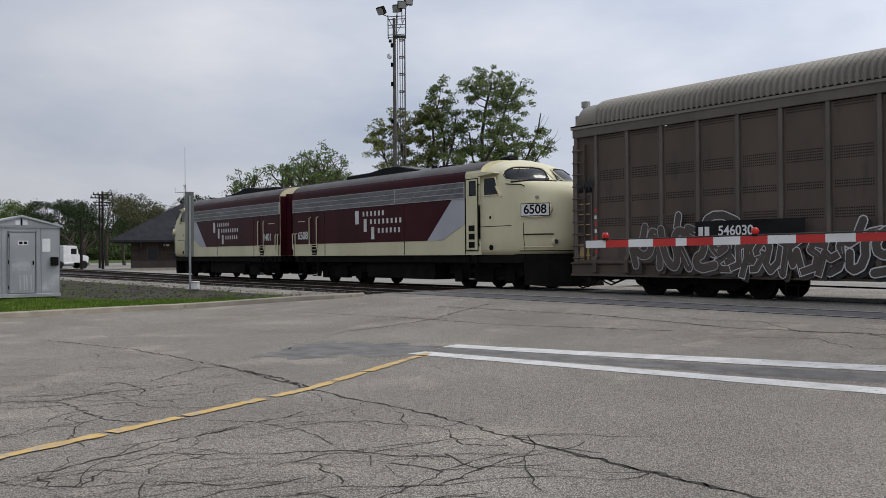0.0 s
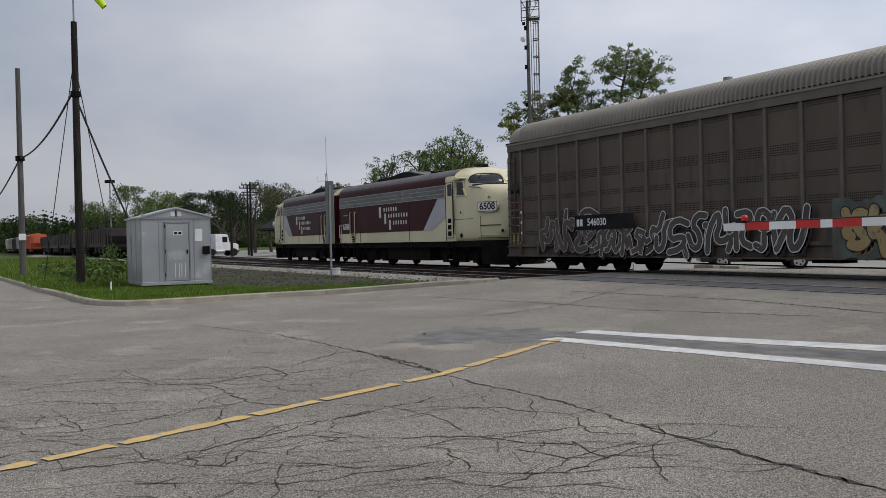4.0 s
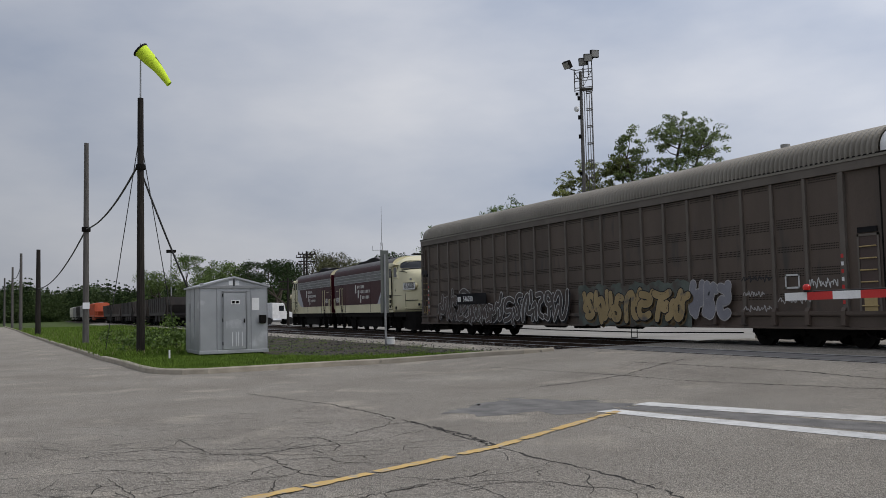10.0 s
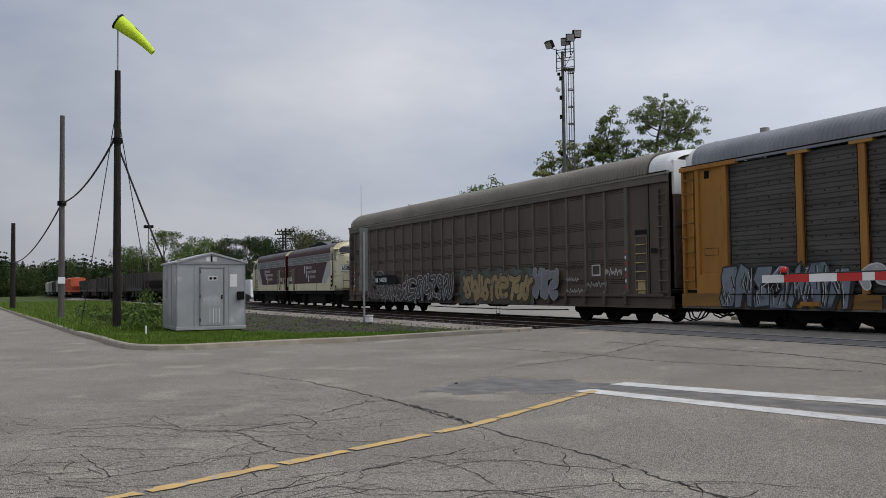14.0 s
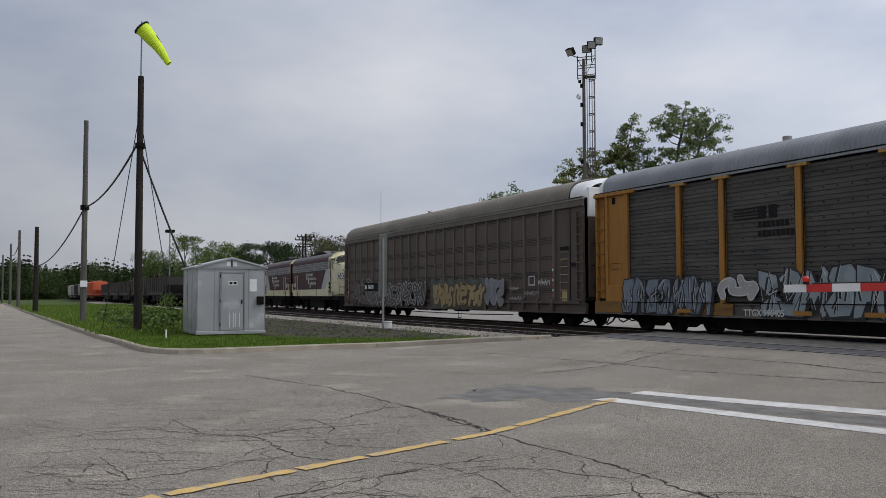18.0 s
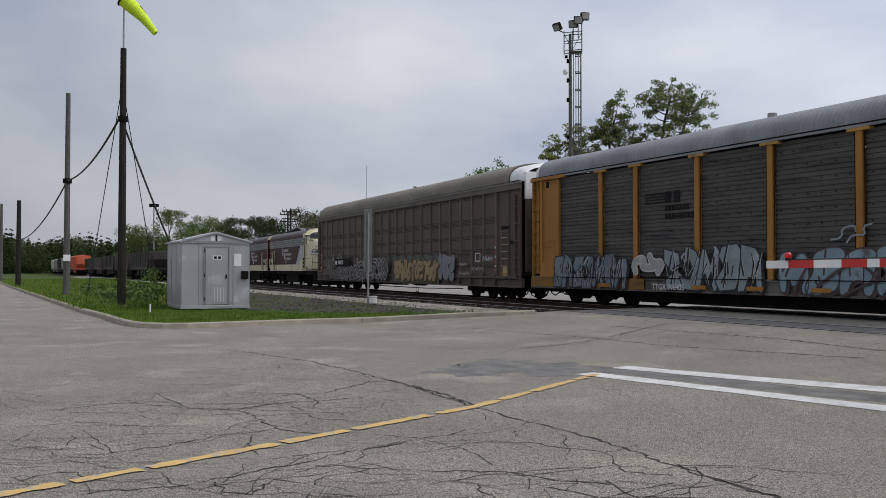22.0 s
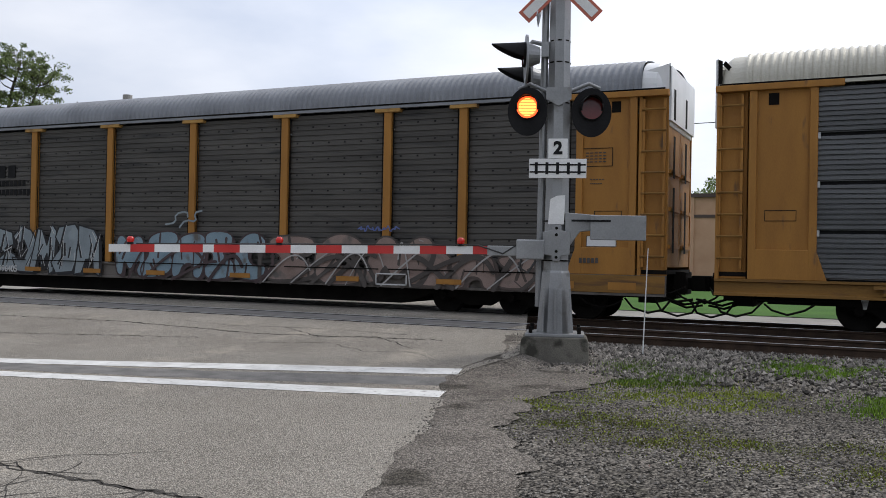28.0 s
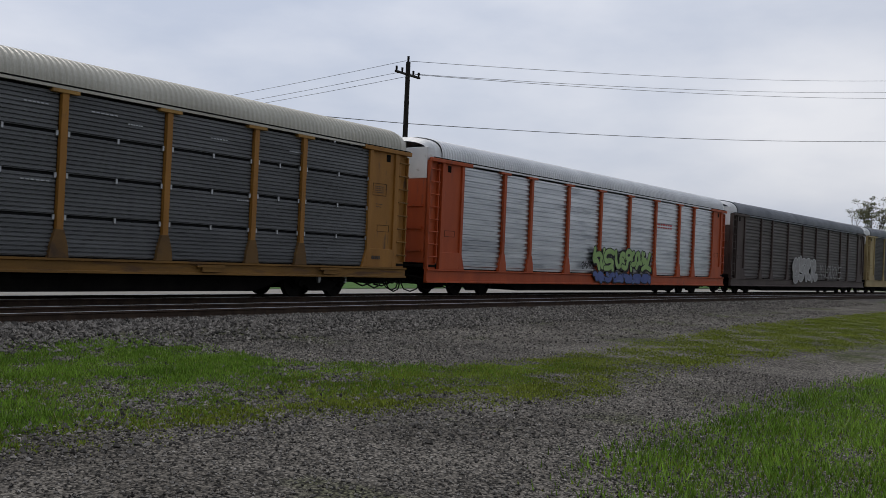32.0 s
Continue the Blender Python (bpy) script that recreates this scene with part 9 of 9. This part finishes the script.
for k, (az, d, h, lf) in enumerate(((70.6, 150, 9.3, LEAF_D), (72.3, 160, 10.3, LEAF_D), (73.3, 155, 12.0, LEAF_D), (75.4, 165, 10.6, LEAF_C), (76.9, 170, 10.5, LEAF_C), (78.6, 175, 10.3, LEAF_B), (80.5, 170, 11.7, LEAF_B),
                                    (82.0, 190, 10.0, LEAF_B), (79.6, 150, 9.2, LEAF_B), (74.6, 140, 8.6, LEAF_C), (71.4, 140, 9.2, LEAF_D), (68.9, 150, 9.0, LEAF_C), (67.2, 150, 9.2, LEAF_B))):
    tree(("fresh green", "bronze-tinted", "dark green")[(lf is LEAF_D) + 2 * (lf is LEAF_C)] + " tree at the edge of the yard", *polar(az, d), h, 4.5, lf, 200 + k, 0.17, 1.5, 150, 0.135, 0.22, 3, bare=0.25 if lf is LEAF_D else 0.0)
SLIM = dict(clump=0.9, leaves=40, size=0.14, first=0.3, depth=4, flat=0.6, bare=0.2)
tree("slender tree in first leaf beside the far track", *polar(-80.0, 150), 14.5, 4.0, LEAF_D, 301, 0.25, **SLIM)
tree("slender tree in first leaf beside the far track", *polar(-82.2, 165), 13.0, 4.5, LEAF_D, 302, 0.25, **SLIM)
tree("green tree behind the brick building", *polar(8.2, 82), 9.2, 3.0, LEAF_B, 303, 0.25, 1.0, 90, 0.12, 0.28, 3)
tree("dark shrub on the roofline of the yard", *polar(67.6, 125), 9.2, 2.5, LEAF_C, 305, 0.2, 1.0, 90, 0.14, 0.28, 3)

# far woods: many mixed crowns of small tufts
rnd = random.Random(77)
for leafm, nm, n in ((LEAF_C, "far_conifer_wood", 190), (LEAF_WOOD, "far_leafy_wood", 150)):
    g = Geo()
    for k in range(n):
        az = rnd.uniform(69, 93.5)
        d = rnd.uniform(345, 430)
        x, y = polar(az, d)
        h = rnd.uniform(9.5, 12.5) * d / 280 * (0.92 + 0.12 * math.sin(az * 1.7))
        if leafm is LEAF_C:
            for j in range(9):
                u = j / 8
                leaf_quads(g, rnd, (x, y, h * (0.1 + 0.92 * u)), 4.6 * (1.05 - u), int(150 * (1.1 - u)), 0.38, 0.5)
        else:
            for j in range(9):
                leaf_quads(g, rnd, (x + rnd.uniform(-5, 5), y + rnd.uniform(-5, 5), h * rnd.uniform(0.15, 0.8)), 3.4, 130, 0.36, 0.8)
    solid(nm, g, leafm, "distant mixed wood along the horizon", "wood", "stuff")
rnd = random.Random(78)
g = Geo()
for k in range(60):
    az = rnd.uniform(-92, -60)
    x, y = polar(az, rnd.uniform(260, 360))
    for j in range(5):
        leaf_quads(g, rnd, (x + rnd.uniform(-4, 4), y + rnd.uniform(-4, 4), rnd.uniform(1, 5)), 2.8, 60, 0.42, 0.8)
solid("far_hedgerow", g, LEAF_B, "distant hedgerow behind the train", "wood", "stuff")

# shrubs behind the kerb
rnd = random.Random(79)
for x, y, h in ((-41.0, 6.0, 1.5), (-43.5, 5.6, 1.3), (-46.0, 7.2, 1.1), (-39.5, 3.9, 0.9), (-50.0, 4.6, 0.8), (-38.6, 5.2, 1.2)):
    g = Geo()
    for j in range(14):
        leaf_quads(g, rnd, (x + rnd.uniform(-0.7, 0.7), y + rnd.uniform(-0.7, 0.7), rnd.uniform(0.2, h)), 0.35, 30, 0.07, 0.8)
    solid("shrub", g, LEAF_B, "low leafy weed shrub behind the kerb", "shrub")


# ---------------------------------------------------------------- grass, stones
def bed_height(y):
    for (a, p), (b, q) in zip(prof, prof[1:]):
        if a <= y <= b:
            return p + (q - p) * (y - a) / (b - a)
    return 0.0


def blades(n, where, height, seed, material, name, label, width=0.012):
    rnd = random.Random(seed)
    g = Geo()
    for _ in range(n):
        x, y, f = where(rnd)
        z = max(ground_z(x, y), island_z(x, y) if x < -23.5 else bed_height(y)) - 0.02
        hgt = height * f * rnd.uniform(0.5, 1.25)
        a = rnd.uniform(0, 6.28)
        dx, dy = math.cos(a) * width, math.sin(a) * width
        lx, ly = rnd.uniform(-0.5, 0.5) * hgt, rnd.uniform(-0.5, 0.5) * hgt
        k = len(g.v)
        g.v += [(x - dx, y - dy, z), (x + dx, y + dy, z), (x + lx, y + ly, z + hgt)]
        g.f.append((k, k + 1, k + 2))
    solid(name, g, material, label, "grass", "stuff")


def inside(poly, x, y):
    hit = False
    for (ax, ay), (bx, by) in zip(poly, poly[1:] + poly[:1]):
        if (ay > y) != (by > y) and x < (bx - ax) * (y - ay) / (by - ay) + ax:
            hit = not hit
    return hit


def poly_field(poly, patchy):
    x0, x1 = min(p[0] for p in poly) - 0.6, max(p[0] for p in poly) + 0.6
    y0, y1 = min(p[1] for p in poly) - 0.6, max(p[1] for p in poly) + 0.6

    def where(rnd):
        while True:
            x, y = rnd.uniform(x0, x1), rnd.uniform(y0, y1)
            w = 0.75 * math.sin(2.3 * x - 1.2 * y + 1.4 * math.sin(1.9 * y)) * math.sin(2.9 * y + 1.1 * math.sin(1.3 * x)) + 0.5 * math.sin(7 * x + 2 * y) * math.sin(6 * y - 3 * x)
            if not inside(poly, x + rnd.gauss(0, 0.3), y + rnd.gauss(0, 0.25)):
                continue
            if w + rnd.gauss(0, 0.6) > patchy:
                return x, y, 0.7 + 0.35 * max(-1, min(1.2, w))
    return where


MOSS_WEST = [(-4.4, 10.4), (-2.6, 9.9), (-0.2, 9.1), (1.2, 10.2), (2.4, 10.0), (3.3, 7.7), (3.2, 7.2), (0.9, 7.3), (-0.5, 7.6), (-2.2, 8.3), (-3.9, 9.0)]
MOSS_EAST = [(3.5, 6.9), (5.0, 7.1), (7.8, 7.5), (9.3, 8.3), (11.8, 7.6), (16.8, 7.3), (11.5, 4.9), (7.6, 6.3), (5.0, 6.8)]
THIN = [(11.5, 5.0), (14.1, 5.4), (18.7, 5.0), (29, 3.5), (50, 4.0), (49.6, 7.7), (29, 8.4), (19.6, 7.7), (16.8, 7.2)]
LUSH = [(5.9, 2.2), (7.6, 2.95), (10.1, 3.2), (14.6, 2.8), (22, 1.8), (22, -4), (8, -4), (7.0, 1.0)]
MOUND = [(-3.0, 11.1), (-3.3, 13.4), (-2.4, 14.2), (-1.9, 12.2), (-0.9, 12.3), (-0.7, 11.2), (-2.0, 10.1), (-3.6, 9.6)]
MOUND_TUFT = [(-3.2, 12.2), (-3.1, 13.6), (-2.3, 14.1), (-1.9, 12.6), (-2.5, 11.6)]
TUFT = [(-1.1, 14.5), (-0.3, 15.0), (0.4, 14.5), (0.2, 13.7), (-0.8, 13.3)]
CLUMP = [(0.15, 11.7), (0.55, 12.4), (1.25, 12.0), (1.15, 11.1), (0.7, 10.9), (0.3, 11.0)]
BACK = [(3.6, 11.2), (4.2, 12.8), (5.2, 13.8), (7.0, 14.0), (8.6, 12.8), (10.4, 13.0), (10.5, 10.5), (10.0, 9.3), (8.6, 8.4), (7.2, 8.8), (7.4, 10.0), (5.4, 10.4)]
FRONT = [(2.6, 7.7), (3.2, 10.2), (4.4, 9.5), (5.4, 9.0), (5.6, 8.0), (4.8, 7.5), (3.4, 7.3)]
GREEN = [(2.4, 7.6), (3.8, 7.0), (5.0, 7.0), (7.8, 7.1), (11.3, 6.2), (15.0, 6.7), (12.0, 8.0), (10.6, 9.6), (10.4, 12.6), (8.6, 12.6), (6.5, 13.6), (4.6, 13.4), (2.2, 12.2), (1.4, 10.6)]
blades(30000, poly_field(BACK, -0.75), 0.085, 18, BLADE, "tall_verge_grass", "taller bright grass at the foot of the ballast", 0.010)
blades(17000, poly_field(FRONT, -0.6), 0.095, 19, BLADE, "tall_verge_grass", "taller bright grass in front of the gravel", 0.010)
blades(24000, poly_field(MOSS_WEST, -0.7), 0.022, 20, DRY_MOSS, "trodden_moss", "brown trodden moss over fine gravel", 0.014)
blades(64000, poly_field(GREEN, -0.4), 0.055, 2, BLADE, "verge_grass", "lush low grass patch in the gravel verge", 0.011)
blades(46000, poly_field(GREEN, -0.75), 0.04, 1, MOSS, "verge_clover", "low yellow-green clover among the verge grass", 0.014)
blades(8000, poly_field(MOSS_WEST, 0.1), 0.03, 13, MOSS, "gravel_moss", "thin moss on trodden gravel", 0.013)
blades(40000, poly_field(MOSS_EAST, -0.7), 0.045, 14, MOSS, "verge_moss", "low moss band along the gravel verge", 0.014)
blades(4600, poly_field(CLUMP, -1.2), 0.085, 15, CLUMP_BLADE, "grass_clump", "taller grass clump in the ballast", 0.010)
blades(5000, poly_field(MOUND, -0.2), 0.045, 6, MOSS, "thin_verge_moss", "patchy moss among stones beside the signal", 0.013)
blades(3000, poly_field(MOUND_TUFT, -0.2), 0.10, 7, CORNER_BLADE, "signal_grass", "grass tufts in the ballast beside the signal", 0.009)
blades(3600, poly_field(TUFT, -0.3), 0.09, 8, CLUMP_BLADE, "ballast_grass", "grass tufts at the foot of the ballast", 0.010)
blades(95000, poly_field(THIN, -0.9), 0.045, 9, MOSS, "far_verge_moss", "thin moss along the gravel verge", 0.018)
blades(80000, poly_field(LUSH, -1.5), 0.12, 10, BLADE, "roadside_grass", "lush uncut grass beside the gravel", 0.009)
blades(30000, poly_field(LUSH, -0.9), 0.05, 11, MOSS, "roadside_moss", "low moss under the roadside grass", 0.014)
blades(1500, poly_field(GREEN, 0.2), 0.10, 3, DRY_BLADE, "dry_grass", "dry pale stalks among the verge grass", 0.006)


def kerb_x(y):
    for (ax, ay), (bx, by) in zip(CURB, CURB[1:]):
        if ay <= y <= by:
            return ax + (bx - ax) * (y - ay) / (by - ay)
    return CURB[0][0] if y < CURB[0][1] else CURB[-1][0]


def strip_where(rnd):
    """Mown strip behind the kerb, ending where the dirt begins."""
    while True:
        x, y = rnd.uniform(-38, -24), rnd.uniform(3.0, 13.3)
        if x > kerb_x(y) - 0.25 or (y > 8.0 and x < dirt_edge(y) + rnd.gauss(0, 0.35)):
            continue
        if SHED_X - SHED_D < x < SHED_X + 0.05 and SHED_Y0 < y < SHED_Y1:
            continue
        return x, y, 0.6 + 0.8 * rnd.random() ** 2


def back_where(rnd):
    while True:
        x, y = -36 - 110 * rnd.random() ** 1.7, rnd.uniform(-1.5, 13.5)
        if x < kerb_x(y) - 0.25 and y < 8.3 + (-36 - x) * 0.12:
            return x, y, 0.7 + 0.9 * rnd.random()


blades(60000, strip_where, 0.085, 4, CORNER_BLADE, "corner_grass", "short mown grass strip behind the kerb", 0.014)
blades(60000, back_where, 0.15, 5, CORNER_BLADE, "rough_grass", "rough uncut grass behind the signal cabin", 0.024)
blades(1800, back_where, 0.22, 12, DRY_BLADE, "corner_weeds", "pale weed stalks behind the kerb", 0.012)



def dirt_where(rnd):
    while True:
        y = rnd.uniform(8.4, 13.8)
        x = dirt_edge(y) - 22 * rnd.random() ** 1.4
        if math.sin(1.7 * x + 2 * math.sin(y)) * math.sin(2.2 * y) + rnd.gauss(0, 0.4) > 0.35:
            return x, y, 0.8


blades(9000, dirt_where, 0.08, 16, CORNER_BLADE, "dirt_weeds", "sparse weeds in the trackside dirt", 0.016)

STONE = []
rnd = random.Random(5)
for k in range(5):
    pts = []
    for d in ((1, 0, 0), (-1, 0, 0), (0, 1, 0), (0, -1, 0), (0, 0, 1), (0, 0, -1)):
        pts.append(tuple(c * rnd.uniform(0.6, 1.2) + rnd.uniform(-0.25, 0.25) for c in d))
    STONE.append(pts)
STONE_F = [(0, 2, 4), (2, 1, 4), (1, 3, 4), (3, 0, 4), (2, 0, 5), (1, 2, 5), (3, 1, 5), (0, 3, 5)]


def stones(n, where, size, seed, name, label, material):
    rnd = random.Random(seed)
    g = Geo()
    for _ in range(n):
        x, y, z = where(rnd)
        s = size * rnd.uniform(0.5, 1.3)
        a = rnd.uniform(0, 6.28)
        c, sn = math.cos(a) * s, math.sin(a) * s
        k = len(g.v)
        g.v += [(x + px * c - py * sn, y + px * sn + py * c, z + pz * s * 0.8) for px, py, pz in STONE[rnd.randrange(5)]]
        g.f += [tuple(k + i for i in f) for f in STONE_F]
    solid(name, g, material, label, "ballast", "stuff")


def ballast_where(rnd):
    x = rnd.uniform(-8.5, 26) if rnd.random() < 0.75 else rnd.uniform(26, 60)
    y = 12.2 + 3.6 * rnd.random() ** 0.75
    while x < road_right(y) + 0.1:
        x += 3
    y2 = y + bend(x)[0]
    return x, y2, max(bed_height(y), ground_z(x, y2)) + 0.01


stones(26000, ballast_where, 0.042, 11, "ballast_stones", "loose crushed grey ballast stones", BALLAST)


def spill_where(rnd):
    x = 1.0 + 44 * rnd.random() ** 1.4
    y = 12.6 - 4.2 * rnd.random() ** 1.6
    if inside(BACK, x, y) and rnd.random() < 0.85:
        y -= 4.5
    return x, y, ground_z(x, y) - 0.004


stones(11000, spill_where, 0.03, 21, "spilled_stones", "ballast stones scattered over the gravel verge", BALLAST)


def between_where(rnd):
    x = rnd.uniform(-8, 40)
    y = rnd.uniform(15.2, 18.8)
    while x < road_right(y) + 0.3:
        x += 4
    return x, y + bend(x)[0], bed_height(y) + 0.01


stones(7000, between_where, 0.04, 12, "track_stones", "ballast stones between the rails", BALLAST)


def west_where(rnd):
    y = rnd.uniform(9.0, 15.6)
    x = min(dirt_edge(min(y, 15.9)), kerb_x(y) - 0.4) - 48 * rnd.random() ** 1.3
    return x, y, max(bed_height(y), island_z(x, y)) + 0.01


stones(4500, west_where, 0.05, 13, "corner_stones", "loose stones between the grass and the tracks", DARK_STONE)


def verge_where(rnd):
    y = rnd.uniform(1.2, 12.5)
    x = rnd.uniform(road_right(y) - 0.15, 16)
    return x, y, ground_z(x, y) - 0.004


stones(45000, verge_where, 0.014, 14, "verge_stones", "small loose stones in the gravel verge", BALLAST)


stones(8000, verge_where, 0.012, 17, "pale_verge_stones", "small pale stones in the gravel verge", PALE_STONE)


def edge_where(rnd):
    y = rnd.uniform(2.5, 15.0)
    x = road_right(y) + rnd.gauss(0.04, 0.13)
    return x, y, max(road_z(x, y) if x < road_right(y) else 0, ground_z(x, y)) + 0.002


stones(2500, edge_where, 0.012, 15, "edge_stones", "loose stones along the broken road edge", BALLAST)
wh = thing("marker_rod", "thin white fibreglass marker rod beside the track", "marker rod", pose(-3.1, 14.4, 0.08))
part("rod", Geo().rod((0, 0, 0), (0.06, 0, 1.75), 0.012, 0.008, 6), WHITE, wh)


# ---------------------------------------------------------------- movement
S_ROWS = [(0.0, 0.02), (1.0, -2.84), (2.0, -5.7), (2.5, -7.06), (3.0, -8.36), (4.0, -10.88), (4.5, -12.12), (5.0, -13.28), (6.0, -15.56), (7.0, -17.9), (8.0, -20.23), (9.0, -22.53), (10.0, -24.7), (11.0, -26.79),
          (12.0, -28.88), (13.0, -30.89), (14.0, -32.76), (15.0, -34.44), (16.0, -35.92), (17.0, -37.27), (18.0, -38.55), (19.0, -39.71), (20.0, -40.69), (21.0, -41.42), (22.0, -41.93), (23.0, -42.21), (24.0, -42.27), (32.0, -42.27)]


def travel(t):
    for (a, p), (b, q) in zip(S_ROWS, S_ROWS[1:]):
        if a <= t <= b:
            return p + (q - p) * (t - a) / (b - a)
    return S_ROWS[-1][1]


def car_pose(x, turn, half):
    """Each car rides on its two trucks, half metres before and behind its middle."""
    ya, yb = (TRACK_Y + bend(q)[0] + siding(q) for q in (x - half, x + half))
    return pose(x, (ya + yb) / 2, RAIL_Z, 0, 0, turn + math.degrees(math.atan2(yb - ya, 2 * half)))


def motions():
    steps = [round(0.5 * k, 1) for k in range(49)] + [32.0]
    for car, x0, turn in TRAIN:
        walk(car, [(t, car_pose(x0 + travel(t), turn, 5.2 if turn or car is loco_a else 10.4)) for t in steps])
    times = [round(k * 0.2, 1) for k in range(120)] + [24.0, 32.0]
    for w, car in MOVING_WHEELS:
        sign = -1 if car is loco_b else 1
        base = w.location.copy()
        walk(w, [(t, pose(base.x, base.y, base.z, 0, sign * math.degrees(travel(t) / WHEEL_R), 0)) for t in times])
    # the windsock swings in the wind
    walk(sock, [(t, pose(*SOCK_AT, 0, drop, yaw)) for t, drop, yaw in SOCK_ROWS])


motions()
